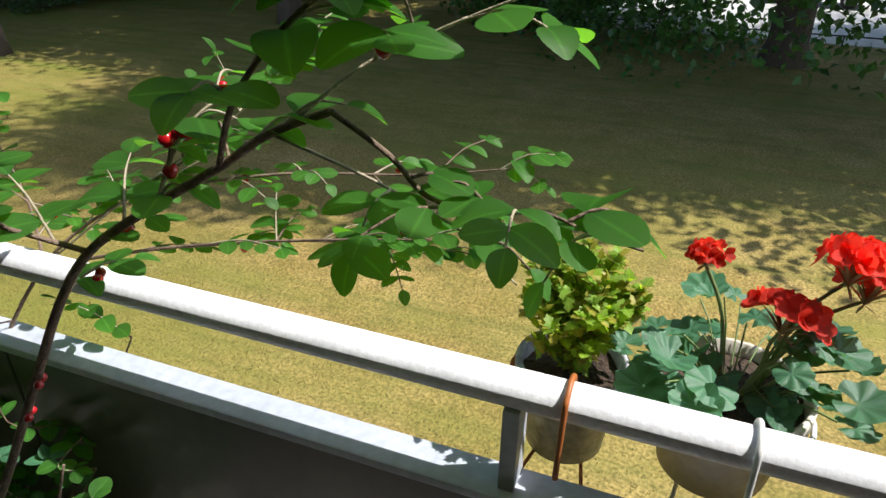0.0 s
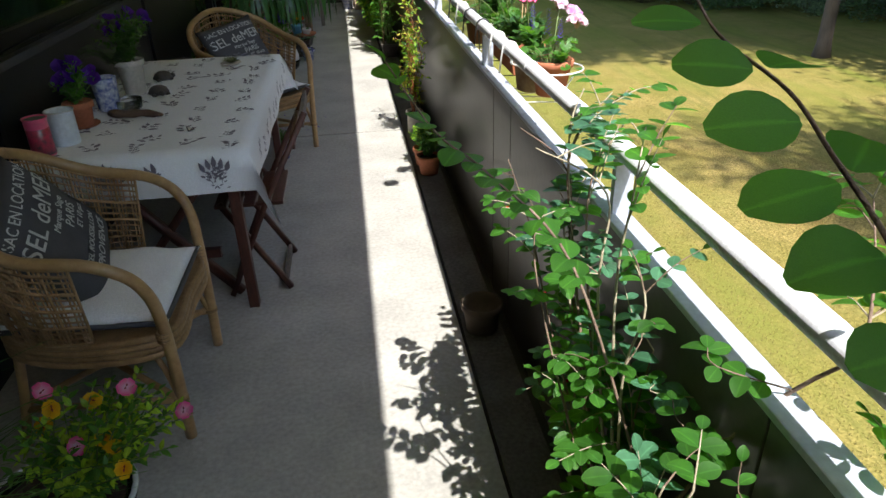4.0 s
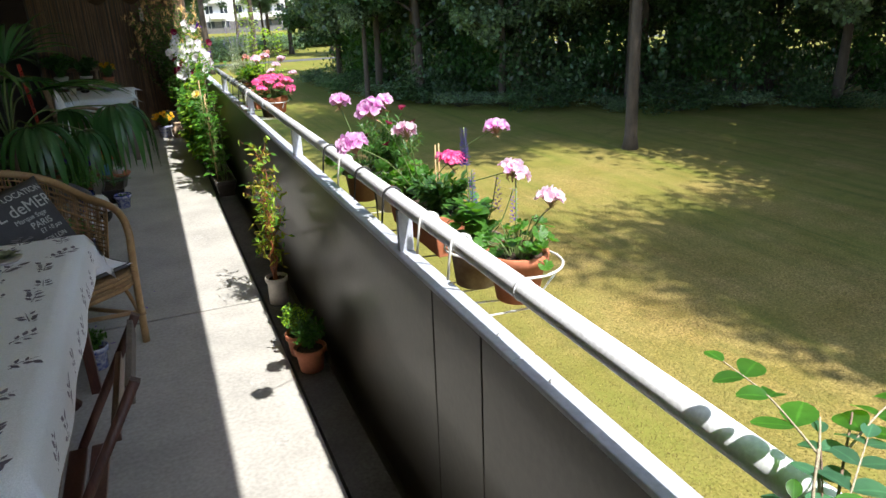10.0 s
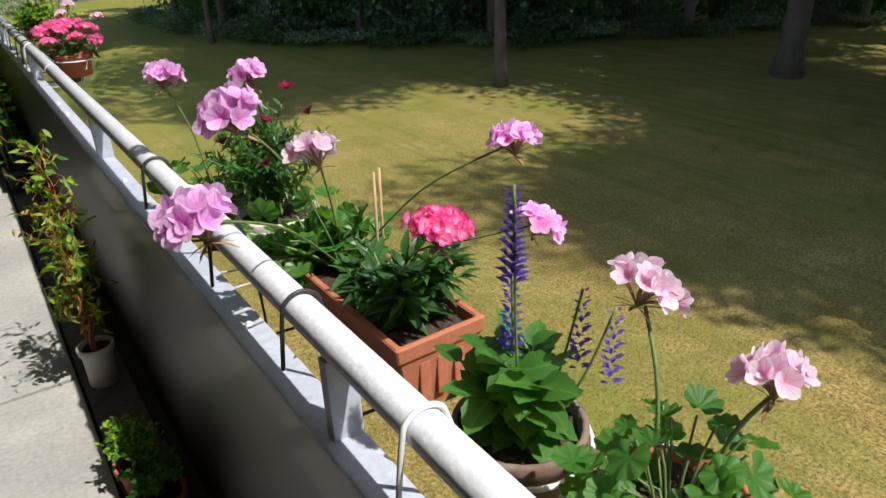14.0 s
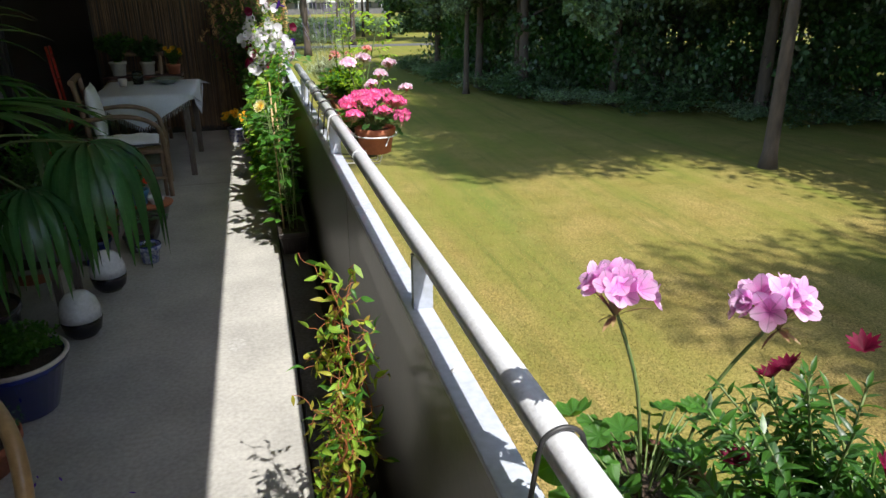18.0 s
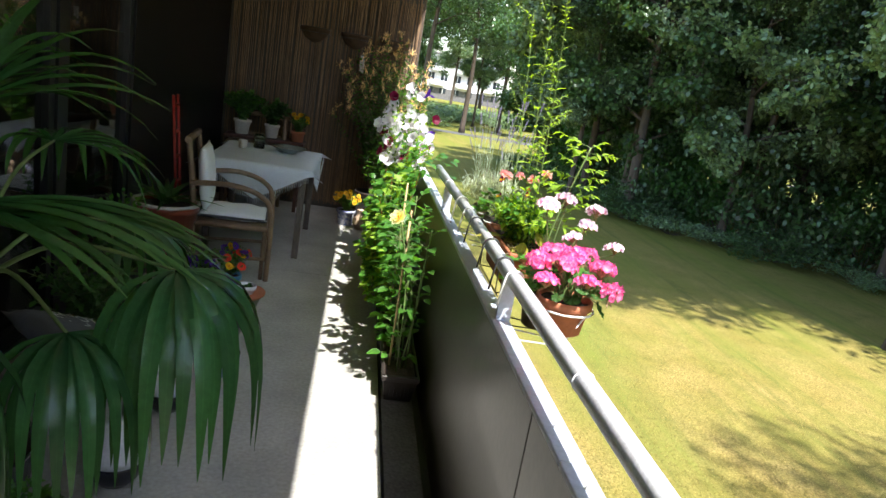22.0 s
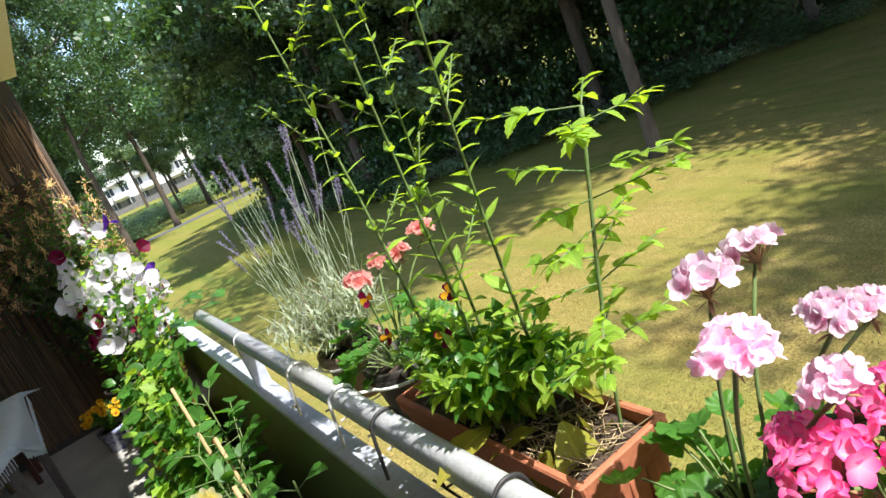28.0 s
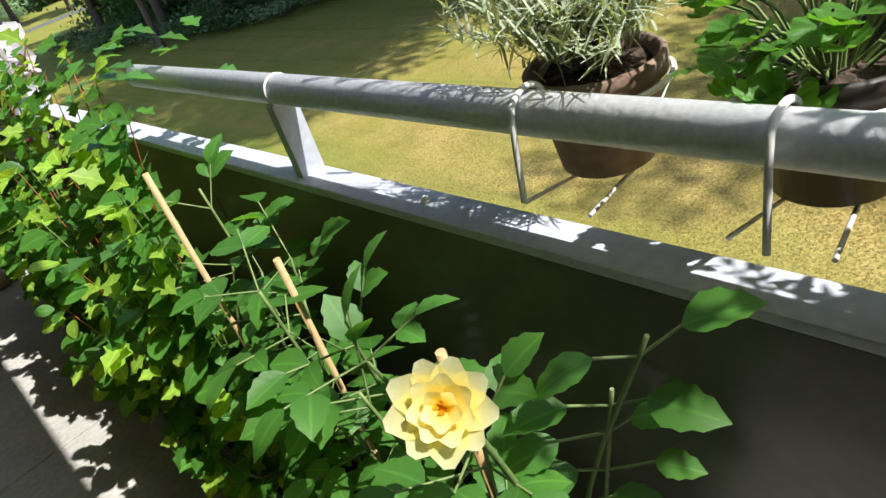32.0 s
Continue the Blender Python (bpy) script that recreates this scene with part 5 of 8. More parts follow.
part("straw", bm, STRAW, ob, "dry straw on the soil")
PANSY_DUO = Leaves()
floret(PANSY_DUO, (0, 0, 0), (0, 0, 1), 1.0, 3, PETAL, 0, 0.15)
floret(PANSY_DUO, (0, 0, 0.05), (0.1, 0, 1), 0.95, 2, PETAL, 1, 0.1)
PANSY_DUO = PANSY_DUO.mesh("blossom", [P_WINE, P_YELLOW])
for x, y, z in ((-0.06, 0.22, 0.30), (-0.05, 0.26, 0.37), (0.05, 0.14, 0.34), (0.03, 0.08, 0.36), (-0.04, 0.03, 0.32)):
    blossom(ob, PANSY_DUO, (x, y, z), (-1, rnd(-0.9, -0.3), rnd(0, 0.5)), 0.017)
ob = potted("potted_geranium", (0.165, 8.17, 0.905), "peach geranium in a dark pot hung on the rail", "potted plant", 0.088, 0.062, 0.145, DARKPOT, "geraniums")
geranium(ob, 0.125, 0.12, 50, 0.046, [(-0.03, -0.04, 0.338, 0.036), (0.138, 0.094, 0.315, 0.034), (0.16, -0.02, 0.365, 0.032), (0.06, 0.05, 0.335, 0.025)], P_PEACH, "peach")
wire_hanger(8.17, 0.165, 0.093, 1.02, WIRE_W, "white wire hanger hooked over the rail")
ob = potted("potted_lavender", (0.155, 8.44, 0.90), "woody lavender with long grey-violet spikes in a mossy clay pot", "potted plant", 0.088, 0.062, 0.14, bpy.data.materials["mossy_brown_clay"])
lv, bm, sp = Leaves(), bmesh.new(), Leaves()
for tw in bush_twigs((0, 0, 0.12), 22, 0.13, 0.20, 0.05):
    pipe(bm, tw, [0.005 * (1 - 0.08 * i) for i in range(len(tw))], 6)
for tw in bush_twigs((0, 0, 0.11), 200, 0.16, 0.19, 0.06, (-0.02, -0.01, 0.0)):
    for k in range(4, len(tw)):
        for s in (-1, 1):
            lv.put(NEEDLE, tw[k], ball_way(0.9), (0, 0, 1), rnd(0.028, 0.05), 0, 2.2)
for _ in range(42):
    a, r = rnd(0, 6.28), 0.095 * math.sqrt(rnd(0.02, 1))
    foot = Vector((r * math.cos(a), r * math.sin(a), 0.20))
    high = rnd(0.24, 0.5)
    tip = foot + Vector((foot.x * 0.7 + rnd(-0.06, 0.06), foot.y * 0.7 + rnd(-0.06, 0.07), high))
    tw = curve([foot, foot.lerp(tip, 0.5) + Vector((rnd(-0.02, 0.02), rnd(-0.02, 0.02), 0.02)), tip], 5)
    pipe(bm, tw, 0.0008, 4, cap=False, mat=1)
    for k in range(1, 6):
        lv.put(NEEDLE, tw[k], ball_way(1.6), (0, 0, 1), rnd(0.025, 0.04), 0, 2.2)
    for i in range(26):
        q = i * 2.4
        at = tip - (tip - tw[-3]).normalized() * 0.0022 * i
        sp.put(SMALL, at, (math.cos(q), math.sin(q), 1.2), (0, 0, 1), 0.0085, 0, 1.1)
part("foliage", lv.mesh("foliage", G_GREY), None, ob)
part("stem", bm, [TWIG, STEM_GREY], ob)
part("flower_spike", sp.mesh("flower_spikes", P_LAV), None, ob, "faded violet lavender spikes")
wire_hanger(8.44, 0.155, 0.093, 1.01, WIRE_W, "white wire hanger hooked over the rail")
for y in (2.874, 3.112, 4.16, 5.187, 6.255, 6.497, 8.654):
    bm = lathe(bmesh.new(), [(0.009, 0), (0.009, 0.002), (0.006, 0.003), (0.0055, 0.007), (0.003, 0.009)], 10)
    solid("coping_screw", bm, TUBE, (0.0, y, TOP + 0.02), "shiny screw head on the metal coping", "screw", "coping screws")
for y in (3.01, 6.42, 8.96):
    bm = pipe(bmesh.new(), [(RAILX, y - 0.003, RAILZ), (RAILX, y + 0.003, RAILZ)], RAILR + 0.0018, 24)
    part("rail_joint", bm, TUBE, rail)

# ---- plants along the parapet ----
# the berried shrub at the start
ob = potted("berried_shrub", (-0.165, 1.62, 0), "tall shrub with oval leaves and red berries in a dark pot", "shrub", 0.165, 0.12, 0.30, DARKPOT)
lv, bm, pale, berries = Leaves(), bmesh.new(), bmesh.new(), []
O = Vector((-0.165, 1.62, 0))
def limb(points, r0, r1, lists, mat_bm, steps=6):
    st = curve([Vector(p) - O for p in points], steps)
    pipe(mat_bm, st, [r0 + (r1 - r0) * i / (len(st) - 1) for i in range(len(st))], 7)
    lists.append(st)
    return st
main = []
# the stout branch that reaches over the walkway
limb([(-0.15, 1.58, 0.28), (-0.20, 1.36, 0.60), (-0.205, 1.234, 0.773), (-0.205, 1.073, 1.025), (-0.205, 0.975, 1.178), (-0.205, 0.905, 1.26), (-0.205, 0.818, 1.322), (-0.205, 0.723, 1.381), (-0.205, 0.668, 1.418), (-0.205, 0.611, 1.443)], 0.0075, 0.0032, main, bm)
limb([(-0.205, 0.611, 1.443), (-0.205, 0.564, 1.415), (-0.205, 0.532, 1.386), (-0.205, 0.482, 1.382), (-0.205, 0.445, 1.389), (-0.205, 0.408, 1.379), (-0.205, 0.372, 1.373)], 0.0026, 0.001, main, bm)
limb([(-0.206, 0.723, 1.381), (-0.235, 0.68, 1.443), (-0.235, 0.65, 1.483), (-0.225, 0.617, 1.518), (-0.215, 0.583, 1.54), (-0.20, 0.54, 1.56)], 0.003, 0.0014, main, bm)
limb([(-0.205, 0.64, 1.435), (-0.17, 0.60, 1.47), (-0.15, 0.54, 1.50), (-0.14, 0.47, 1.53)], 0.002, 0.001, main, pale)
limb([(-0.205, 0.905, 1.26), (-0.25, 0.945, 1.30), (-0.30, 0.965, 1.34)], 0.0035, 0.0018, main, bm)
limb([(-0.205, 0.80, 1.335), (-0.18, 0.775, 1.40), (-0.13, 0.75, 1.43)], 0.002, 0.001, main, pale)
limb([(-0.205, 0.668, 1.418), (-0.16, 0.60, 1.37), (-0.13, 0.53, 1.32), (-0.12, 0.48, 1.27)], 0.0018, 0.0009, main, pale)
NEAR = len(main)
# the spray of finer twigs beyond the rail
limb([(-0.12, 1.60, 0.28), (-0.03, 1.48, 0.75), (0.06, 1.36, 1.0), (0.16, 1.22, 1.12), (0.25, 1.10, 1.20)], 0.005, 0.0016, main, bm)
limb([(0.06, 1.36, 1.0), (0.12, 1.24, 1.10), (0.152, 1.15, 1.156), (0.20, 1.05, 1.21)], 0.0022, 0.001, main, pale)
limb([(0.16, 1.22, 1.12), (0.26, 1.06, 1.25), (0.332, 0.962, 1.359)], 0.0022, 0.001, main, pale)
for pts in (((0.06, 1.36, 1.0), (0.12, 1.10, 1.06), (0.16, 0.86, 1.10), (0.20, 0.66, 1.12)),
            ((0.16, 1.22, 1.12), (0.24, 0.98, 1.16), (0.30, 0.76, 1.17), (0.33, 0.58, 1.20)),
            ((0.12, 1.10, 1.06), (0.22, 0.90, 1.06), (0.28, 0.72, 1.04)),
            ((0.06, 1.36, 1.0), (0.15, 1.48, 1.06), (0.20, 1.58, 1.14)),
            ((-0.12, 1.62, 0.55), (-0.25, 1.72, 0.98), (-0.40, 1.76, 1.16), (-0.49, 1.77, 1.24), (-0.57, 1.75, 1.37)),
            ((-0.14, 1.70, 0.30), (-0.19, 2.0, 0.62), (-0.20, 2.2, 0.82), (-0.24, 2.3, 0.98)),
            ((-0.16, 1.70, 0.30), (-0.24, 1.80, 0.66), (-0.27, 1.906, 0.885), (-0.24, 2.0, 0.98))):
    limb(pts, 0.0035, 0.0012, main, bm)
HIGH = len(main)
INWARD = (HIGH - 3, HIGH - 2, HIGH - 1)
for k in range(9):
    y = rnd(1.7, 2.25)
    z = rnd(0.95, 1.22)
    limb([(-0.13, 1.62 + (y - 1.62) * 0.25, 0.28), (-0.14, 1.62 + (y - 1.62) * 0.7, z * 0.72), (-0.12, y - 0.05, z * 0.92), (rnd(-0.26, 0.12), y + rnd(0, 0.1), z)], 0.004, 0.0014, main, pale if k % 3 else bm)
for k in range(17):
    y = rnd(1.0, 2.3)
    z = rnd(0.25, 0.62)
    foot = (-0.15 + rnd(-0.06, 0.06), 1.62 + (y - 1.62) * 0.25, 0.28)
    top = (rnd(-0.22, 0.10), y, z + rnd(0.15, 0.42))
    limb([foot, ((foot[0] + top[0]) / 2 - 0.03, (foot[1] + top[1]) / 2, z), top], 0.004, 0.0016, main, pale if k % 3 else bm)
big = []
for n_, st in enumerate(list(main)):
    high = n_ < HIGH
    if n_ == HIGH - 3:
        along = st
        continue
    for k in range(len(st) // 4, len(st), 3):
        for _ in range((1 if k % 4 else 0) if n_ < NEAR else random.choice((1, 2, 2, 3)) if high else 1 + k % 2):
            d = (st[k] - st[max(0, k - 2)]).normalized()
            w = ball_way(0.0)
            w.z *= 0.35
            w = (d * rnd(0.2, 0.9) + w * 0.9).normalized()
            n = rnd(0.04, 0.09) if n_ < NEAR else rnd(0.07, 0.14) if high else rnd(0.08, 0.18)
            mid = st[k] + w * n * 0.5 + Vector((0, 0, 0.012))
            end = st[k] + w * n
            if end.z < 0.98 and end.x + O.x > -0.07:
                end.x = mid.x = -0.10 - O.x
            if n_ == 0 and end.z < 1.2:
                continue
            if n_ >= NEAR and (high and 0.95 < end.z < 1.5 and -0.06 < end.x + O.x < 0.14 and random.random() < 0.75) or n_ >= NEAR and (n_ not in INWARD and (end.x + O.x < -0.34 or (end.z + O.z > 1.0 and end.x + O.x < -0.12))):
                continue
            t = curve([st[k], mid, end], 4)
            pipe(pale if random.random() < 0.6 else bm, t, [0.0018 - 0.001 * i / (len(t) - 1) for i in range(len(t))], 5, cap=False)
            if high:
                big.append((t, n_ < NEAR))
            else:
                opposite_leaves(lv, t, OVAL, rnd(0.042, 0.062), rnd(0.034, 0.046), random.randrange(2), start=0.25, taper=0.3, flat=0.9, level=0.5)
            if high and random.random() < 0.16:
                berries.append(t[len(t) // 2])


LO = LeafObjects(ob, [single_leaf(blade((0.05, 0.24, 0.34, 0.37, 0.35, 0.26, 0.08), f_, d_), G_SHRUB) for f_, d_ in ((0.15, 0.15), (0.3, 0.3), (0.05, 0.05))])
opposite_leaves(LO, along, OVAL, 0.06, 0.042, 0, start=0.45, taper=0.1, flat=1.0, level=0.6)
for t, close in big:
    opposite_leaves(LO, t, OVAL, rnd(0.040, 0.064) if close else rnd(0.036, 0.052), rnd(0.036, 0.05) if close else rnd(0.028, 0.04), 0, start=0.3, taper=0.2, flat=1.0, level=0.15)
near = limb([(-0.25, 0.945, 1.30), (-0.30, 0.955, 1.36), (-0.34, 0.97, 1.425), (-0.352, 1.013, 1.46), (-0.355, 1.06, 1.485), (-0.36, 1.145, 1.505), (-0.36, 1.2, 1.535)], 0.0022, 0.001, [], bm)
for k in range(6, len(near) - 4, 5):
    d = (near[k] - near[k - 1]).normalized()
    for s in (-1, 1):
        if s > 0 and k % 2:
            continue
        w = d * rnd(0.2, 0.7) + Vector((0.9 * s, 0.35 * s, rnd(-0.25, 0.1)))
        LO.put(OVAL, near[k] + w * 0.008, w, (rnd(-0.5, 0.0), rnd(-0.7, -0.2), 0.8), rnd(0.048, 0.062), 0, rnd(0.95, 1.15))
spray = limb([(-0.205, 0.80, 1.335), (-0.185, 0.79, 1.38), (-0.172, 0.78, 1.405)], 0.002, 0.0012, [], bm)
part("foliage", lv.mesh("foliage", [G_SHRUB, G_BLUE]), None, ob)
part("branch", bm, TWIG, ob)
part("twig", pale, TWIG_PALE, ob, "pale dry twigs")
bmesh_berry = lathe(bmesh.new(), [(0.0005, -0.0062), (0.0035, -0.005), (0.006, -0.001), (0.0062, 0.001), (0.004, 0.005), (0.001, 0.0063)], 12)
berry = mesh_of("berry", bmesh_berry, BERRY)
for p in berries[:26] + [main[0][17], main[0][19]]:
    for s in (-1, 1):
        o = new("berry", berry)
        o.parent = ob
        o.location = p + Vector((0.006 * s, 0.004 * s, -0.012))
for k in range(7):
    o = new("berry", berry)
    o.parent = ob
    o.location = spray[-1 - k] + Vector((rnd(-0.014, 0.014), rnd(-0.01, 0.01), rnd(-0.018, 0.006)))
    o.scale = (1.25, 1.25, 1.25)

# small pots on the gutter strip
solid("clay_pot", pot_mesh(bmesh.new(), 0.085, 0.065, 0.13), material("old_clay", (0.12, 0.085, 0.06), None, 8, 0.9), (-0.185, 2.95, 0), "empty brown clay pot against the parapet", "flower pot")


def herb_pot(place, r, h, label, count, reach, rise, mats, size, mat=TERRA, shape=SMALL, name="potted_herb"):
    ob = potted(name, place, label, "potted plant", r, r * 0.72, h, mat, "small potted herbs")
    lv, bm = Leaves(), bmesh.new()
    for tw in bush_twigs((0, 0, h - 0.02), count, reach, rise, 0.02):
        pipe(bm, tw, 0.0012, 4, cap=False)
        for k in range(2, len(tw)):
            for _ in range(3):
                lv.put(shape, tw[k], ball_way(0.5), (0, 0, 1), size * rnd(0.7, 1.2), random.randrange(len(mats)), 1.2)
    part("foliage", lv.mesh("foliage", mats), None, ob)
    part("stem", bm, STEM, ob)
    return ob


herb_pot((-0.185, 4.72, 0), 0.078, 0.125, "dark green herb in a terracotta pot by the parapet", 60, 0.085, 0.15, [G_MID, G_DARK], 0.018)
herb_pot((-0.20, 4.90, 0), 0.07, 0.12, "light green herb in a terracotta pot by the parapet", 60, 0.09, 0.17, [G_LIGHT, G_MID], 0.016)

# corkscrew willow
ob = potted("corkscrew_willow", (-0.185, 5.58, 0), "small corkscrew willow with twisted red stems in a pale pot", "shrub", 0.065, 0.055, 0.17, WHITEPOT)
lv, bm = Leaves(), bmesh.new()
def spiral(a, b, turns, r, n=26):
    a, b = Vector(a), Vector(b)
    d = (b - a).normalized()
    u = d.orthogonal().normalized()
    v = d.cross(u)
    ph = rnd(0, 6)
    return [a.lerp(b, i / n) + (u * math.cos(ph + turns * 6.28 * i / n) + v * math.sin(ph + turns * 6.28 * i / n)) * r * min(1, 4 * i / n) for i in range(n + 1)]
for k in range(7):
    top = (rnd(-0.10, 0.10), rnd(-0.24, 0.10), rnd(0.66, 1.0))
    st = spiral((rnd(-0.02, 0.02), rnd(-0.02, 0.02), 0.15), top, rnd(2, 3.5), rnd(0.012, 0.024))
    pipe(bm, st, [0.0048 * (1 - 0.7 * i / 26) for i in range(27)], 6, cap=False)
    for i in range(6, 27):
        for _ in range(1):
            e = st[i] + Vector((rnd(-0.09, 0.08), rnd(-0.10, 0.10), rnd(-0.04, 0.07)))
            if e.x > 0.13:
                continue
            tw = spiral(st[i], e, 1.5, 0.006, 8)
            pipe(bm, tw, 0.0009, 4, cap=False)
            for j in range(2, 9, 2):
                lv.put(LANCE, tw[j], ball_way(-0.2), ball_way(0.5), rnd(0.026, 0.044), random.choice((0, 0, 1, 2)), 1.1, rnd(-1, 4))
part("foliage", lv.mesh("foliage", [G_LIGHT, G_MID, G_YELLOW]), None, ob)
part("stem", bm, STEM_RED, ob, "twisted red-brown stems")

# dahlias in the black trough, with stakes
ob = trough("planter_trough", (-0.18, 8.72, 0), 0.19, 1.0, 0.15, DARKPOT, "black plastic trough of dahlias against the parapet", "planter box")
lv, bm = Leaves(), bmesh.new()
tops = []
DL = LeafObjects(ob, [single_leaf(blade((0.02, 0.20, 0.28, 0.36, 0.33, 0.35, 0.26, 0.25, 0.12, 0.01), f_, d_), G_MID) for f_, d_ in ((0.2, 0.25), (0.1, 0.45), (0.35, 0.15))])
for k in range(10):
    y = -0.34 + 0.085 * k
    st = curve([(rnd(-0.04, 0.04), y, 0.12), (rnd(-0.05, 0.04), y + rnd(-0.04, 0.04), 0.45), (rnd(-0.10, 0.06), y + rnd(-0.07, 0.07), rnd(0.66, 0.98))], 8)
    tops.append(st[-1])
    pipe(bm, st, [0.0045 * (1 - 0.5 * i / len(st)) for i in range(len(st))], 6)
    for i in range(2 + k % 2, len(st), 2):
        for s in (-1, 1):
            w = Vector((s * rnd(0.2, 1) - 0.4, rnd(-1, 1), rnd(0.1, 0.6))).normalized()
            e = st[i] + w * rnd(0.06, 0.13)
            if e.x > 0.10:
                e.x = 0.06
            pipe(bm, [st[i], e], 0.0016, 4, cap=False)
            side = w.cross(Vector((0, 0, 1)))
            DL.put(TOOTH, e, w + Vector((0, 0, -0.3)), (rnd(-0.4, 0.4), rnd(-0.4, 0.4), 1), rnd(0.05, 0.075), 0, 0.9)
            for q in (-1, 1):
                DL.put(TOOTH, st[i].lerp(e, 0.7), w * 0.6 + side * q, (rnd(-0.4, 0.4), rnd(-0.4, 0.4), 1), rnd(0.04, 0.065), 0, 1.0)
for foot, mid, top in (((0.03, -0.34, 0.12), (0.03, -0.38, 0.55), (0.03, -0.52, 0.93)), ((0.0, -0.36, 0.12), (0.03, -0.40, 0.5), (0.03, -0.47, 0.84))):
    st = curve([foot, mid, top], 8)
    pipe(bm, st, [0.0045 * (1 - 0.5 * i / len(st)) for i in range(len(st))], 6)
    for i in range(9, len(st), 3):
        for s in (-1, 1):
            w = Vector((s * rnd(0.3, 0.8) - 0.3, -s * rnd(0.3, 0.9), rnd(0.1, 0.5))).normalized()
            e = st[i] + w * rnd(0.03, 0.06)
            e.x = min(e.x, 0.06)
            pipe(bm, [st[i], e], 0.0018, 4, cap=False)
            DL.put(TOOTH, e, w + Vector((-0.2, 0, -0.25)), (rnd(-0.6, 0.1), rnd(-0.5, 0.1), 1), rnd(0.05, 0.075), 0, 0.9)
part("stem", bm, STEM, ob)
for y, x, h in ((-0.325, -0.055, 0.92), (0.05, -0.02, 0.90), (0.35, -0.04, 1.0)):
    part("stake", pipe(bmesh.new(), [(x, y, 0.03), (x - 0.01, y - 0.03, h)], 0.0055, 8), STAKE, ob, "bamboo stake")
DAHLIA = Leaves()
for q in range(3):
    floret(DAHLIA, (0, 0, 0.05 * q), (0, 0, 1), 1.0 - 0.22 * q, 9 - 2 * q, blade((0.12, 0.28, 0.36, 0.30, 0.09), 0.3, -0.1), 0, 0.2 + 0.4 * q)
for q in range(14):
    DAHLIA.put(SMALL, (rnd(-0.08, 0.08), rnd(-0.08, 0.08), 0.1), (rnd(-0.3, 0.3), rnd(-0.3, 0.3), 1), (0, 1, 0), 0.28, 1, 0.5)
DAHLIA = DAHLIA.mesh("blossom", [P_CREAM, P_YELLOW])
part("flower_stalk", pipe(bmesh.new(), curve([(-0.02, -0.40, 0.12), (-0.04, -0.40, 0.6), (-0.11, -0.42, 0.925)], 8), 0.0035, 6), STEM, ob)
blossom(ob, DAHLIA, (-0.125, -0.43, 0.945), (-0.55, -0.60, 0.6), 0.047, "pale yellow dahlia bloom")

# the climbing vine on the parapet's end
ob = thing("climbing_vine", (-0.17, 9.25, 0), "leafy green vine climbing over the parapet and rail end", "climber")
part("trough", boxed(-0.10, 0.09, 0.02, 1.3, 0, 0.16, 0.006), DARKPOT, ob, "black plant trough")
lv, bm = Leaves(), bmesh.new()
for k in range(130):
    y = rnd(-0.12, 1.7)
    h = rnd(0.25, 1.16)
    out = -0.20 * math.sin(math.pi * min(1, h / 1.1)) * rnd(0.3, 1.25)
    st = curve([(rnd(-0.06, 0.06), max(0.05, min(1.25, y + rnd(-0.15, 0.15))), 0.14), (out * 0.7, y, h * 0.6), (out + rnd(-0.03, 0.10 if h > 0.95 else 0.03), y + rnd(-0.12, 0.12), h)], 6)
    pipe(bm, st, [0.0028 * (1 - 0.6 * i / len(st)) for i in range(len(st))], 5, mat=0 if k % 2 else 1, cap=False)
    for i in range(3, len(st)):
        for _ in range(2):
            w = Vector((rnd(-1, 0.15), rnd(-0.9, 0.6), rnd(-0.35, 0.4)))
            lv.put(LOBED if k % 3 else OVAL, st[i] + w * 0.02, w, (-0.5, -0.3, 1), rnd(0.04, 0.075), random.choice((0, 0, 1)), 1.1, rnd(0.5, 2))
for k in range(40):
    y, h = rnd(-0.1, 0.6), rnd(1.0, 1.16)
    w = Vector((rnd(-1, 1), rnd(-1, 1), rnd(-0.2, 0.4)))
    lv.put(LOBED, (rnd(0.05, 0.26), y + 0.1, h), w, (0, 0, 1), rnd(0.045, 0.07), 0, 1.1)
part("foliage", lv.mesh("foliage", [G_MID, G_LIGHT]), None, ob)
part("stem", bm, [STEM_RED, STEM], ob, "red and green stems")

# white and violet clematis-like petunias, then the honeysuckle in the corner
ob = thing("petunia_tower", (-0.15, 10.85, 0), "tall mass of white and violet petunias by the parapet", "flowering plant")
part("pot", pot_mesh(bmesh.new(), 0.16, 0.12, 0.3), TERRA, ob)
lv, bm = Leaves(), bmesh.new()
spots = []
for tw in bush_twigs((0, 0, 0.25), 90, 0.5, 1.25, 0.10):
    tw = [Vector((max(-0.22, min(0.28, p.x * 0.5)), p.y, p.z)) for p in tw]
    tw = [Vector((min(p.x, 0.09) if p.z < 0.95 else p.x, p.y, p.z)) for p in tw]
    pipe(bm, tw, 0.002, 4, cap=False)
    opposite_leaves(lv, tw, OVAL_FLAT, 0.055, 0.04, mats=2, flat=0.2)
    spots += tw[-4:]
part("foliage", lv.mesh("foliage", [G_MID, G_LIGHT]), None, ob)
part("stem", bm, STEM, ob)
random.shuffle(spots)
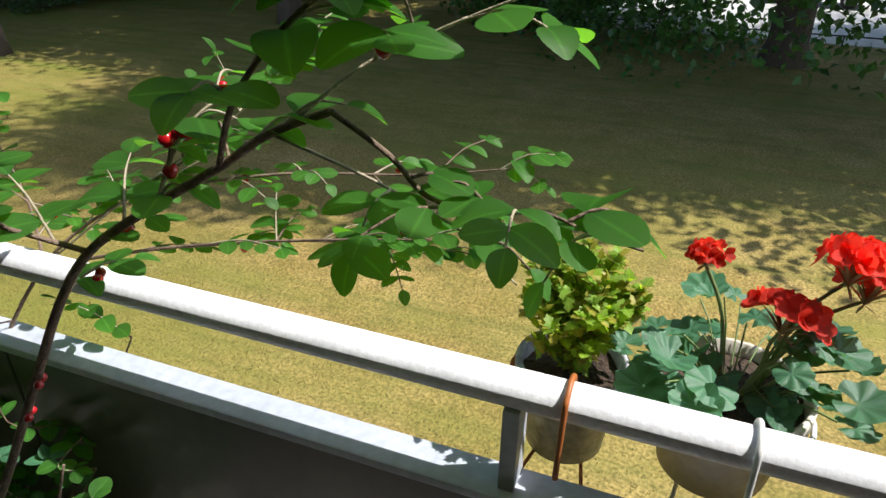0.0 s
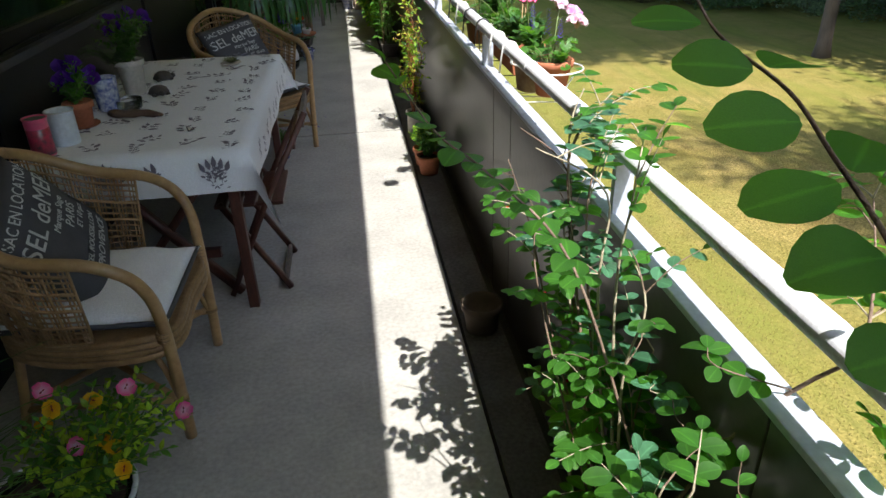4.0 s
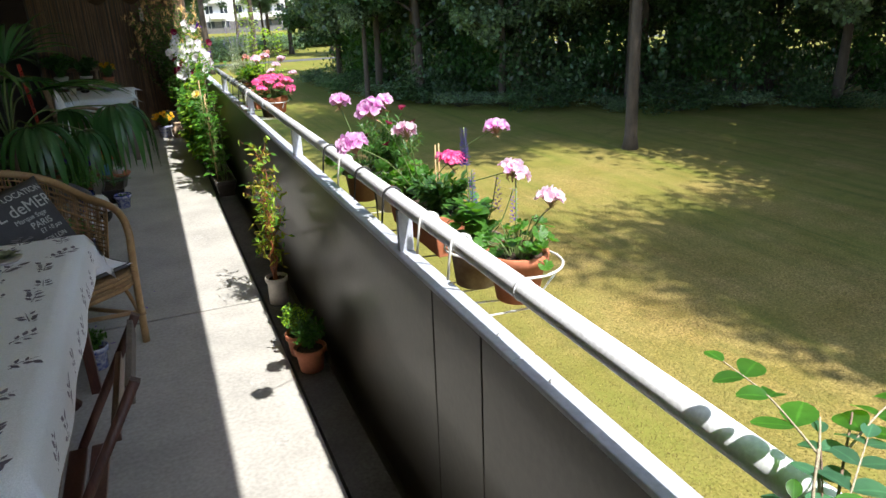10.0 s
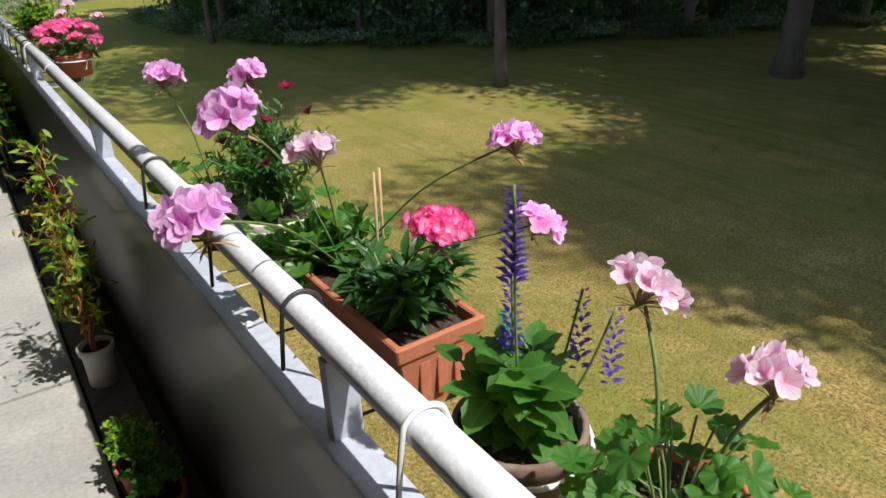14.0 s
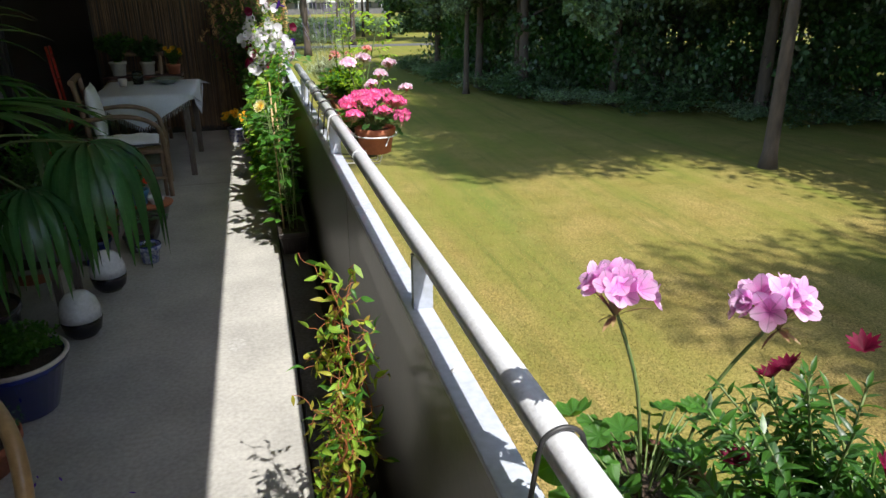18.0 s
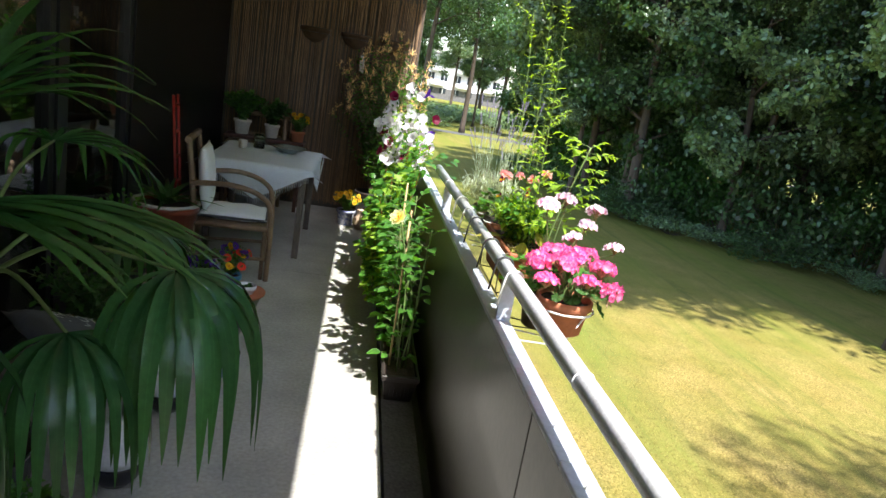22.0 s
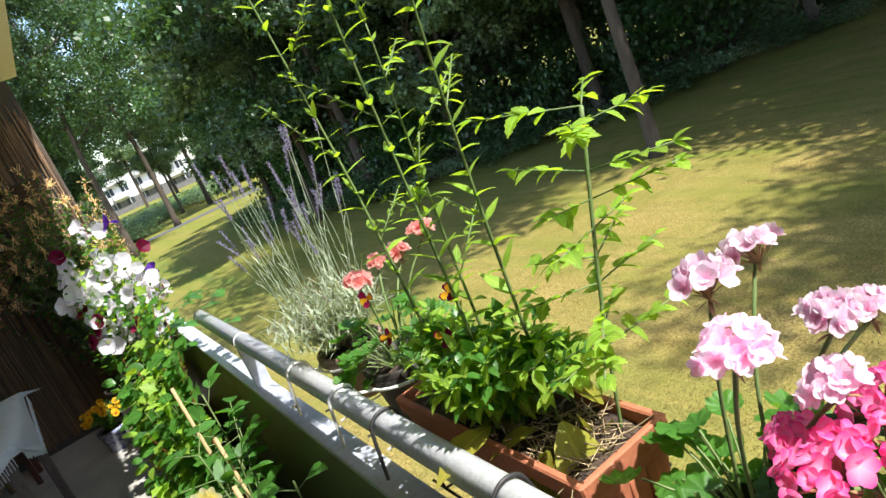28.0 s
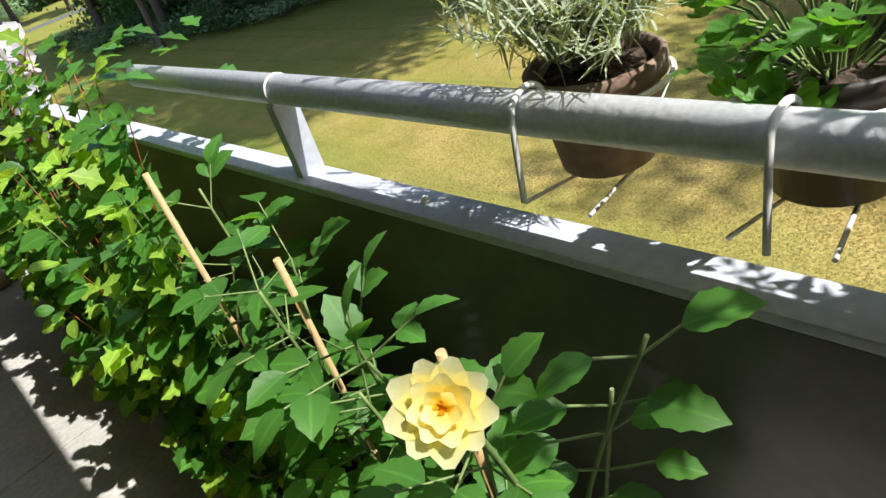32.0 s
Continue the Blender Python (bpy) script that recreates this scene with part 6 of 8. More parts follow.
for k, p in enumerate(spots[:190]):
    m_ = trumpet("white", P_WHITE) if k % 7 else (trumpet("violet", P_VIOLET) if k % 2 else trumpet("wine", P_WINE))
    if p.z > 0.7:
        blossom(ob, m_, p + Vector((rnd(-0.03, 0.02), rnd(-0.05, 0.02), rnd(0, 0.05))), (rnd(-1, 0.2), rnd(-1, 0.1), rnd(0, 0.7)), rnd(0.034, 0.048))
ob = thing("honeysuckle", (-0.35, 12.35, 0), "honeysuckle with apricot flowers climbing the reed screen", "climber")
part("pot", pot_mesh(bmesh.new(), 0.17, 0.13, 0.32), DARKPOT, ob)
lv, bm, fl = Leaves(), bmesh.new(), Leaves()
for tw in bush_twigs((0, 0, 0.3), 130, 0.55, 1.5, 0.12, (0.05, 0.0, 0.1)):
    tw = [Vector((max(-0.55, min(0.42, p.x)), max(-0.45, min(0.33, p.y * 0.7)), p.z)) for p in tw]
    pipe(bm, tw, 0.0028, 4, cap=False)
    opposite_leaves(lv, tw, OVAL_FLAT, 0.06, 0.045, mats=2, flat=0.2)
    if random.random() < 0.8:
        p = tw[-1]
        for _ in range(12):
            d = ball_way(0.3)
            fl.put(PETAL_LONG, p, d, (0, 0, 1), rnd(0.035, 0.05), 0, 0.8)
            fl.put(SMALL, p + d * 0.04, d + ball_way() * 0.7, (0, 0, 1), 0.02, 0)
part("foliage", lv.mesh("foliage", [G_DARK, G_MID]), None, ob)
part("stem", bm, TWIG, ob)
part("blossoms", fl.mesh("blossoms", P_APRICOT), None, ob, "apricot honeysuckle blossoms")

# ---- pots and things on the house side ----
PANSY = {}


def pansy(mat_key, mat):
    if mat_key not in PANSY:
        lv = Leaves()
        floret(lv, (0, 0, 0), (0, 0, 1), 1.0, 5, blade((0.15, 0.42, 0.55, 0.4), 0.1, -0.1), 0, 0.1)
        lv.put(SMALL, (0, 0, 0.08), (1, 0, 0.1), (0, 0, 1), 0.4, 1, 0.9)
        lv.put(SMALL, (0, 0, 0.08), (-1, 0.3, 0.1), (0, 0, 1), 0.35, 1, 0.9)
        PANSY[mat_key] = lv.mesh("blossom", [mat, P_WINE])
    return PANSY[mat_key]


BLUEGLAZE = material("cobalt_glaze", (0.010, 0.022, 0.16), (0.015, 0.03, 0.22), 6, 0.18, bump=0.03, coat=0.6)
GLAZERED = material("red_brown_glaze", (0.28, 0.055, 0.02), (0.18, 0.035, 0.015), 6, 0.3, bump=0.05, coat=0.4)
SKYPOT = material("sky_blue_pot", (0.10, 0.32, 0.52), None, 6, 0.4)
WHITEGLAZE = material("white_glaze", (0.66, 0.66, 0.66), (0.58, 0.58, 0.6), 6, 0.25, coat=0.4)
BLACKGLAZE = material("black_glaze", (0.012, 0.012, 0.018), None, 6, 0.25, coat=0.3)
BLUEWHITE = material("blue_white_porcelain", (0.62, 0.64, 0.70), (0.03, 0.06, 0.30), 42, 0.2, coat=0.5)
TINPINK = material("pink_printed_tin", (0.75, 0.09, 0.20), (0.70, 0.12, 0.22), 26, 0.3, coat=0.3)
TINWHITE = material("white_printed_tin", (0.70, 0.74, 0.80), (0.60, 0.66, 0.74), 18, 0.3, coat=0.3)
STONE = material("dark_stone", (0.09, 0.075, 0.06), (0.05, 0.04, 0.035), 30, 0.7, bump=0.5)
DRIFT = material("driftwood", (0.15, 0.09, 0.055), (0.09, 0.05, 0.03), 16, 0.8, bump=0.6)

ob = potted("potted_pansies", (-1.47, 2.03, 0), "yellow and magenta pansies in a dark glazed pot", "potted plant", 0.19, 0.14, 0.25, BLACKGLAZE, wall=0.02)
part("rim", pipe(bmesh.new(), [(0.19 * math.cos(i * math.pi / 16), 0.19 * math.sin(i * math.pi / 16), 0.25) for i in range(32)], 0.008, 6, closed=True), WHITEGLAZE, ob, "pale glazed rim")
lv, bm = Leaves(), bmesh.new()
spots = []
for tw in bush_twigs((0.06, 0.02, 0.22), 70, 0.22, 0.28, 0.04, (0.06, 0.05, 0)):
    pipe(bm, tw, 0.002, 4, cap=False)
    opposite_leaves(lv, tw, LANCE, 0.05, 0.024, mats=2, flat=0.2, wide=1.5)
    spots.append(tw[-1])
part("foliage", lv.mesh("foliage", [G_MID, G_LIGHT]), None, ob)
part("stem", bm, STEM, ob)
for k, p in enumerate(spots[:10]):
    blossom(ob, pansy("yellow", P_YELLOW) if k % 3 else pansy("magenta", P_HOT), p + Vector((0, 0, 0.02)), (rnd(-0.3, 1), rnd(-1, 0), 0.5), 0.024)

# long-needled plant by the door
ob = potted("needle_palm", (-1.62, 1.42, 0), "tall dark grassy plant with long arching needles in a pot", "potted plant", 0.17, 0.13, 0.28, BLACKGLAZE)
lv, bm = Leaves(), bmesh.new()
ARCH = blade((0.006, 0.007, 0.007, 0.006, 0.005, 0.003, 0.001), 0.4, 0.75)
pipe(bm, [(0, 0, 0.24), (-0.02, 0.0, 0.55), (-0.05, 0.02, 0.78)], [0.03, 0.024, 0.016], 8)
for _ in range(330):
    z = rnd(0.3, 0.8)
    a = rnd(0, 6.28)
    lv.put(ARCH, (-0.03, 0.01, z), (math.cos(a), math.sin(a), rnd(0.3, 1.2)), (0, 0, 1), rnd(0.35, 0.55), 0, 1.0, rnd(0.5, 1.2))
for _ in range(60):
    lv.put(SMALL, (-0.03 + rnd(-0.03, 0.03), 0.01 + rnd(-0.03, 0.03), rnd(0.5, 0.78)), ball_way(0.3), (0, 0, 1), rnd(0.03, 0.05), 1)
part("foliage", lv.mesh("foliage", [G_DARK, STRAW]), None, ob)
part("stem", bm, TWIG, ob)

# on the first table
TZ = 0.748
FLOWERPRINT = material("flower_print", (0.55, 0.04, 0.08), (0.06, 0.04, 0.05), 38, 0.3, coat=0.3, vary=0.2)
GREENLID = material("green_lid", (0.02, 0.10, 0.05), None, 9, 0.4)
def tin(place, r, h, mat, label, lid, band=None):
    ob = thing("tin_can", place, label, "tin", "tins on the table")
    part("body", lathe(bmesh.new(), [(r * 0.97, 0), (r, 0.004), (r, h - 0.006), (r * 1.03, h - 0.004), (r * 1.03, h), (r * 0.95, h), (r * 0.95, h * 0.3)], 24), mat, ob)
    if band:
        part("printed_band", lathe(bmesh.new(), [(r * 1.004, 0.006), (r * 1.012, 0.008), (r * 1.012, h * 0.74), (r * 1.004, h * 0.745)], 28), band, ob, "printed picture round the tin")
        part("lid", lathe(bmesh.new(), [(0.001, h - 0.008), (r * 0.93, h - 0.008), (r * 0.94, h - 0.003)], 24), GREENLID, ob, "dark green lid")
    part("rim", pipe(bmesh.new(), [(r * 1.02 * math.cos(i * 0.2618), r * 1.02 * math.sin(i * 0.2618), h) for i in range(24)], 0.003, 6, closed=True), lid, ob)
    return ob
tin((-1.82, 3.34, TZ), 0.042, 0.145, TINPINK, "pink printed tin with red flowers on the table", TINPINK, FLOWERPRINT)
tin((-1.78, 3.47, TZ), 0.052, 0.135, TINWHITE, "white and pale blue printed tin on the table", WHITEGLAZE)
ob = potted("potted_petunia", (-1.79, 3.70, TZ), "violet petunia in a terracotta pot on the table", "potted plant", 0.062, 0.044, 0.11, TERRA)
part("saucer", lathe(bmesh.new(), [(0.05, -0.0), (0.068, 0.006), (0.07, 0.012), (0.06, 0.008)], 20), TERRA, ob)
def petunia_bush(ob, z, n, reach, rise, blooms, mat, key):
    lv, bm, spots = Leaves(), bmesh.new(), []
    for tw in bush_twigs((0, 0, z), n, reach, rise, 0.03):
        pipe(bm, tw, 0.0016, 4, cap=False)
        opposite_leaves(lv, tw, OVAL_FLAT, 0.032, 0.022, flat=0.2)
        spots.append(tw[-1])
    part("foliage", lv.mesh("foliage", G_MID), None, ob)
    part("stem", bm, STEM, ob)
    for p in spots[:blooms]:
        blossom(ob, trumpet(key, mat), p, (rnd(-0.3, 1), rnd(-1, 0.3), rnd(0.1, 0.8)), rnd(0.026, 0.034))
petunia_bush(ob, 0.1, 30, 0.09, 0.17, 12, P_VIOLET, "violet")
ob = thing("porcelain_vase", (-1.75, 3.95, TZ), "blue and white porcelain vase on the table", "vase")
part("body", lathe(bmesh.new(), [(0.045, 0), (0.05, 0.01), (0.056, 0.13), (0.058, 0.15), (0.05, 0.15), (0.045, 0.03)], 24), BLUEWHITE, ob)
ob = potted("potted_fern", (-1.70, 4.22, TZ), "feathery fern and violet petunia in a tall beige pot", "potted plant", 0.07, 0.05, 0.17, WHITEPOT)
petunia_bush(ob, 0.15, 46, 0.13, 0.26, 8, P_VIOLET, "violet")
lv = Leaves()
for _ in range(26):
    a = rnd(0, 6.28)
    d = Vector((math.cos(a), math.sin(a), rnd(0.6, 1.6))).normalized()
    for i in range(20):
        p = Vector((-0.05, -0.05, 0.16)) + d * 0.017 * i + Vector((0, 0, -0.0006 * i * i))
        for s in (-1, 1):
            lv.put(NEEDLE, p, d * 0.5 + d.cross(Vector((0, 0, 1))) * s, (0, 0, 1), 0.05 * (1 - i / 24), 0, 3.0)
part("fronds", lv.mesh("fronds", G_DARK), None, ob)
def turtle(place, yaw):
    ob = thing("stone_turtle", pose(*place, 0, 0, yaw), "small dark stone turtle on the tablecloth", "ornament", "stone turtles")
    part("shell", lathe(bmesh.new(), [(0.046, 0.004), (0.05, 0.012), (0.04, 0.032), (0.022, 0.043), (0.004, 0.046)], 16), STONE, ob)
    part("head", lathe(bmesh.new(), [(0.003, 0), (0.014, 0.008), (0.014, 0.018), (0.004, 0.026)], 10, pose(0.052, 0, 0.002)), STONE, ob)
    for a in (45, 135, 225, 315):
        part("foot", lathe(bmesh.new(), [(0.012, 0), (0.013, 0.008), (0.006, 0.014)], 8, pose(0.045 * math.cos(radians(a)), 0.045 * math.sin(radians(a)), 0)), STONE, ob)
turtle((-1.63, 4.50, TZ), 30)
turtle((-1.58, 4.18, TZ), -60)
bm = pipe(bmesh.new(), curve([(-0.12, 0.05, 0.014), (-0.04, 0.0, 0.02), (0.04, 0.01, 0.016), (0.13, -0.03, 0.014)], 6), [0.010, 0.014, 0.017, 0.02, 0.02, 0.018, 0.016, 0.017, 0.018, 0.019, 0.017, 0.015, 0.016, 0.018, 0.017, 0.014, 0.011, 0.009, 0.006], 8)
solid("driftwood", bm, DRIFT, (-1.60, 3.78, TZ), "piece of brown driftwood on the tablecloth", "driftwood")
ob = thing("glass_dish", (-1.66, 3.95, TZ), "low clear glass dish on the table", "dish")
g = part("bowl", lathe(bmesh.new(), [(0.05, 0), (0.055, 0.004), (0.06, 0.045), (0.057, 0.045), (0.052, 0.008), (0.001, 0.006)], 24), GLASS, ob)
g.visible_shadow = False
ob = thing("succulent", (-1.31, 4.78, TZ), "pale green rosette succulent in a low dish on the tablecloth", "succulent")
part("dish", lathe(bmesh.new(), [(0.045, 0), (0.06, 0.012), (0.055, 0.014), (0.001, 0.01)], 20), WHITEPOT, ob)
lv = Leaves()
for i in range(34):
    a = i * 2.39996
    lv.put(OVAL_FLAT, (0, 0, 0.012), (math.cos(a), math.sin(a), 0.25 + i * 0.05), (0, 0, 1), 0.058 * (1 - i / 50), 0, 0.9)
part("rosette", lv.mesh("rosette", G_GREY), None, ob)
herb_pot((-1.14, 5.22, 0.0), 0.06, 0.12, "small tin of green herbs beside the chair", 20, 0.06, 0.1, [G_MID], 0.02, BLUEWHITE)

# between the chairs and the palm
ob = potted("herb_bowl", (-1.36, 6.78, 0), "cushion of green herbs in a cobalt blue glazed pot", "potted plant", 0.19, 0.12, 0.24, BLUEGLAZE, wall=0.018)
part("rim", pipe(bmesh.new(), [(0.188 * math.cos(i * math.pi / 16), 0.188 * math.sin(i * math.pi / 16), 0.24) for i in range(32)], 0.009, 6, closed=True), WHITEPOT, ob, "pale unglazed rim")
lv, bm = Leaves(), bmesh.new()
for tw in bush_twigs((0, 0, 0.2), 130, 0.17, 0.15, 0.02):
    for k in range(2, len(tw)):
        for _ in range(3):
            lv.put(SMALL, tw[k], ball_way(0.5), (0, 0, 1), rnd(0.016, 0.028), 0, 1.2)
part("foliage", lv.mesh("foliage", G_MID), None, ob)
ob = potted("low_bowl", (-1.40, 6.38, 0), "low terracotta bowl with trailing green plants", "potted plant", 0.15, 0.10, 0.14, TERRA)
lv = Leaves()
for tw in bush_twigs((0, 0, 0.12), 60, 0.16, 0.10, 0.02):
    opposite_leaves(lv, tw, OVAL_FLAT, 0.028, 0.02, flat=0.2)
part("foliage", lv.mesh("foliage", G_DARK), None, ob)
for x, y in ((-1.27, 7.42), (-1.24, 7.98)):
    ob = thing("egg_lantern", (x, y, 0), "white egg-shaped lantern on a black base", "lantern", "egg lanterns")
    part("base", lathe(bmesh.new(), [(0.06, 0), (0.085, 0.03), (0.097, 0.09), (0.093, 0.094)], 24), BLACKGLAZE, ob)
    part("dome", lathe(bmesh.new(), [(0.095, 0.094), (0.094, 0.14), (0.08, 0.19), (0.05, 0.225), (0.002, 0.238)], 24), WHITEGLAZE, ob)
ob = thing("wooden_stool", (-1.55, 7.72, 0), "low wooden stool with a grey pillow on it", "stool")
part("seat", boxed(-0.2, 0.2, -0.2, 0.2, 0.30, 0.33, 0.004), WOODGREY, ob)
for a in (-1, 1):
    for b in (-1, 1):
        part("leg", boxed(a * 0.17 - 0.018, a * 0.17 + 0.018, b * 0.17 - 0.018, b * 0.17 + 0.018, 0, 0.30, 0.003), WOODGREY, ob)
GREYLINEN = material("grey_linen", (0.12, 0.12, 0.135), None, 10, 0.9, bump=0.3, fine=350)
ob = thing("scatter_pillow", pose(-1.50, 7.70, 0.40, 10, 24, 60), "grey pillow with white lettering on the stool", "pillow", "printed pillows")
part("cover", plump(0.44, 0.44, 0.13), GREYLINEN, ob, smooth=True)
for text, y in (("ENJOY", 0.10), ("THE", 0.03), ("SUN", -0.04)):
    lettering("lettering", text, 0.075, pose(0.0, y, 0.062), ob, PRINT)

# the fan palm
ob = potted("fan_palm", (-1.58, 7.02, 0), "fan palm with long drooping leaves in a dark pot", "palm", 0.2, 0.15, 0.36, BLACKGLAZE)
tr = bmesh.new()
pipe(tr, curve([(0, 0, 0.32), (-0.03, 0.02, 0.6), (0.0, 0.0, 0.86)], 6), [0.035, 0.036, 0.037, 0.038, 0.038, 0.037, 0.036, 0.034, 0.03, 0.028, 0.025, 0.02, 0.015], 10)
def fan(root, hub, size, face, drop, spread=2.6, n=17):
    """A fan leaf: a stalk, and pleated segments that part and hang down towards their ends."""
    lv, a, h = Leaves(), Vector(root), Vector(hub)
    part("leaf_stalk", pipe(bmesh.new(), curve([a, a.lerp(h, 0.5) + Vector((0, 0, 0.10)), h], 6), [0.008 - 0.004 * i / 12 for i in range(13)], 6), STEM, ob)
    out = Vector(face).normalized()
    side = out.cross(Vector((0, 0, 1))).normalized()
    for i in range(n):
        t = (i / (n - 1) - 0.5) * spread
        d = (out * math.cos(t) + side * math.sin(t)).normalized()
        l = size * (1 - 0.12 * abs(t)) * rnd(0.9, 1.06)
        fall = drop * rnd(0.8, 1.25)
        p, w, run = h.copy(), d.copy(), []
        for k in range(10):
            run.append(p.copy())
            p = p + w * l / 9
            w = (w + Vector((rnd(-0.03, 0.03), rnd(-0.03, 0.03), -fall * (0.06 + 0.06 * k)))).normalized()
        vs, uv, fs = [], [], []
        wid = (0.004, 0.012, 0.019, 0.023, 0.023, 0.021, 0.018, 0.013, 0.008, 0.001)
        nrm = d.cross(Vector((0, 0, 1))).normalized()
        lift = -1 if i % 2 else 1
        for k, q in enumerate(run):
            for s in (-1, 0, 1):
                vs.append(q + nrm * s * wid[k] * size * 1.4 + Vector((0, 0, 0.7 * wid[k] * size * abs(s) * lift)))
                uv.append((k / 9, 0.5 + 0.5 * s))
        for k in range(9):
            for s in range(2):
                b = 3 * k + s
                fs.append((b, b + 3, b + 4, b + 1))
        lv.v.append(np.array(vs))
        lv.f += [tuple(j + lv.n for j in f) for f in fs]
        lv.uv += [uv[j] for f in fs for j in f]
        lv.m += [0] * len(fs)
        lv.n += len(vs)
    part("fan_leaf", lv.mesh("fan_leaf", G_PALM), None, ob)
T = (0, 0, 0.84)
for hub, size, face, drop, spread in (((0.66, -0.36, 1.10), 0.58, (0.5, -0.6, 0.0), 3.8, 2.6), ((0.48, -0.50, 0.98), 0.46, (0.5, -0.7, 0.0), 3.6, 2.6), ((0.24, -0.74, 1.06), 0.56, (0.6, -0.8, 0.05), 2.8, 2.5), ((0.22, -0.55, 1.22), 0.60, (0.9, -0.2, 0.25), 0.35, 0.7), ((0.33, 0.28, 1.02), 0.55, (0.8, 0.6, -0.1), 2.6, 2.6), ((0.05, 0.45, 1.22), 0.52, (0.2, 1, 0.2), 1.0, 2.6), ((-0.10, -0.35, 1.32), 0.55, (-0.1, -0.8, 0.7), 0.7, 2.4), ((0.10, -0.15, 1.38), 0.52, (0.5, -0.6, 0.9), 0.5, 2.2), ((-0.12, 0.22, 1.35), 0.5, (-0.1, 0.6, 0.8), 0.7, 2.4)):
    fan(T, hub, size, face, drop, spread)
part("trunk", tr, BARK, ob, "fibrous brown trunk")

# the mixed pots before the far chair
ob = thing("plant_stand", (-1.16, 9.24, 0), "olive-grey pot under a terracotta saucer carrying small pots", "plant stand")
part("pot", lathe(bmesh.new(), [(0.10, 0), (0.135, 0.115), (0.138, 0.12)], 24), material("olive_grey_glaze", (0.16, 0.155, 0.12), (0.10, 0.10, 0.085), 9, 0.5), ob)
part("saucer", lathe(bmesh.new(), [(0.12, 0.118), (0.15, 0.12), (0.162, 0.135), (0.162, 0.14), (0.001, 0.14)], 24), TERRA, ob, "wide terracotta saucer")
ob = potted("potted_pansies", (-1.22, 9.22, 0.14), "violet, red and yellow pansies in a sky-blue pot", "potted plant", 0.07, 0.05, 0.11, SKYPOT)
lv, bm, spots = Leaves(), bmesh.new(), []
for tw in bush_twigs((0, 0, 0.1), 46, 0.12, 0.19, 0.03):
    pipe(bm, tw, 0.0016, 4, cap=False)
    opposite_leaves(lv, tw, OVAL_FLAT, 0.032, 0.022, flat=0.2)
    spots.append(tw[-1])
part("foliage", lv.mesh("foliage", G_MID), None, ob)
part("stem", bm, STEM, ob)
for k, p in enumerate(spots[:20]):
    blossom(ob, (pansy("violet", P_VIOLET), pansy("violet", P_VIOLET), pansy("red", P_RED), pansy("yellow", P_YELLOW))[k % 4], p, (rnd(0, 1), rnd(-1, 0), 0.6), 0.026)
ob = trough("planter_trough", (-1.15, 8.74, 0), 0.19, 0.42, 0.13, DARKPOT, "dark plastic trough of strawberry plants on the floor", "planter box")
lv, bm = Leaves(), bmesh.new()
for tw in bush_twigs((0, 0.02, 0.11), 16, 0.14, 0.10, 0.03, (0.02, 0, 0)):
    tw = [Vector((p.x * 0.9, p.y * 1.3, p.z)) for p in tw]
    pipe(bm, tw, 0.0014, 4, cap=False)
    for a in (-0.9, 0.0, 0.9):
        d = (tw[-1] - tw[0]).normalized()
        lv.put(TOOTH, tw[-1], (d.x * math.cos(a) - d.y * math.sin(a), d.x * math.sin(a) + d.y * math.cos(a), 0.1), (0, 0, 1), rnd(0.036, 0.05), 0, 1.5)
part("foliage", lv.mesh("foliage", G_BLUE), None, ob)
part("stem", bm, STEM, ob)
ob = potted("bowl_of_seedlings", (-1.07, 8.36, 0), "blue and white patterned bowl of seedlings on the floor", "bowl", 0.075, 0.05, 0.12, BLUEWHITE)
lv = Leaves()
for _ in range(26):
    lv.put(OVAL_FLAT, (rnd(-0.045, 0.045), rnd(-0.045, 0.045), 0.10), ball_way(0.8), (0, 0, 1), rnd(0.018, 0.03))
part("foliage", lv.mesh("foliage", G_DARK), None, ob)
part("rim", pipe(bmesh.new(), [(0.073 * math.cos(i * math.pi / 14), 0.073 * math.sin(i * math.pi / 14), 0.12) for i in range(28)], 0.0045, 6, closed=True), BLUEGLAZE, ob, "blue rim")
ob = potted("bowl_of_seedlings", (-1.11, 9.20, 0.14), "small white bowl of seedlings with a dark edge", "bowl", 0.06, 0.04, 0.06, WHITEGLAZE)
lv = Leaves()
for _ in range(14):
    lv.put(OVAL_FLAT, (rnd(-0.03, 0.03), rnd(-0.03, 0.03), 0.045), ball_way(0.8), (0, 0, 1), 0.03)
part("foliage", lv.mesh("foliage", G_DARK), None, ob)
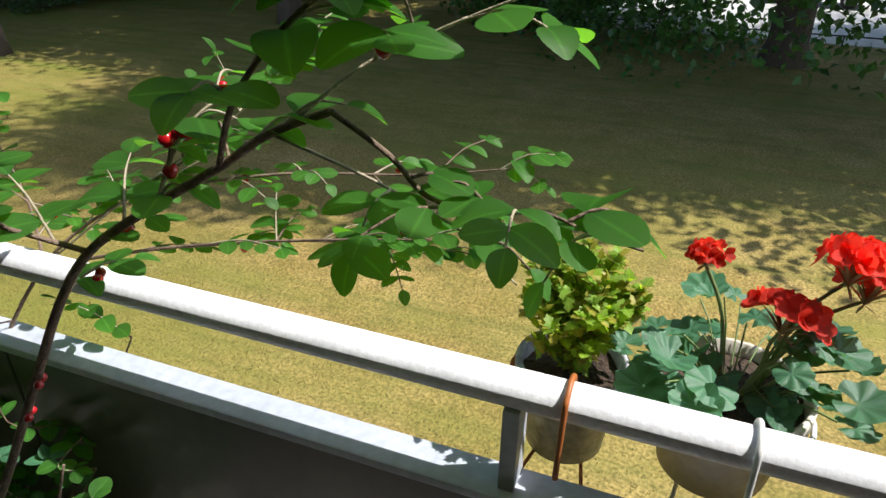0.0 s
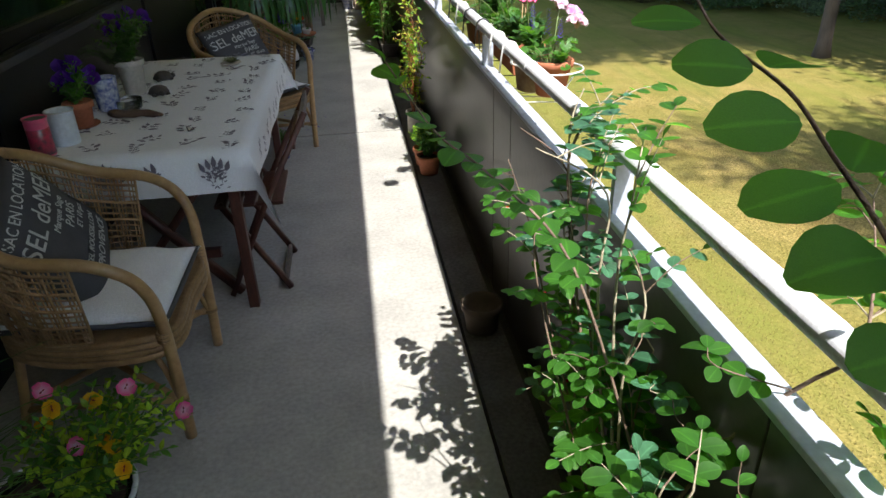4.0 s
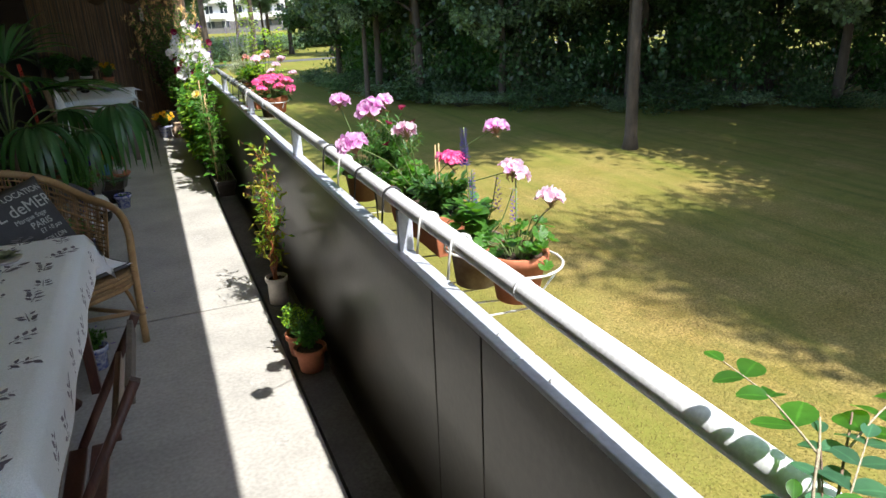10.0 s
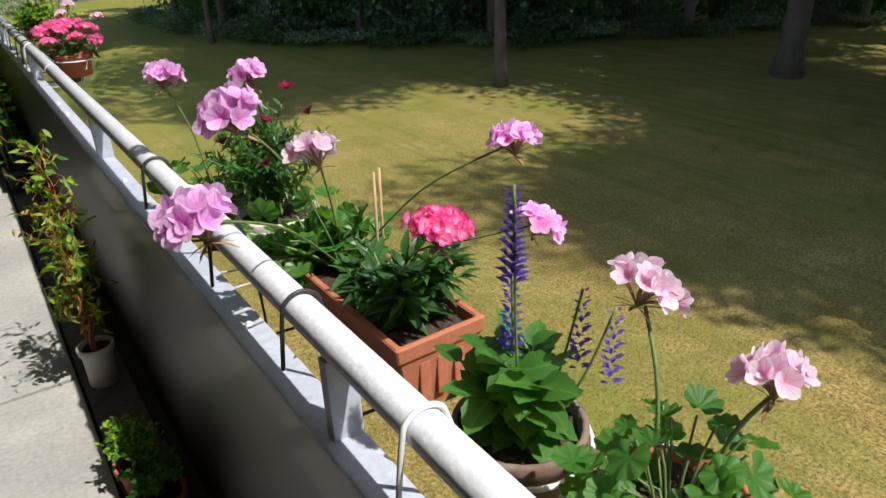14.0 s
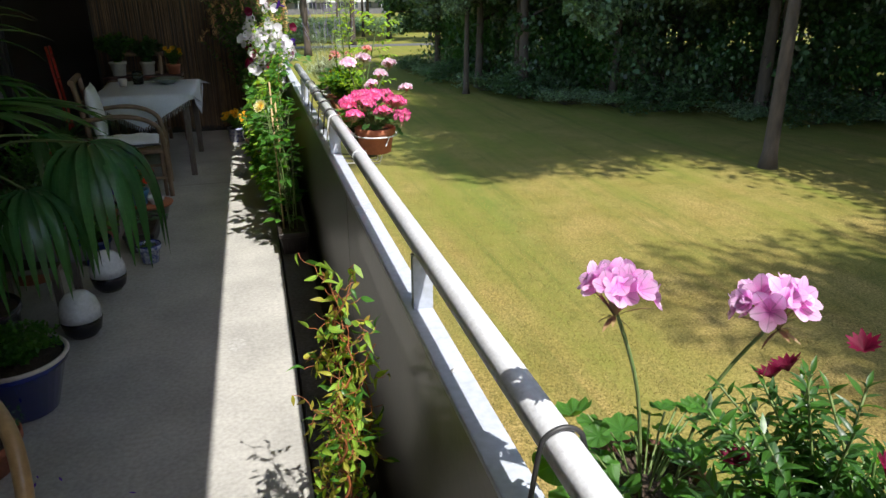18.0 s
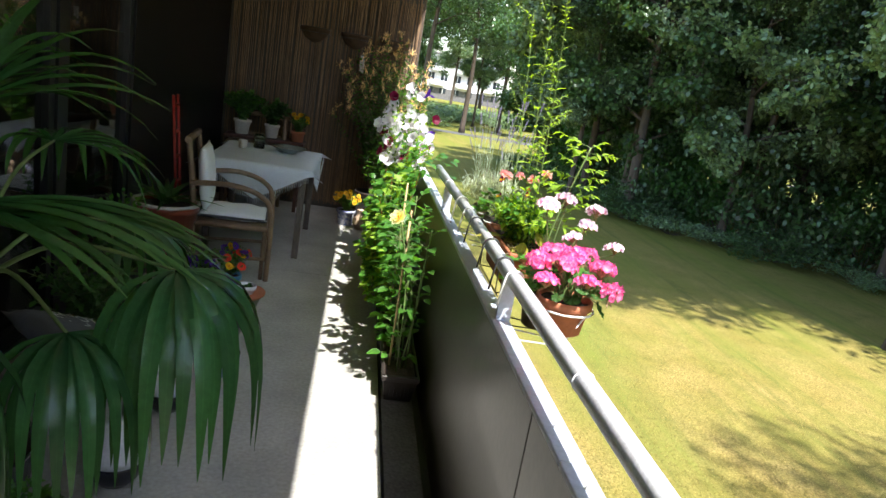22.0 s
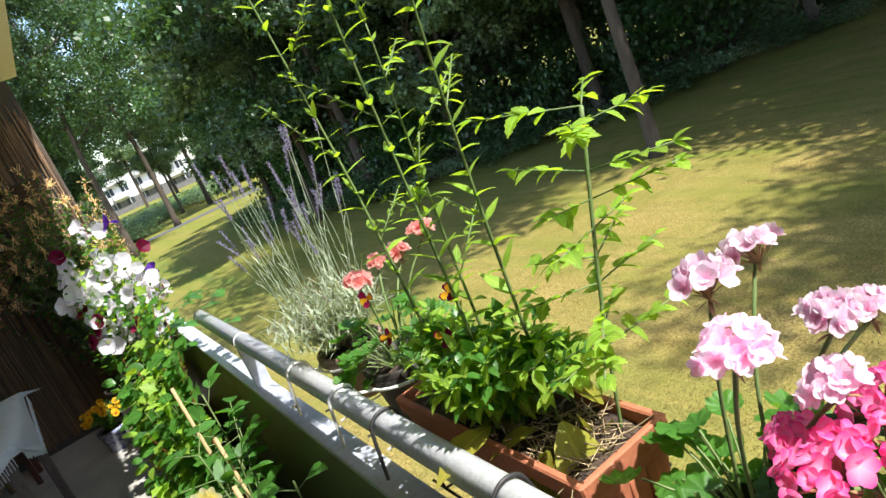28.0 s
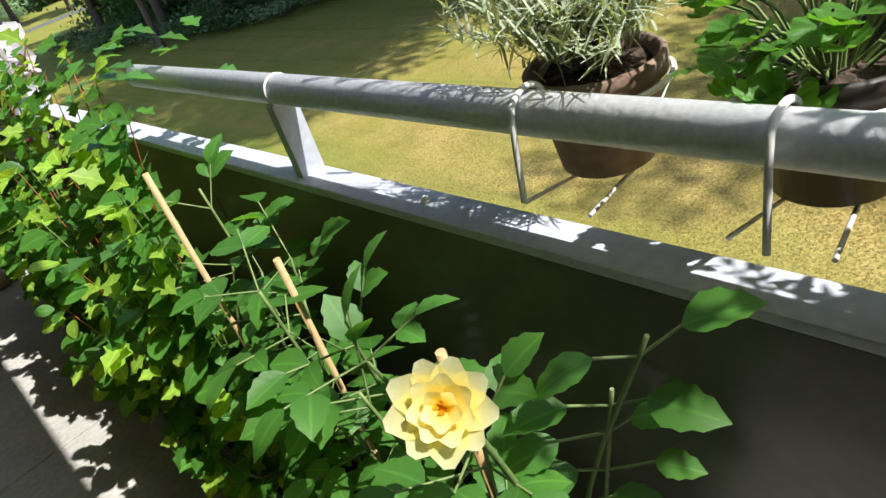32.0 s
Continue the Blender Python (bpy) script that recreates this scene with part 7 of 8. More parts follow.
for k, (x, y, r, h, reach, rise) in enumerate(((-1.45, 8.95, 0.12, 0.2, 0.24, 0.30), (-1.75, 8.75, 0.14, 0.25, 0.28, 0.45), (-1.40, 8.45, 0.11, 0.16, 0.2, 0.24), (-1.70, 8.25, 0.14, 0.24, 0.26, 0.36), (-1.85, 9.2, 0.13, 0.22, 0.2, 0.5), (-1.78, 6.1, 0.14, 0.22, 0.2, 0.35))):
    ob = potted("leafy_pot_plant", (x, y, 0), "leafy dark green plant in a pot by the house wall", "potted plant", r, r * 0.75, h, (TERRA, DARKPOT, BLUEGLAZE)[k % 3], "leafy pot plants")
    lv, bm = Leaves(), bmesh.new()
    for tw in bush_twigs((0, 0, h - 0.02), 44, reach, rise, 0.05):
        pipe(bm, tw, 0.002, 4, cap=False)
        opposite_leaves(lv, tw, (TOOTH, OVAL_FLAT, LOBED)[k % 3], 0.06, 0.035, flat=0.2)
    part("foliage", lv.mesh("foliage", (G_MID, G_DARK)[k % 2]), None, ob)
    part("stem", bm, STEM, ob)
ob = potted("trailing_petunia", (-1.42, 9.0, 0.0), "violet petunia in a dark pot beside the stand", "potted plant", 0.09, 0.07, 0.22, DARKPOT)
petunia_bush(ob, 0.2, 30, 0.16, 0.2, 14, P_VIOLET, "violet")
ob = potted("potted_agave", (-1.79, 9.85, 0), "agave in a large red-brown glazed pot", "potted plant", 0.22, 0.13, 0.50, GLAZERED, wall=0.03, rimh=0.05)
part("rim", pipe(bmesh.new(), [(0.212 * math.cos(i * math.pi / 16), 0.212 * math.sin(i * math.pi / 16), 0.50) for i in range(32)], 0.013, 8, closed=True), WHITEPOT, ob, "pale rim")
lv = Leaves()
for i in range(20):
    a = i * 2.39996
    lv.put(STRAP, (0, 0, 0.47), (math.cos(a), math.sin(a), 0.7 + 0.05 * i), (0, 0, 1), rnd(0.24, 0.36), 0, 1.5, rnd(0.6, 1.4))
part("leaves", lv.mesh("leaves", G_DARK), None, ob)
REDPAINT = material("red_paint", (0.45, 0.03, 0.02), (0.34, 0.02, 0.015), 8, 0.45)
ob = thing("small_ladder", (-1.93, 10.45, 0), "narrow red wooden ladder against the house wall", "ladder")
for s in (-1, 1):
    part("rail", pipe(bmesh.new(), [(0.10, 0.065 * s, 0), (0.0, 0.06 * s, 1.18)], 0.012, 4), REDPAINT, ob)
for k in range(6):
    part("rung", boxed(0.085 - 0.017 * k, 0.10 - 0.017 * k, -0.06, 0.06, 0.14 + 0.19 * k, 0.165 + 0.19 * k, 0.003), REDPAINT, ob)

# on and round the far table
FZ = 0.748
ob = thing("serving_bowl", (-1.15, 11.32, FZ), "wide shallow green-grey bowl on the crocheted cloth", "bowl")
part("bowl", lathe(bmesh.new(), [(0.06, 0), (0.065, 0.012), (0.16, 0.05), (0.165, 0.055), (0.155, 0.052), (0.06, 0.018), (0.001, 0.014)], 28), material("celadon_glaze", (0.14, 0.18, 0.16), (0.26, 0.28, 0.25), 16, 0.25, coat=0.4), ob)
ob = thing("storage_jar", (-1.42, 11.35, FZ), "clear glass jar with dark contents on the table", "jar")
j_ = part("jar", lathe(bmesh.new(), [(0.045, 0), (0.05, 0.01), (0.05, 0.10), (0.042, 0.125), (0.039, 0.125), (0.046, 0.1), (0.046, 0.012), (0.001, 0.008)], 24), GLASS, ob)
j_.visible_shadow = False
part("contents", lathe(bmesh.new(), [(0.044, 0.012), (0.044, 0.05), (0.001, 0.055)], 16), STONE, ob, "dark contents")
ob = thing("cup", (-1.54, 11.22, FZ), "small grey cup on the crocheted cloth", "cup")
part("cup", lathe(bmesh.new(), [(0.03, 0), (0.035, 0.01), (0.04, 0.07), (0.036, 0.07), (0.03, 0.012), (0.001, 0.01)], 20), WHITEPOT, ob)
ob = thing("side_table", (-1.55, 12.38, 0), "small brown side table with plants by the reed screen", "side table")
part("top", boxed(-0.35, 0.45, -0.16, 0.16, 0.70, 0.73, 0.004), WOODRED, ob)
for a in (-0.32, 0.42):
    for b in (-0.13, 0.13):
        part("leg", boxed(a - 0.018, a + 0.018, b - 0.018, b + 0.018, 0, 0.70, 0.003), WOODRED, ob)
herb_pot((-1.75, 12.36, 0.73), 0.09, 0.15, "bushy green plant in a clay pot on the side table", 50, 0.22, 0.32, [G_MID, G_DARK], 0.045, WHITEPOT, OVAL_FLAT)
herb_pot((-1.45, 12.38, 0.73), 0.08, 0.14, "green plant in a pot on the side table", 40, 0.17, 0.26, [G_DARK], 0.045, WHITEPOT, OVAL_FLAT)
def pansy_pot(place, r, h, mat, label, key, pm, n):
    ob = potted("potted_pansies", place, label, "potted plant", r, r * 0.8, h, mat)
    lv, bm, spots = Leaves(), bmesh.new(), []
    for tw in bush_twigs((0, 0, h - 0.02), 50, r * 1.5, 0.2, 0.03):
        pipe(bm, tw, 0.0016, 4, cap=False)
        opposite_leaves(lv, tw, OVAL_FLAT, 0.034, 0.022, flat=0.2)
        spots.append(tw[-1])
    part("foliage", lv.mesh("foliage", G_MID), None, ob)
    part("stem", bm, STEM, ob)
    for p in spots[:n]:
        blossom(ob, pansy(key, pm), p + Vector((0, 0, 0.01)), (rnd(-0.3, 0.6), rnd(-1, -0.2), 0.7), 0.026)
pansy_pot((-1.18, 12.36, 0.73), 0.075, 0.11, TERRA, "yellow pansies in a pot on the side table", "yellow", P_YELLOW, 10)
pansy_pot((-0.58, 12.02, 0), 0.10, 0.16, BLUEWHITE, "yellow pansies in a blue and white pot on the floor", "yellow", P_YELLOW, 22)
solid("clay_jug", lathe(bmesh.new(), [(0.05, 0), (0.08, 0.05), (0.085, 0.10), (0.05, 0.15), (0.045, 0.18), (0.055, 0.20), (0.045, 0.20), (0.03, 0.15)], 20), material("pale_clay", (0.50, 0.36, 0.25), None, 8, 0.8), (-0.42, 11.88, 0), "pale clay jug beside the pansy pot", "jug")
COCO = material("coir_liner", (0.10, 0.06, 0.035), (0.06, 0.035, 0.02), 20, 0.95, bump=0.8, fine=90)
for x in (-1.15, -0.72, -0.32):
    ob = thing("wall_basket", (x, Y1 - 0.03, 1.86), "half-round wall basket with a dark coir liner", "hanging basket", "wall baskets")
    bm = bmesh.new()
    lathe(bm, [(0.02, -0.10), (0.10, -0.06), (0.155, 0.02), (0.16, 0.05), (0.14, 0.05), (0.12, 0.0)], 20)
    for v in list(bm.verts):
        if v.co.y > 0.0:
            v.co.y = 0.0
    part("liner", bm, COCO, ob)
    for q in (0.05, 0.0):
        part("wire", pipe(bmesh.new(), [(0.165 * math.cos(math.pi * (1 + i / 10)), 0.165 * math.sin(math.pi * (1 + i / 10)), q) for i in range(11)], 0.003, 5), WIRE_D, ob)
solid("thermometer", boxed(-0.025, 0.025, -0.012, 0, -0.09, 0.09, 0.003), WHITEGLAZE, (-0.62, Y1 - 0.022, 1.62), "white thermometer plate fixed to the reed screen", "thermometer")

# fallen petals on the floor
for k in range(16):
    lv = Leaves()
    lv.put(PETAL_LONG, (0, 0, 0), (1, 0, 0), (0, 0, 1), rnd(0.02, 0.035), 0, 0.7)
    o = new("fallen_petal", lv.mesh("fallen_petal", P_VIOLET))
    o.matrix_world = pose(-1.1 + random.gauss(0, 0.12), 6.1 + random.gauss(0, 0.22), 0.003, 0, 0, rnd(0, 360))
    tagged(o, "small dry violet petal on the concrete floor", "petal", "fallen petals")

# ---- garden ----
def lawn_material():
    """Dry mown grass: straw and green in long mowing streaks, patches and tufts."""
    m = material("sunburnt_lawn", (0.215, 0.155, 0.045), (0.315, 0.225, 0.085), 0.9, 0.95, bump=1.0, fine=26, speck=0.42, spec=0.1)
    t, n = m.node_tree, m.node_tree.nodes
    p = n["Principled BSDF"]
    old = p.inputs["Base Color"].links[0].from_socket
    co = n.new("ShaderNodeTexCoord")

    def waves(scale, detail, low, high, stretch=(1, 1, 1)):
        mp = n.new("ShaderNodeMapping")
        mp.inputs["Scale"].default_value = stretch
        mp.inputs["Rotation"].default_value = (0, 0, 0.02)
        t.links.new(co.outputs["Object"], mp.inputs[0])
        a = n.new("ShaderNodeTexNoise")
        a.inputs["Scale"].default_value, a.inputs["Detail"].default_value, a.inputs["Roughness"].default_value = scale, detail, 0.6
        t.links.new(mp.outputs[0], a.inputs["Vector"])
        r = n.new("ShaderNodeMapRange")
        r.inputs["From Min"].default_value, r.inputs["From Max"].default_value = low, high
        t.links.new(a.outputs["Fac"], r.inputs["Value"])
        return r.outputs[0]

    def sums(a, b, op, k=None, clamp=True):
        q = n.new("ShaderNodeMath")
        q.operation, q.use_clamp = op, clamp and op == "ADD"
        t.links.new(a, q.inputs[0])
        if k is None:
            t.links.new(b, q.inputs[1])
        else:
            q.inputs[1].default_value = k
        return q.outputs[0]

    def mixed(a, b, fac, blend="MIX"):
        q = n.new("ShaderNodeMix")
        q.data_type, q.blend_type = "RGBA", blend
        t.links.new(fac, q.inputs["Factor"])
        t.links.new(a, q.inputs["A"])
        q.inputs["B"].default_value = b
        return q.outputs["Result"]

    broad = waves(1.0, 5, 0.45, 0.68, (0.9, 0.05, 1))
    thin = waves(1.0, 4, 0.52, 0.72, (3.2, 0.16, 1))
    tufts = waves(2.4, 6, 0.5, 0.72)
    patch = waves(0.35, 5, 0.42, 0.62)
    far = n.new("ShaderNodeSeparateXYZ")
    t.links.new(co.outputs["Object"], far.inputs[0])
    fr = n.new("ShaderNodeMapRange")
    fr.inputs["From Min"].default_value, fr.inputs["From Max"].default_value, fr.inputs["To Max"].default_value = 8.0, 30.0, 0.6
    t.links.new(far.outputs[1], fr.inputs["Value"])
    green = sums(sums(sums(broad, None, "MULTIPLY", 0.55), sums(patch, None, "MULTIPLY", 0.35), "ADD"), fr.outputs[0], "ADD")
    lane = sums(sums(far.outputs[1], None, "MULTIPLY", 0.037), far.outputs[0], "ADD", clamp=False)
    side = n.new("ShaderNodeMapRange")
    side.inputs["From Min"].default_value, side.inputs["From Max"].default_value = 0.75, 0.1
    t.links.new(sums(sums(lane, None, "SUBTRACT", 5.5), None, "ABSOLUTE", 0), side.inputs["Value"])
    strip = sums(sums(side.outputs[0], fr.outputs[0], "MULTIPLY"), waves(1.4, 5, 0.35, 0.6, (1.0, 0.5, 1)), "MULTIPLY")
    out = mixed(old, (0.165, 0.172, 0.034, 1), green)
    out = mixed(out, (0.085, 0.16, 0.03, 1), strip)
    out = mixed(out, (0.085, 0.105, 0.022, 1), sums(thin, None, "MULTIPLY", 0.55))
    out = mixed(out, (0.10, 0.105, 0.025, 1), sums(tufts, None, "MULTIPLY", 0.4))
    t.links.new(out, p.inputs["Base Color"])
    return m


LAWN2 = lawn_material()
PAVE = material("pale_paving", (0.50, 0.49, 0.47), (0.42, 0.41, 0.40), 2, 0.85, bump=0.2, fine=30)
PATHM = material("asphalt_path", (0.10, 0.10, 0.10), (0.07, 0.07, 0.07), 3, 0.9, bump=0.3, fine=50)
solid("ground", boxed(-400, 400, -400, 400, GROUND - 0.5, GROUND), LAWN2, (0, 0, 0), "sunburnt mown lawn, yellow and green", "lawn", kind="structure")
solid("road", boxed(24.9, 70, -60, 5.2, GROUND, GROUND + 0.02), PAVE, pose(0, 0, 0, 0, 0, 0), "pale sunlit paved parking road", "road", kind="structure")
solid("pavement", boxed(-60, 60, 67.5, 70, GROUND, GROUND + 0.02), PATHM, (0, 0, 0), "grey asphalt path across the lawn", "path", kind="structure")

QL = (np.array([(0, 0, 0), (0.5, -0.36, 0.10), (1, 0, -0.05), (0.5, 0.36, 0.10)], float), [(0, 1, 2, 3)], np.array([(0, 0.5), (0.5, 0), (1, 0.5), (0.5, 1)]))


def tree_meshes(seed, high, r0, base, reach, clumps, per, size, mat, low=False, more=0, tight=0.21):
    """A tapered trunk with limbs, and a crown of small leaves in uneven clumps with gaps between them."""
    random.seed(seed)
    bm, lv, ends = bmesh.new(), Leaves(), []
    bend = [(rnd(-0.4, 0.4), rnd(-0.4, 0.4)) for _ in range(4)]
    tr = curve([(0, 0, -0.1), (bend[0][0] * 0.3, bend[0][1] * 0.3, high * 0.3), (bend[1][0], bend[1][1], high * 0.6), (bend[2][0] * 1.5, bend[2][1] * 1.5, high * 0.92)], 6)
    pipe(bm, tr, [r0 * (1.35 if i == 0 else 1.0) * (1 - 0.85 * (i / (len(tr) - 1)) ** 0.9) for i in range(len(tr))], 10)
    for k in range(11):
        h = base + (high * 0.9 - base) * (k + 0.5) / 11
        i = min(len(tr) - 2, int(h / (high * 0.92) * (len(tr) - 1)))
        p = tr[i].lerp(tr[i + 1], 0.5)
        a = k * 2.4 + rnd(-0.4, 0.4)
        q = 1 - abs((h - base) / (high - base) - 0.35) * 0.9
        l = reach * q * rnd(0.7, 1.1)
        tip = p + Vector((l * math.cos(a), l * math.sin(a), l * rnd(0.1, 0.5) - (0.5 * l if low else 0)))
        limb = curve([p, p.lerp(tip, 0.5) + Vector((0, 0, 0.1 * l)), tip], 5)
        pipe(bm, limb, [r0 * 0.32 * (1 - 0.8 * j / 10) for j in range(11)], 6)
        for j in (4, 6, 8, 10):
            for _ in range(2 + more):
                d = ball_way(0.1)
                e = limb[j] + d * l * rnd(0.15, 0.45)
                pipe(bm, [limb[j], limb[j].lerp(e, 0.5) + Vector((0, 0, 0.05)), e], [r0 * 0.09, r0 * 0.06, r0 * 0.02], 4, cap=False)
                ends.append(e)
    random.shuffle(ends)
    for e in ends[:clumps]:
        s = rnd(0.45, 0.95) * reach * tight
        for _ in range(per):
            g = ball_way() * s * 1.9 * random.random() ** 0.42
            g.z *= 0.62
            lv.put(QL, e + g, ball_way(-0.2), ball_way(0.9), size * rnd(0.7, 1.3))
    return mesh_of("trunk", bm, BARK), lv.mesh("crown", mat)


def plant_tree(meshes, x, y, yaw, s, label, name="tree", group="trees round the lawn"):
    ob = thing(name, Matrix.LocRotScale((x, y, GROUND), Euler((0, 0, yaw)), (s, s, s)), label, "tree", group)
    part("trunk", meshes[0], None, ob)
    part("crown", meshes[1], None, ob)
    return ob


SLIM = tree_meshes(3, 17, 0.22, 5.6, 3.0, 132, 260, 0.17, G_TREE2, more=1)
BROAD = tree_meshes(5, 16, 0.27, 4.0, 5.2, 132, 200, 0.23, G_TREE, more=1, tight=0.15)
DENSE = tree_meshes(8, 15, 0.25, 2.6, 5.0, 132, 190, 0.23, G_TREE, more=1, tight=0.14)
PALE = tree_meshes(9, 14, 0.22, 2.4, 4.6, 132, 170, 0.23, G_TREE2, more=1, tight=0.14)
CHEST = tree_meshes(11, 19, 0.52, 3.2, 10.5, 264, 800, 0.22, G_DARK, True, more=4, tight=0.17)
GREAT = tree_meshes(13, 27, 0.34, 7.0, 10.5, 220, 900, 0.22, G_TREE, more=3, tight=0.18)
TALL = tree_meshes(17, 23, 0.28, 8.0, 6.5, 132, 250, 0.20, G_TREE, more=1, tight=0.17)
plant_tree(SLIM, 13.6, 19.8, 0.5, 1.0, "slender tree with pale grey-green leaves on the lawn")
plant_tree(GREAT, 21.1, 14.6, 2.0, 1.2, "leafy broad tree with a dark trunk on the lawn")
plant_tree(SLIM, 26.0, 28.6, 3.0, 1.05, "slender tree at the edge of the wood")
plant_tree(SLIM, 9.7, 36.4, 4.0, 0.7, "slender tree at the edge of the wood")
plant_tree(CHEST, 21.6, -1.8, 1.0, 1.2, "large old chestnut tree with low hanging branches", "chestnut_tree")
# Unseen second tree, added to deepen the shade on the lawn.
plant_tree(GREAT, 21.5, -6.2, 4.4, 1.0, "tall broad tree out of view, added to shade the lawn")
plant_tree(BROAD, 30.5, 11.5, 4.0, 1.1, "leafy broad tree by the road")
for k, (x, y) in enumerate(((17, 72), (11.9, 82), (24, 88), (3.5, 96), (-3, 120), (4, 126), (9, 132), (14, 122), (20, 128), (26, 118), (33, 124), (40, 120), (1, 80))):
    plant_tree((DENSE, SLIM, BROAD)[k % 3], x, y, k * 1.3, 0.8 if k < 4 else 1.25, "leafy tree on the far meadow", group="far meadow trees")
for k, (x, y) in enumerate(((16, 31.5), (21, 28.5), (26.5, 26), (12.4, 36.5), (4, 60), (-2.5, 64), (9, 70), (14, 78), (1, 74), (-7, 70))):
    plant_tree(TALL, x, y, k * 1.7, 0.72 if k < 4 else 1.0, "tall leafy tree between the lawn and the meadow", group="far meadow trees")
random.seed(21)
EDGE = [(9.0, 47), (11.4, 33.2), (15.6, 28.6), (20, 24.8), (24.6, 21.8), (31, 19.0), (37, 13.5), (46, 10.5)]
n = 0
for a, b in zip(EDGE, EDGE[1:]):
    a, b = Vector(a), Vector(b)
    out = Vector(((b - a).y, -(b - a).x)).normalized() * -1
    for row, gap in ((1.8, 3.4), (6.0, 4.0), (11.0, 4.5), (17, 5), (25, 6)):
        steps = max(1, int((b - a).length / gap))
        for i in range(steps):
            p = a.lerp(b, (i + 0.5 * (int(row) % 2)) / steps) + out * (row + rnd(-1, 1)) + Vector((rnd(-0.8, 0.8), rnd(-0.8, 0.8)))
            plant_tree((DENSE, BROAD, PALE)[n % 3], p.x, p.y, rnd(0, 6.28), rnd(0.8, 1.15), "dense dark tree of the wood beside the lawn", "wood_tree", "trees of the wood")
            n += 1


def bush_mesh(seed, r, h, count, size, mat):
    random.seed(seed)
    lv, bm = Leaves(), bmesh.new()
    spots = [Vector((rnd(-r, r), rnd(-r, r), rnd(0.2, h))) for _ in range(30)]
    for s in spots:
        s.z *= 1 - 0.4 * (s.x * s.x + s.y * s.y) / (2 * r * r)
        pipe(bm, [(s.x * 0.1, s.y * 0.1, 0), s * 0.6, s], 0.012, 4, cap=False)
        for _ in range(count // 30):
            lv.put(QL, s + Vector((random.gauss(0, r * 0.24), random.gauss(0, r * 0.24), abs(random.gauss(0, h * 0.16)))) * 1.0, ball_way(), ball_way(0.7), size * rnd(0.7, 1.3))
    return mesh_of("woody_base", bm, BARK), lv.mesh("leaves", mat)


BUSHES = [bush_mesh(31, 1.5, 1.9, 2600, 0.16, G_TREE), bush_mesh(32, 1.3, 1.2, 2200, 0.14, G_TREE2), bush_mesh(33, 1.7, 2.6, 3200, 0.17, G_DARK)]
random.seed(41)
k = 0
for a, b in zip(EDGE, EDGE[1:]):
    a, b = Vector(a), Vector(b)
    out = Vector(((b - a).y, -(b - a).x)).normalized() * -1
    for row, gap in ((0.6, 2.0), (3.4, 2.2)):
        steps = int((b - a).length / gap)
        for i in range(steps):
            p = a.lerp(b, i / steps) + out * (row + rnd(-0.5, 0.5))
            s = rnd(0.6, 1.0) if row < 1 else rnd(1.0, 1.5)
            ob = thing("wood_bush", Matrix.LocRotScale((p.x, p.y, GROUND), Euler((0, 0, rnd(0, 6.28))), (s, s, s * (0.6 if row < 1 else 1.2))), "dark leafy bush under the trees of the wood", "bush", "bushes of the wood")
            me = BUSHES[(1 if i % 3 else 0) if row < 1 else 2 * (i % 2)]
            part("woody_base", me[0], None, ob)
            part("leaves", me[1], None, ob)
            k += 1
for x, y, s, sz in ((7, 92, 3.2, 1.2), (13, 93, 3.2, 1.2), (19, 92, 3.2, 1.2), (1, 93, 3.2, 1.2), (25, 93, 3.2, 1.2), (31, 94, 3.2, 1.2), (14, 84, 1.4, 1.0), (6, 75, 1.6, 0.9), (-5, 93, 3.2, 1.2), (9.6, 84, 1.3, 0.9)):
    ob = thing("meadow_hedge", Matrix.LocRotScale((x, y, GROUND), Euler((0, 0, x)), (s, s, sz)), "bright green clipped hedge on the meadow", "hedge", "meadow hedges")
    part("woody_base", BUSHES[1][0], None, ob)
    part("leaves", BUSHES[1][1], None, ob)

# grass blades on the lawn below the balcony
GRASS = foliage_material("grass_blade", (0.17, 0.15, 0.035), (0.34, 0.27, 0.10), 0.4, 0.6, vary=0.5, rib=1.0, spec=0.2)
rs = np.random.default_rng(7)
N = 200000
gx, gy = 0.6 + np.abs(rs.normal(0, 5.5, N)), rs.normal(10, 6.5, N)
ga, gl, gw = rs.random(N) * 6.283, 0.012 + 0.022 * rs.random(N), 0.003 + 0.003 * rs.random(N)
gt = 0.5 + rs.random(N)
co = np.zeros((N, 3, 3))
co[:, 0] = np.stack([gx - gw * np.sin(ga), gy + gw * np.cos(ga), np.zeros(N)], 1)
co[:, 1] = np.stack([gx + gw * np.sin(ga), gy - gw * np.cos(ga), np.zeros(N)], 1)
co[:, 2] = np.stack([gx + gl * gt * np.cos(ga), gy + gl * gt * np.sin(ga), gl * 0.8], 1)
me = bpy.data.meshes.new("grass")
me.vertices.add(3 * N)
me.vertices.foreach_set("co", co.ravel())
me.loops.add(3 * N)
me.loops.foreach_set("vertex_index", np.arange(3 * N))
me.polygons.add(N)
me.polygons.foreach_set("loop_start", np.arange(0, 3 * N, 3))
me.uv_layers.new(name="UVMap").data.foreach_set("uv", np.tile(np.array([0, 0.2, 0, 0.8, 1, 0.8], np.float32), N))
me.update()
me.materials.append(GRASS)
o = new("grass", me)
o.location = (0, 0, GROUND)
tagged(o, "short dry mown grass blades, straw yellow and green", "grass", kind="stuff")

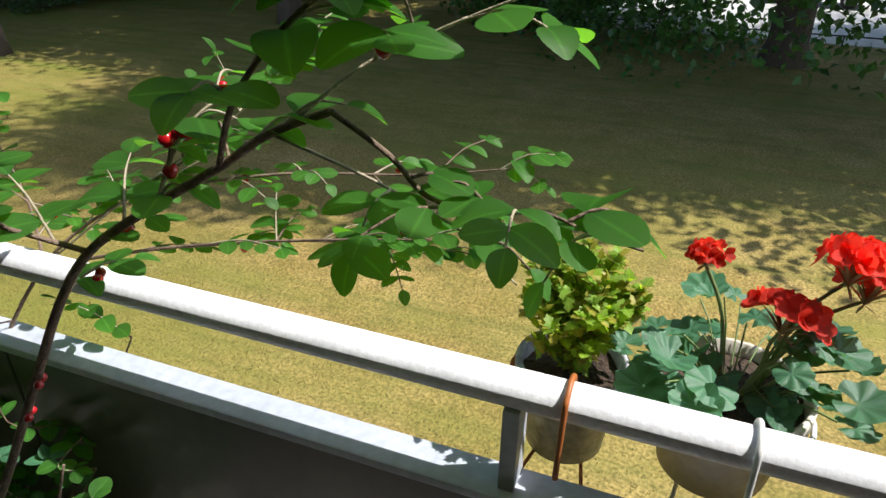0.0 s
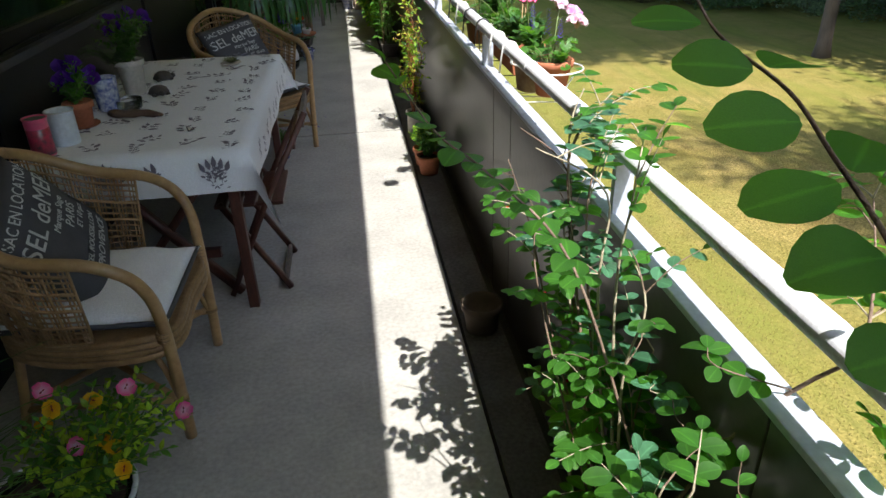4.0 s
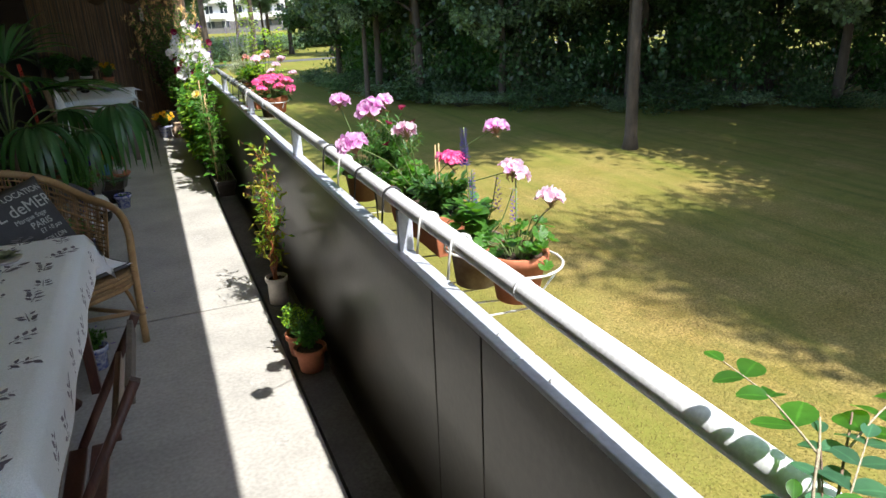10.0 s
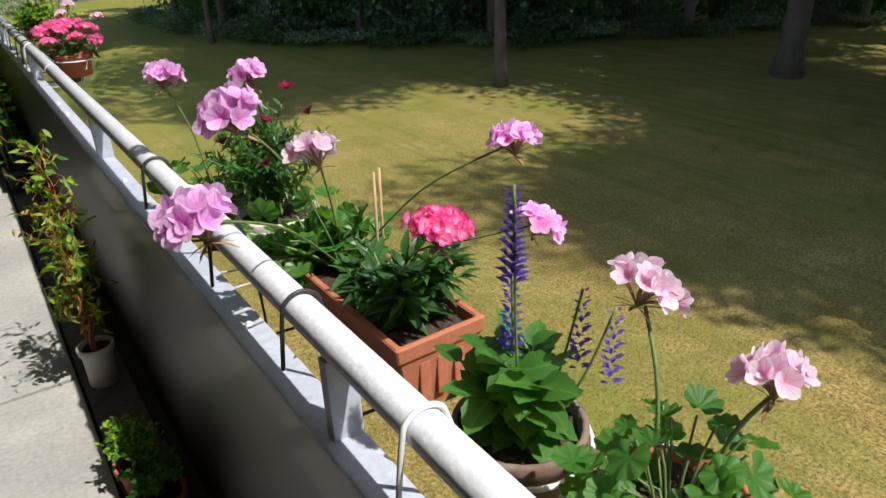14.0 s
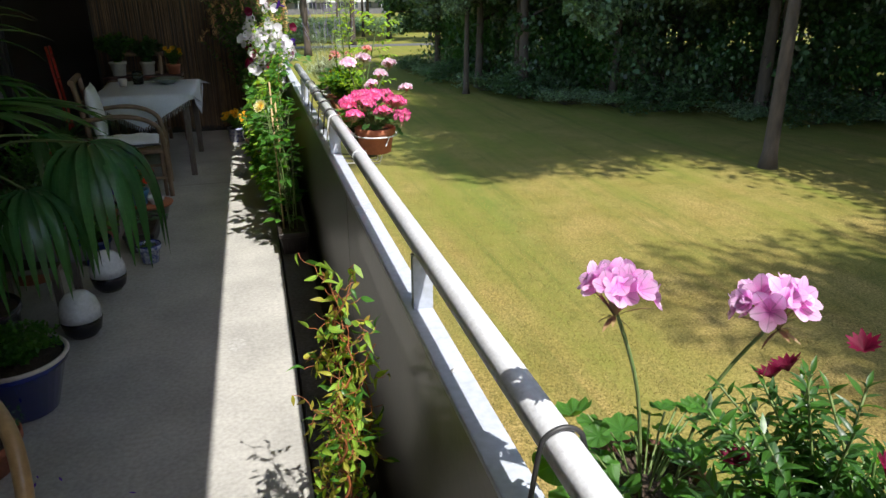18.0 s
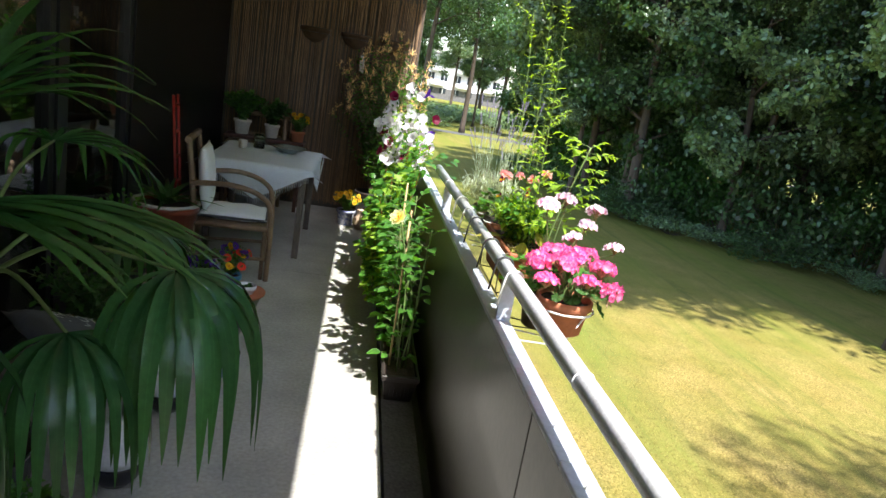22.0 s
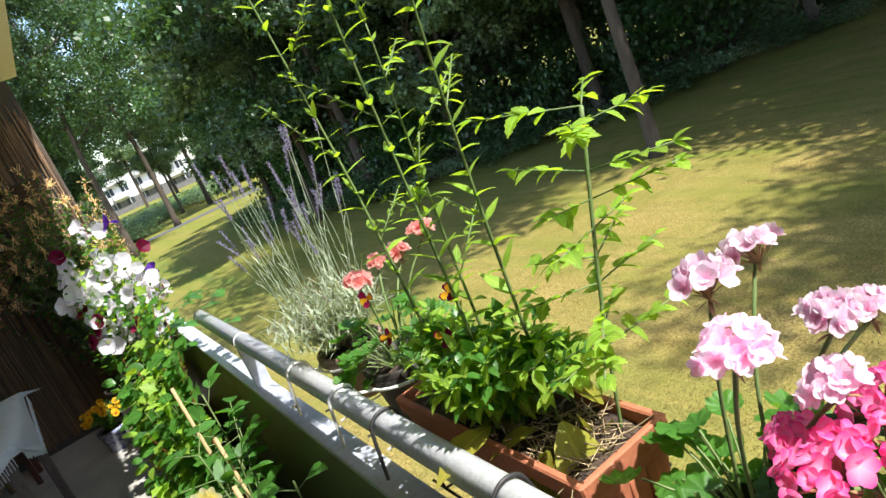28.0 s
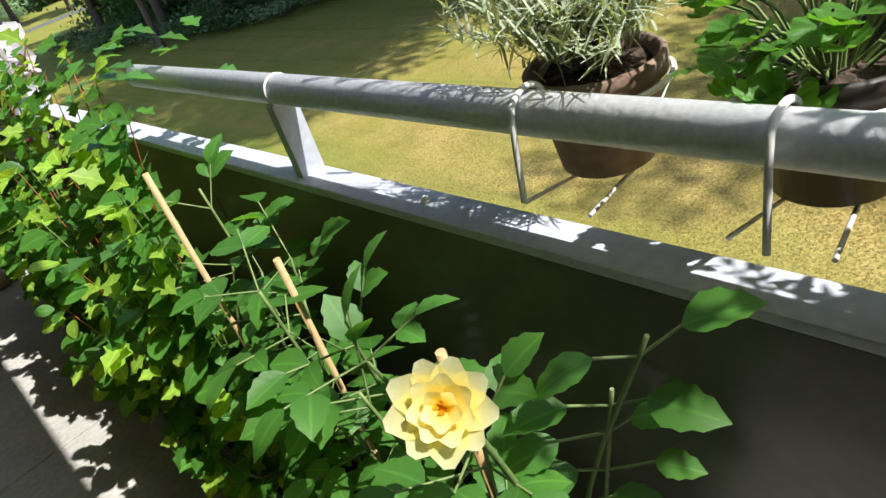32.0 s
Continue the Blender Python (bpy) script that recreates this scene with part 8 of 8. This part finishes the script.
# knee rail along the road
ob = thing("knee_rail", (0, 0, GROUND), "low dark metal rail along the road", "rail")
part("bar", pipe(bmesh.new(), [(24.7, -24, 0.32), (24.7, 5.2, 0.32)], 0.025, 8), WIRE_D, ob)
for k in range(14):
    part("post", pipe(bmesh.new(), [(24.7, -23.5 + 2.2 * k, 0), (24.7, -23.5 + 2.2 * k, 0.34)], 0.028, 8), WIRE_D, ob)

# parked cars
def car(m, paint, label):
    ob = thing("parked_car", m, label, "car", "parked cars")
    bm = bmesh.new()
    side = [(-2.05, 0.35), (-2.1, 0.62), (-1.95, 0.86), (-1.0, 0.95), (-0.45, 1.42), (0.75, 1.46), (1.45, 1.0), (2.0, 0.88), (2.12, 0.55), (2.05, 0.30)]
    rows = []
    for y, k in ((-0.86, 0.0), (-0.8, 1.0), (0.8, 1.0), (0.86, 0.0)):
        rows.append([bm.verts.new((x, y * (0.82 if z > 1.2 else 1), z if k else min(z, 0.9))) for x, z in side])
    for a, b in zip(rows, rows[1:]):
        for i in range(len(side) - 1):
            bm.faces.new((a[i], a[i + 1], b[i + 1], b[i]))
    bm.faces.new(rows[0][::-1])
    bm.faces.new(rows[-1])
    part("body", bm, paint, ob)
    for s in (-1, 1):
        bm = bmesh.new()
        vs = [bm.verts.new((x, s * y, z)) for x, y, z in ((-0.85, 0.83, 0.97), (-0.42, 0.71, 1.36), (0.70, 0.71, 1.40), (1.25, 0.83, 1.0))]
        bm.faces.new(vs if s < 0 else vs[::-1])
        bmesh.ops.translate(bm, vec=(0, s * 0.012, 0), verts=bm.verts)
        part("side_window", bm, BLACKGLAZE, ob)
        for x in (-1.3, 1.3):
            w = part("wheel", lathe(bmesh.new(), [(0.2, -0.1), (0.32, -0.1), (0.34, -0.06), (0.34, 0.06), (0.32, 0.1), (0.2, 0.1)], 20, pose(x, s * 0.80, 0.34, 90)), DARKPOT, ob, "black tyre")
            part("rim", lathe(bmesh.new(), [(0.03, -0.105), (0.2, -0.104), (0.2, 0.104), (0.03, 0.105)], 20, pose(x, s * 0.80, 0.34, 90)), TUBE, w, "metal wheel rim")
    return ob


car(pose(33.4, -3.6, GROUND + 0.02, 0, 0, 80), material("dark_car_paint", (0.02, 0.022, 0.026), None, 5, 0.25, coat=0.8), "dark parked car on the pale paving")
car(pose(33.0, -8.6, GROUND + 0.02, 0, 0, 84), material("grey_car_paint", (0.20, 0.21, 0.22), None, 5, 0.25, metal=0.5, coat=0.8), "grey parked car on the pale paving")
car(pose(29.0, 6.8, GROUND + 0.02, 0, 0, 96), material("black_car_paint", (0.012, 0.012, 0.014), None, 5, 0.25, coat=0.8), "black parked car beside the lawn")

# the building beyond the meadow
RENDERED = material("white_render", (0.66, 0.66, 0.66), (0.56, 0.56, 0.57), 0.6, 0.85, bump=0.1)
ROOFM = material("grey_roof", (0.16, 0.15, 0.15), (0.10, 0.10, 0.10), 2, 0.85, bump=0.3)
PANE = material("dark_pane", (0.03, 0.04, 0.05), (0.06, 0.07, 0.08), 0.4, 0.12)
ob = thing("apartment_building", (14, 160, GROUND), "white apartment building with balconies beyond the meadow", "building")
part("wall", boxed(-14, 16, 0, 10, 0, 9.6), RENDERED, ob)
part("roof", boxed(-14.5, 16.5, -0.5, 10.5, 9.6, 10.0), ROOFM, ob)
part("base_wall", boxed(-14, 16, -0.05, -0.003, 0, 2.4), ROOFM, ob)
for fl in range(3):
    for k in range(10):
        x = -12.6 + 3.0 * k
        w = part("window", boxed(x - 0.75, x + 0.75, -0.06, -0.004, 0.9 + 3.1 * fl + (0.35 if fl == 0 else 0), 2.5 + 3.1 * fl), PANE, ob)
        part("frame", boxed(x - 0.05, x + 0.05, -0.10, -0.062, 0.9 + 3.1 * fl + (0.35 if fl == 0 else 0), 2.5 + 3.1 * fl), RENDERED, w)
    if fl:
        for k in range(5):
            x = -11 + 6.0 * k
            part("balcony", boxed(x - 1.6, x + 1.6, -1.2, -0.12, 3.1 * fl - 0.1, 3.1 * fl + 0.95), RENDERED, ob)
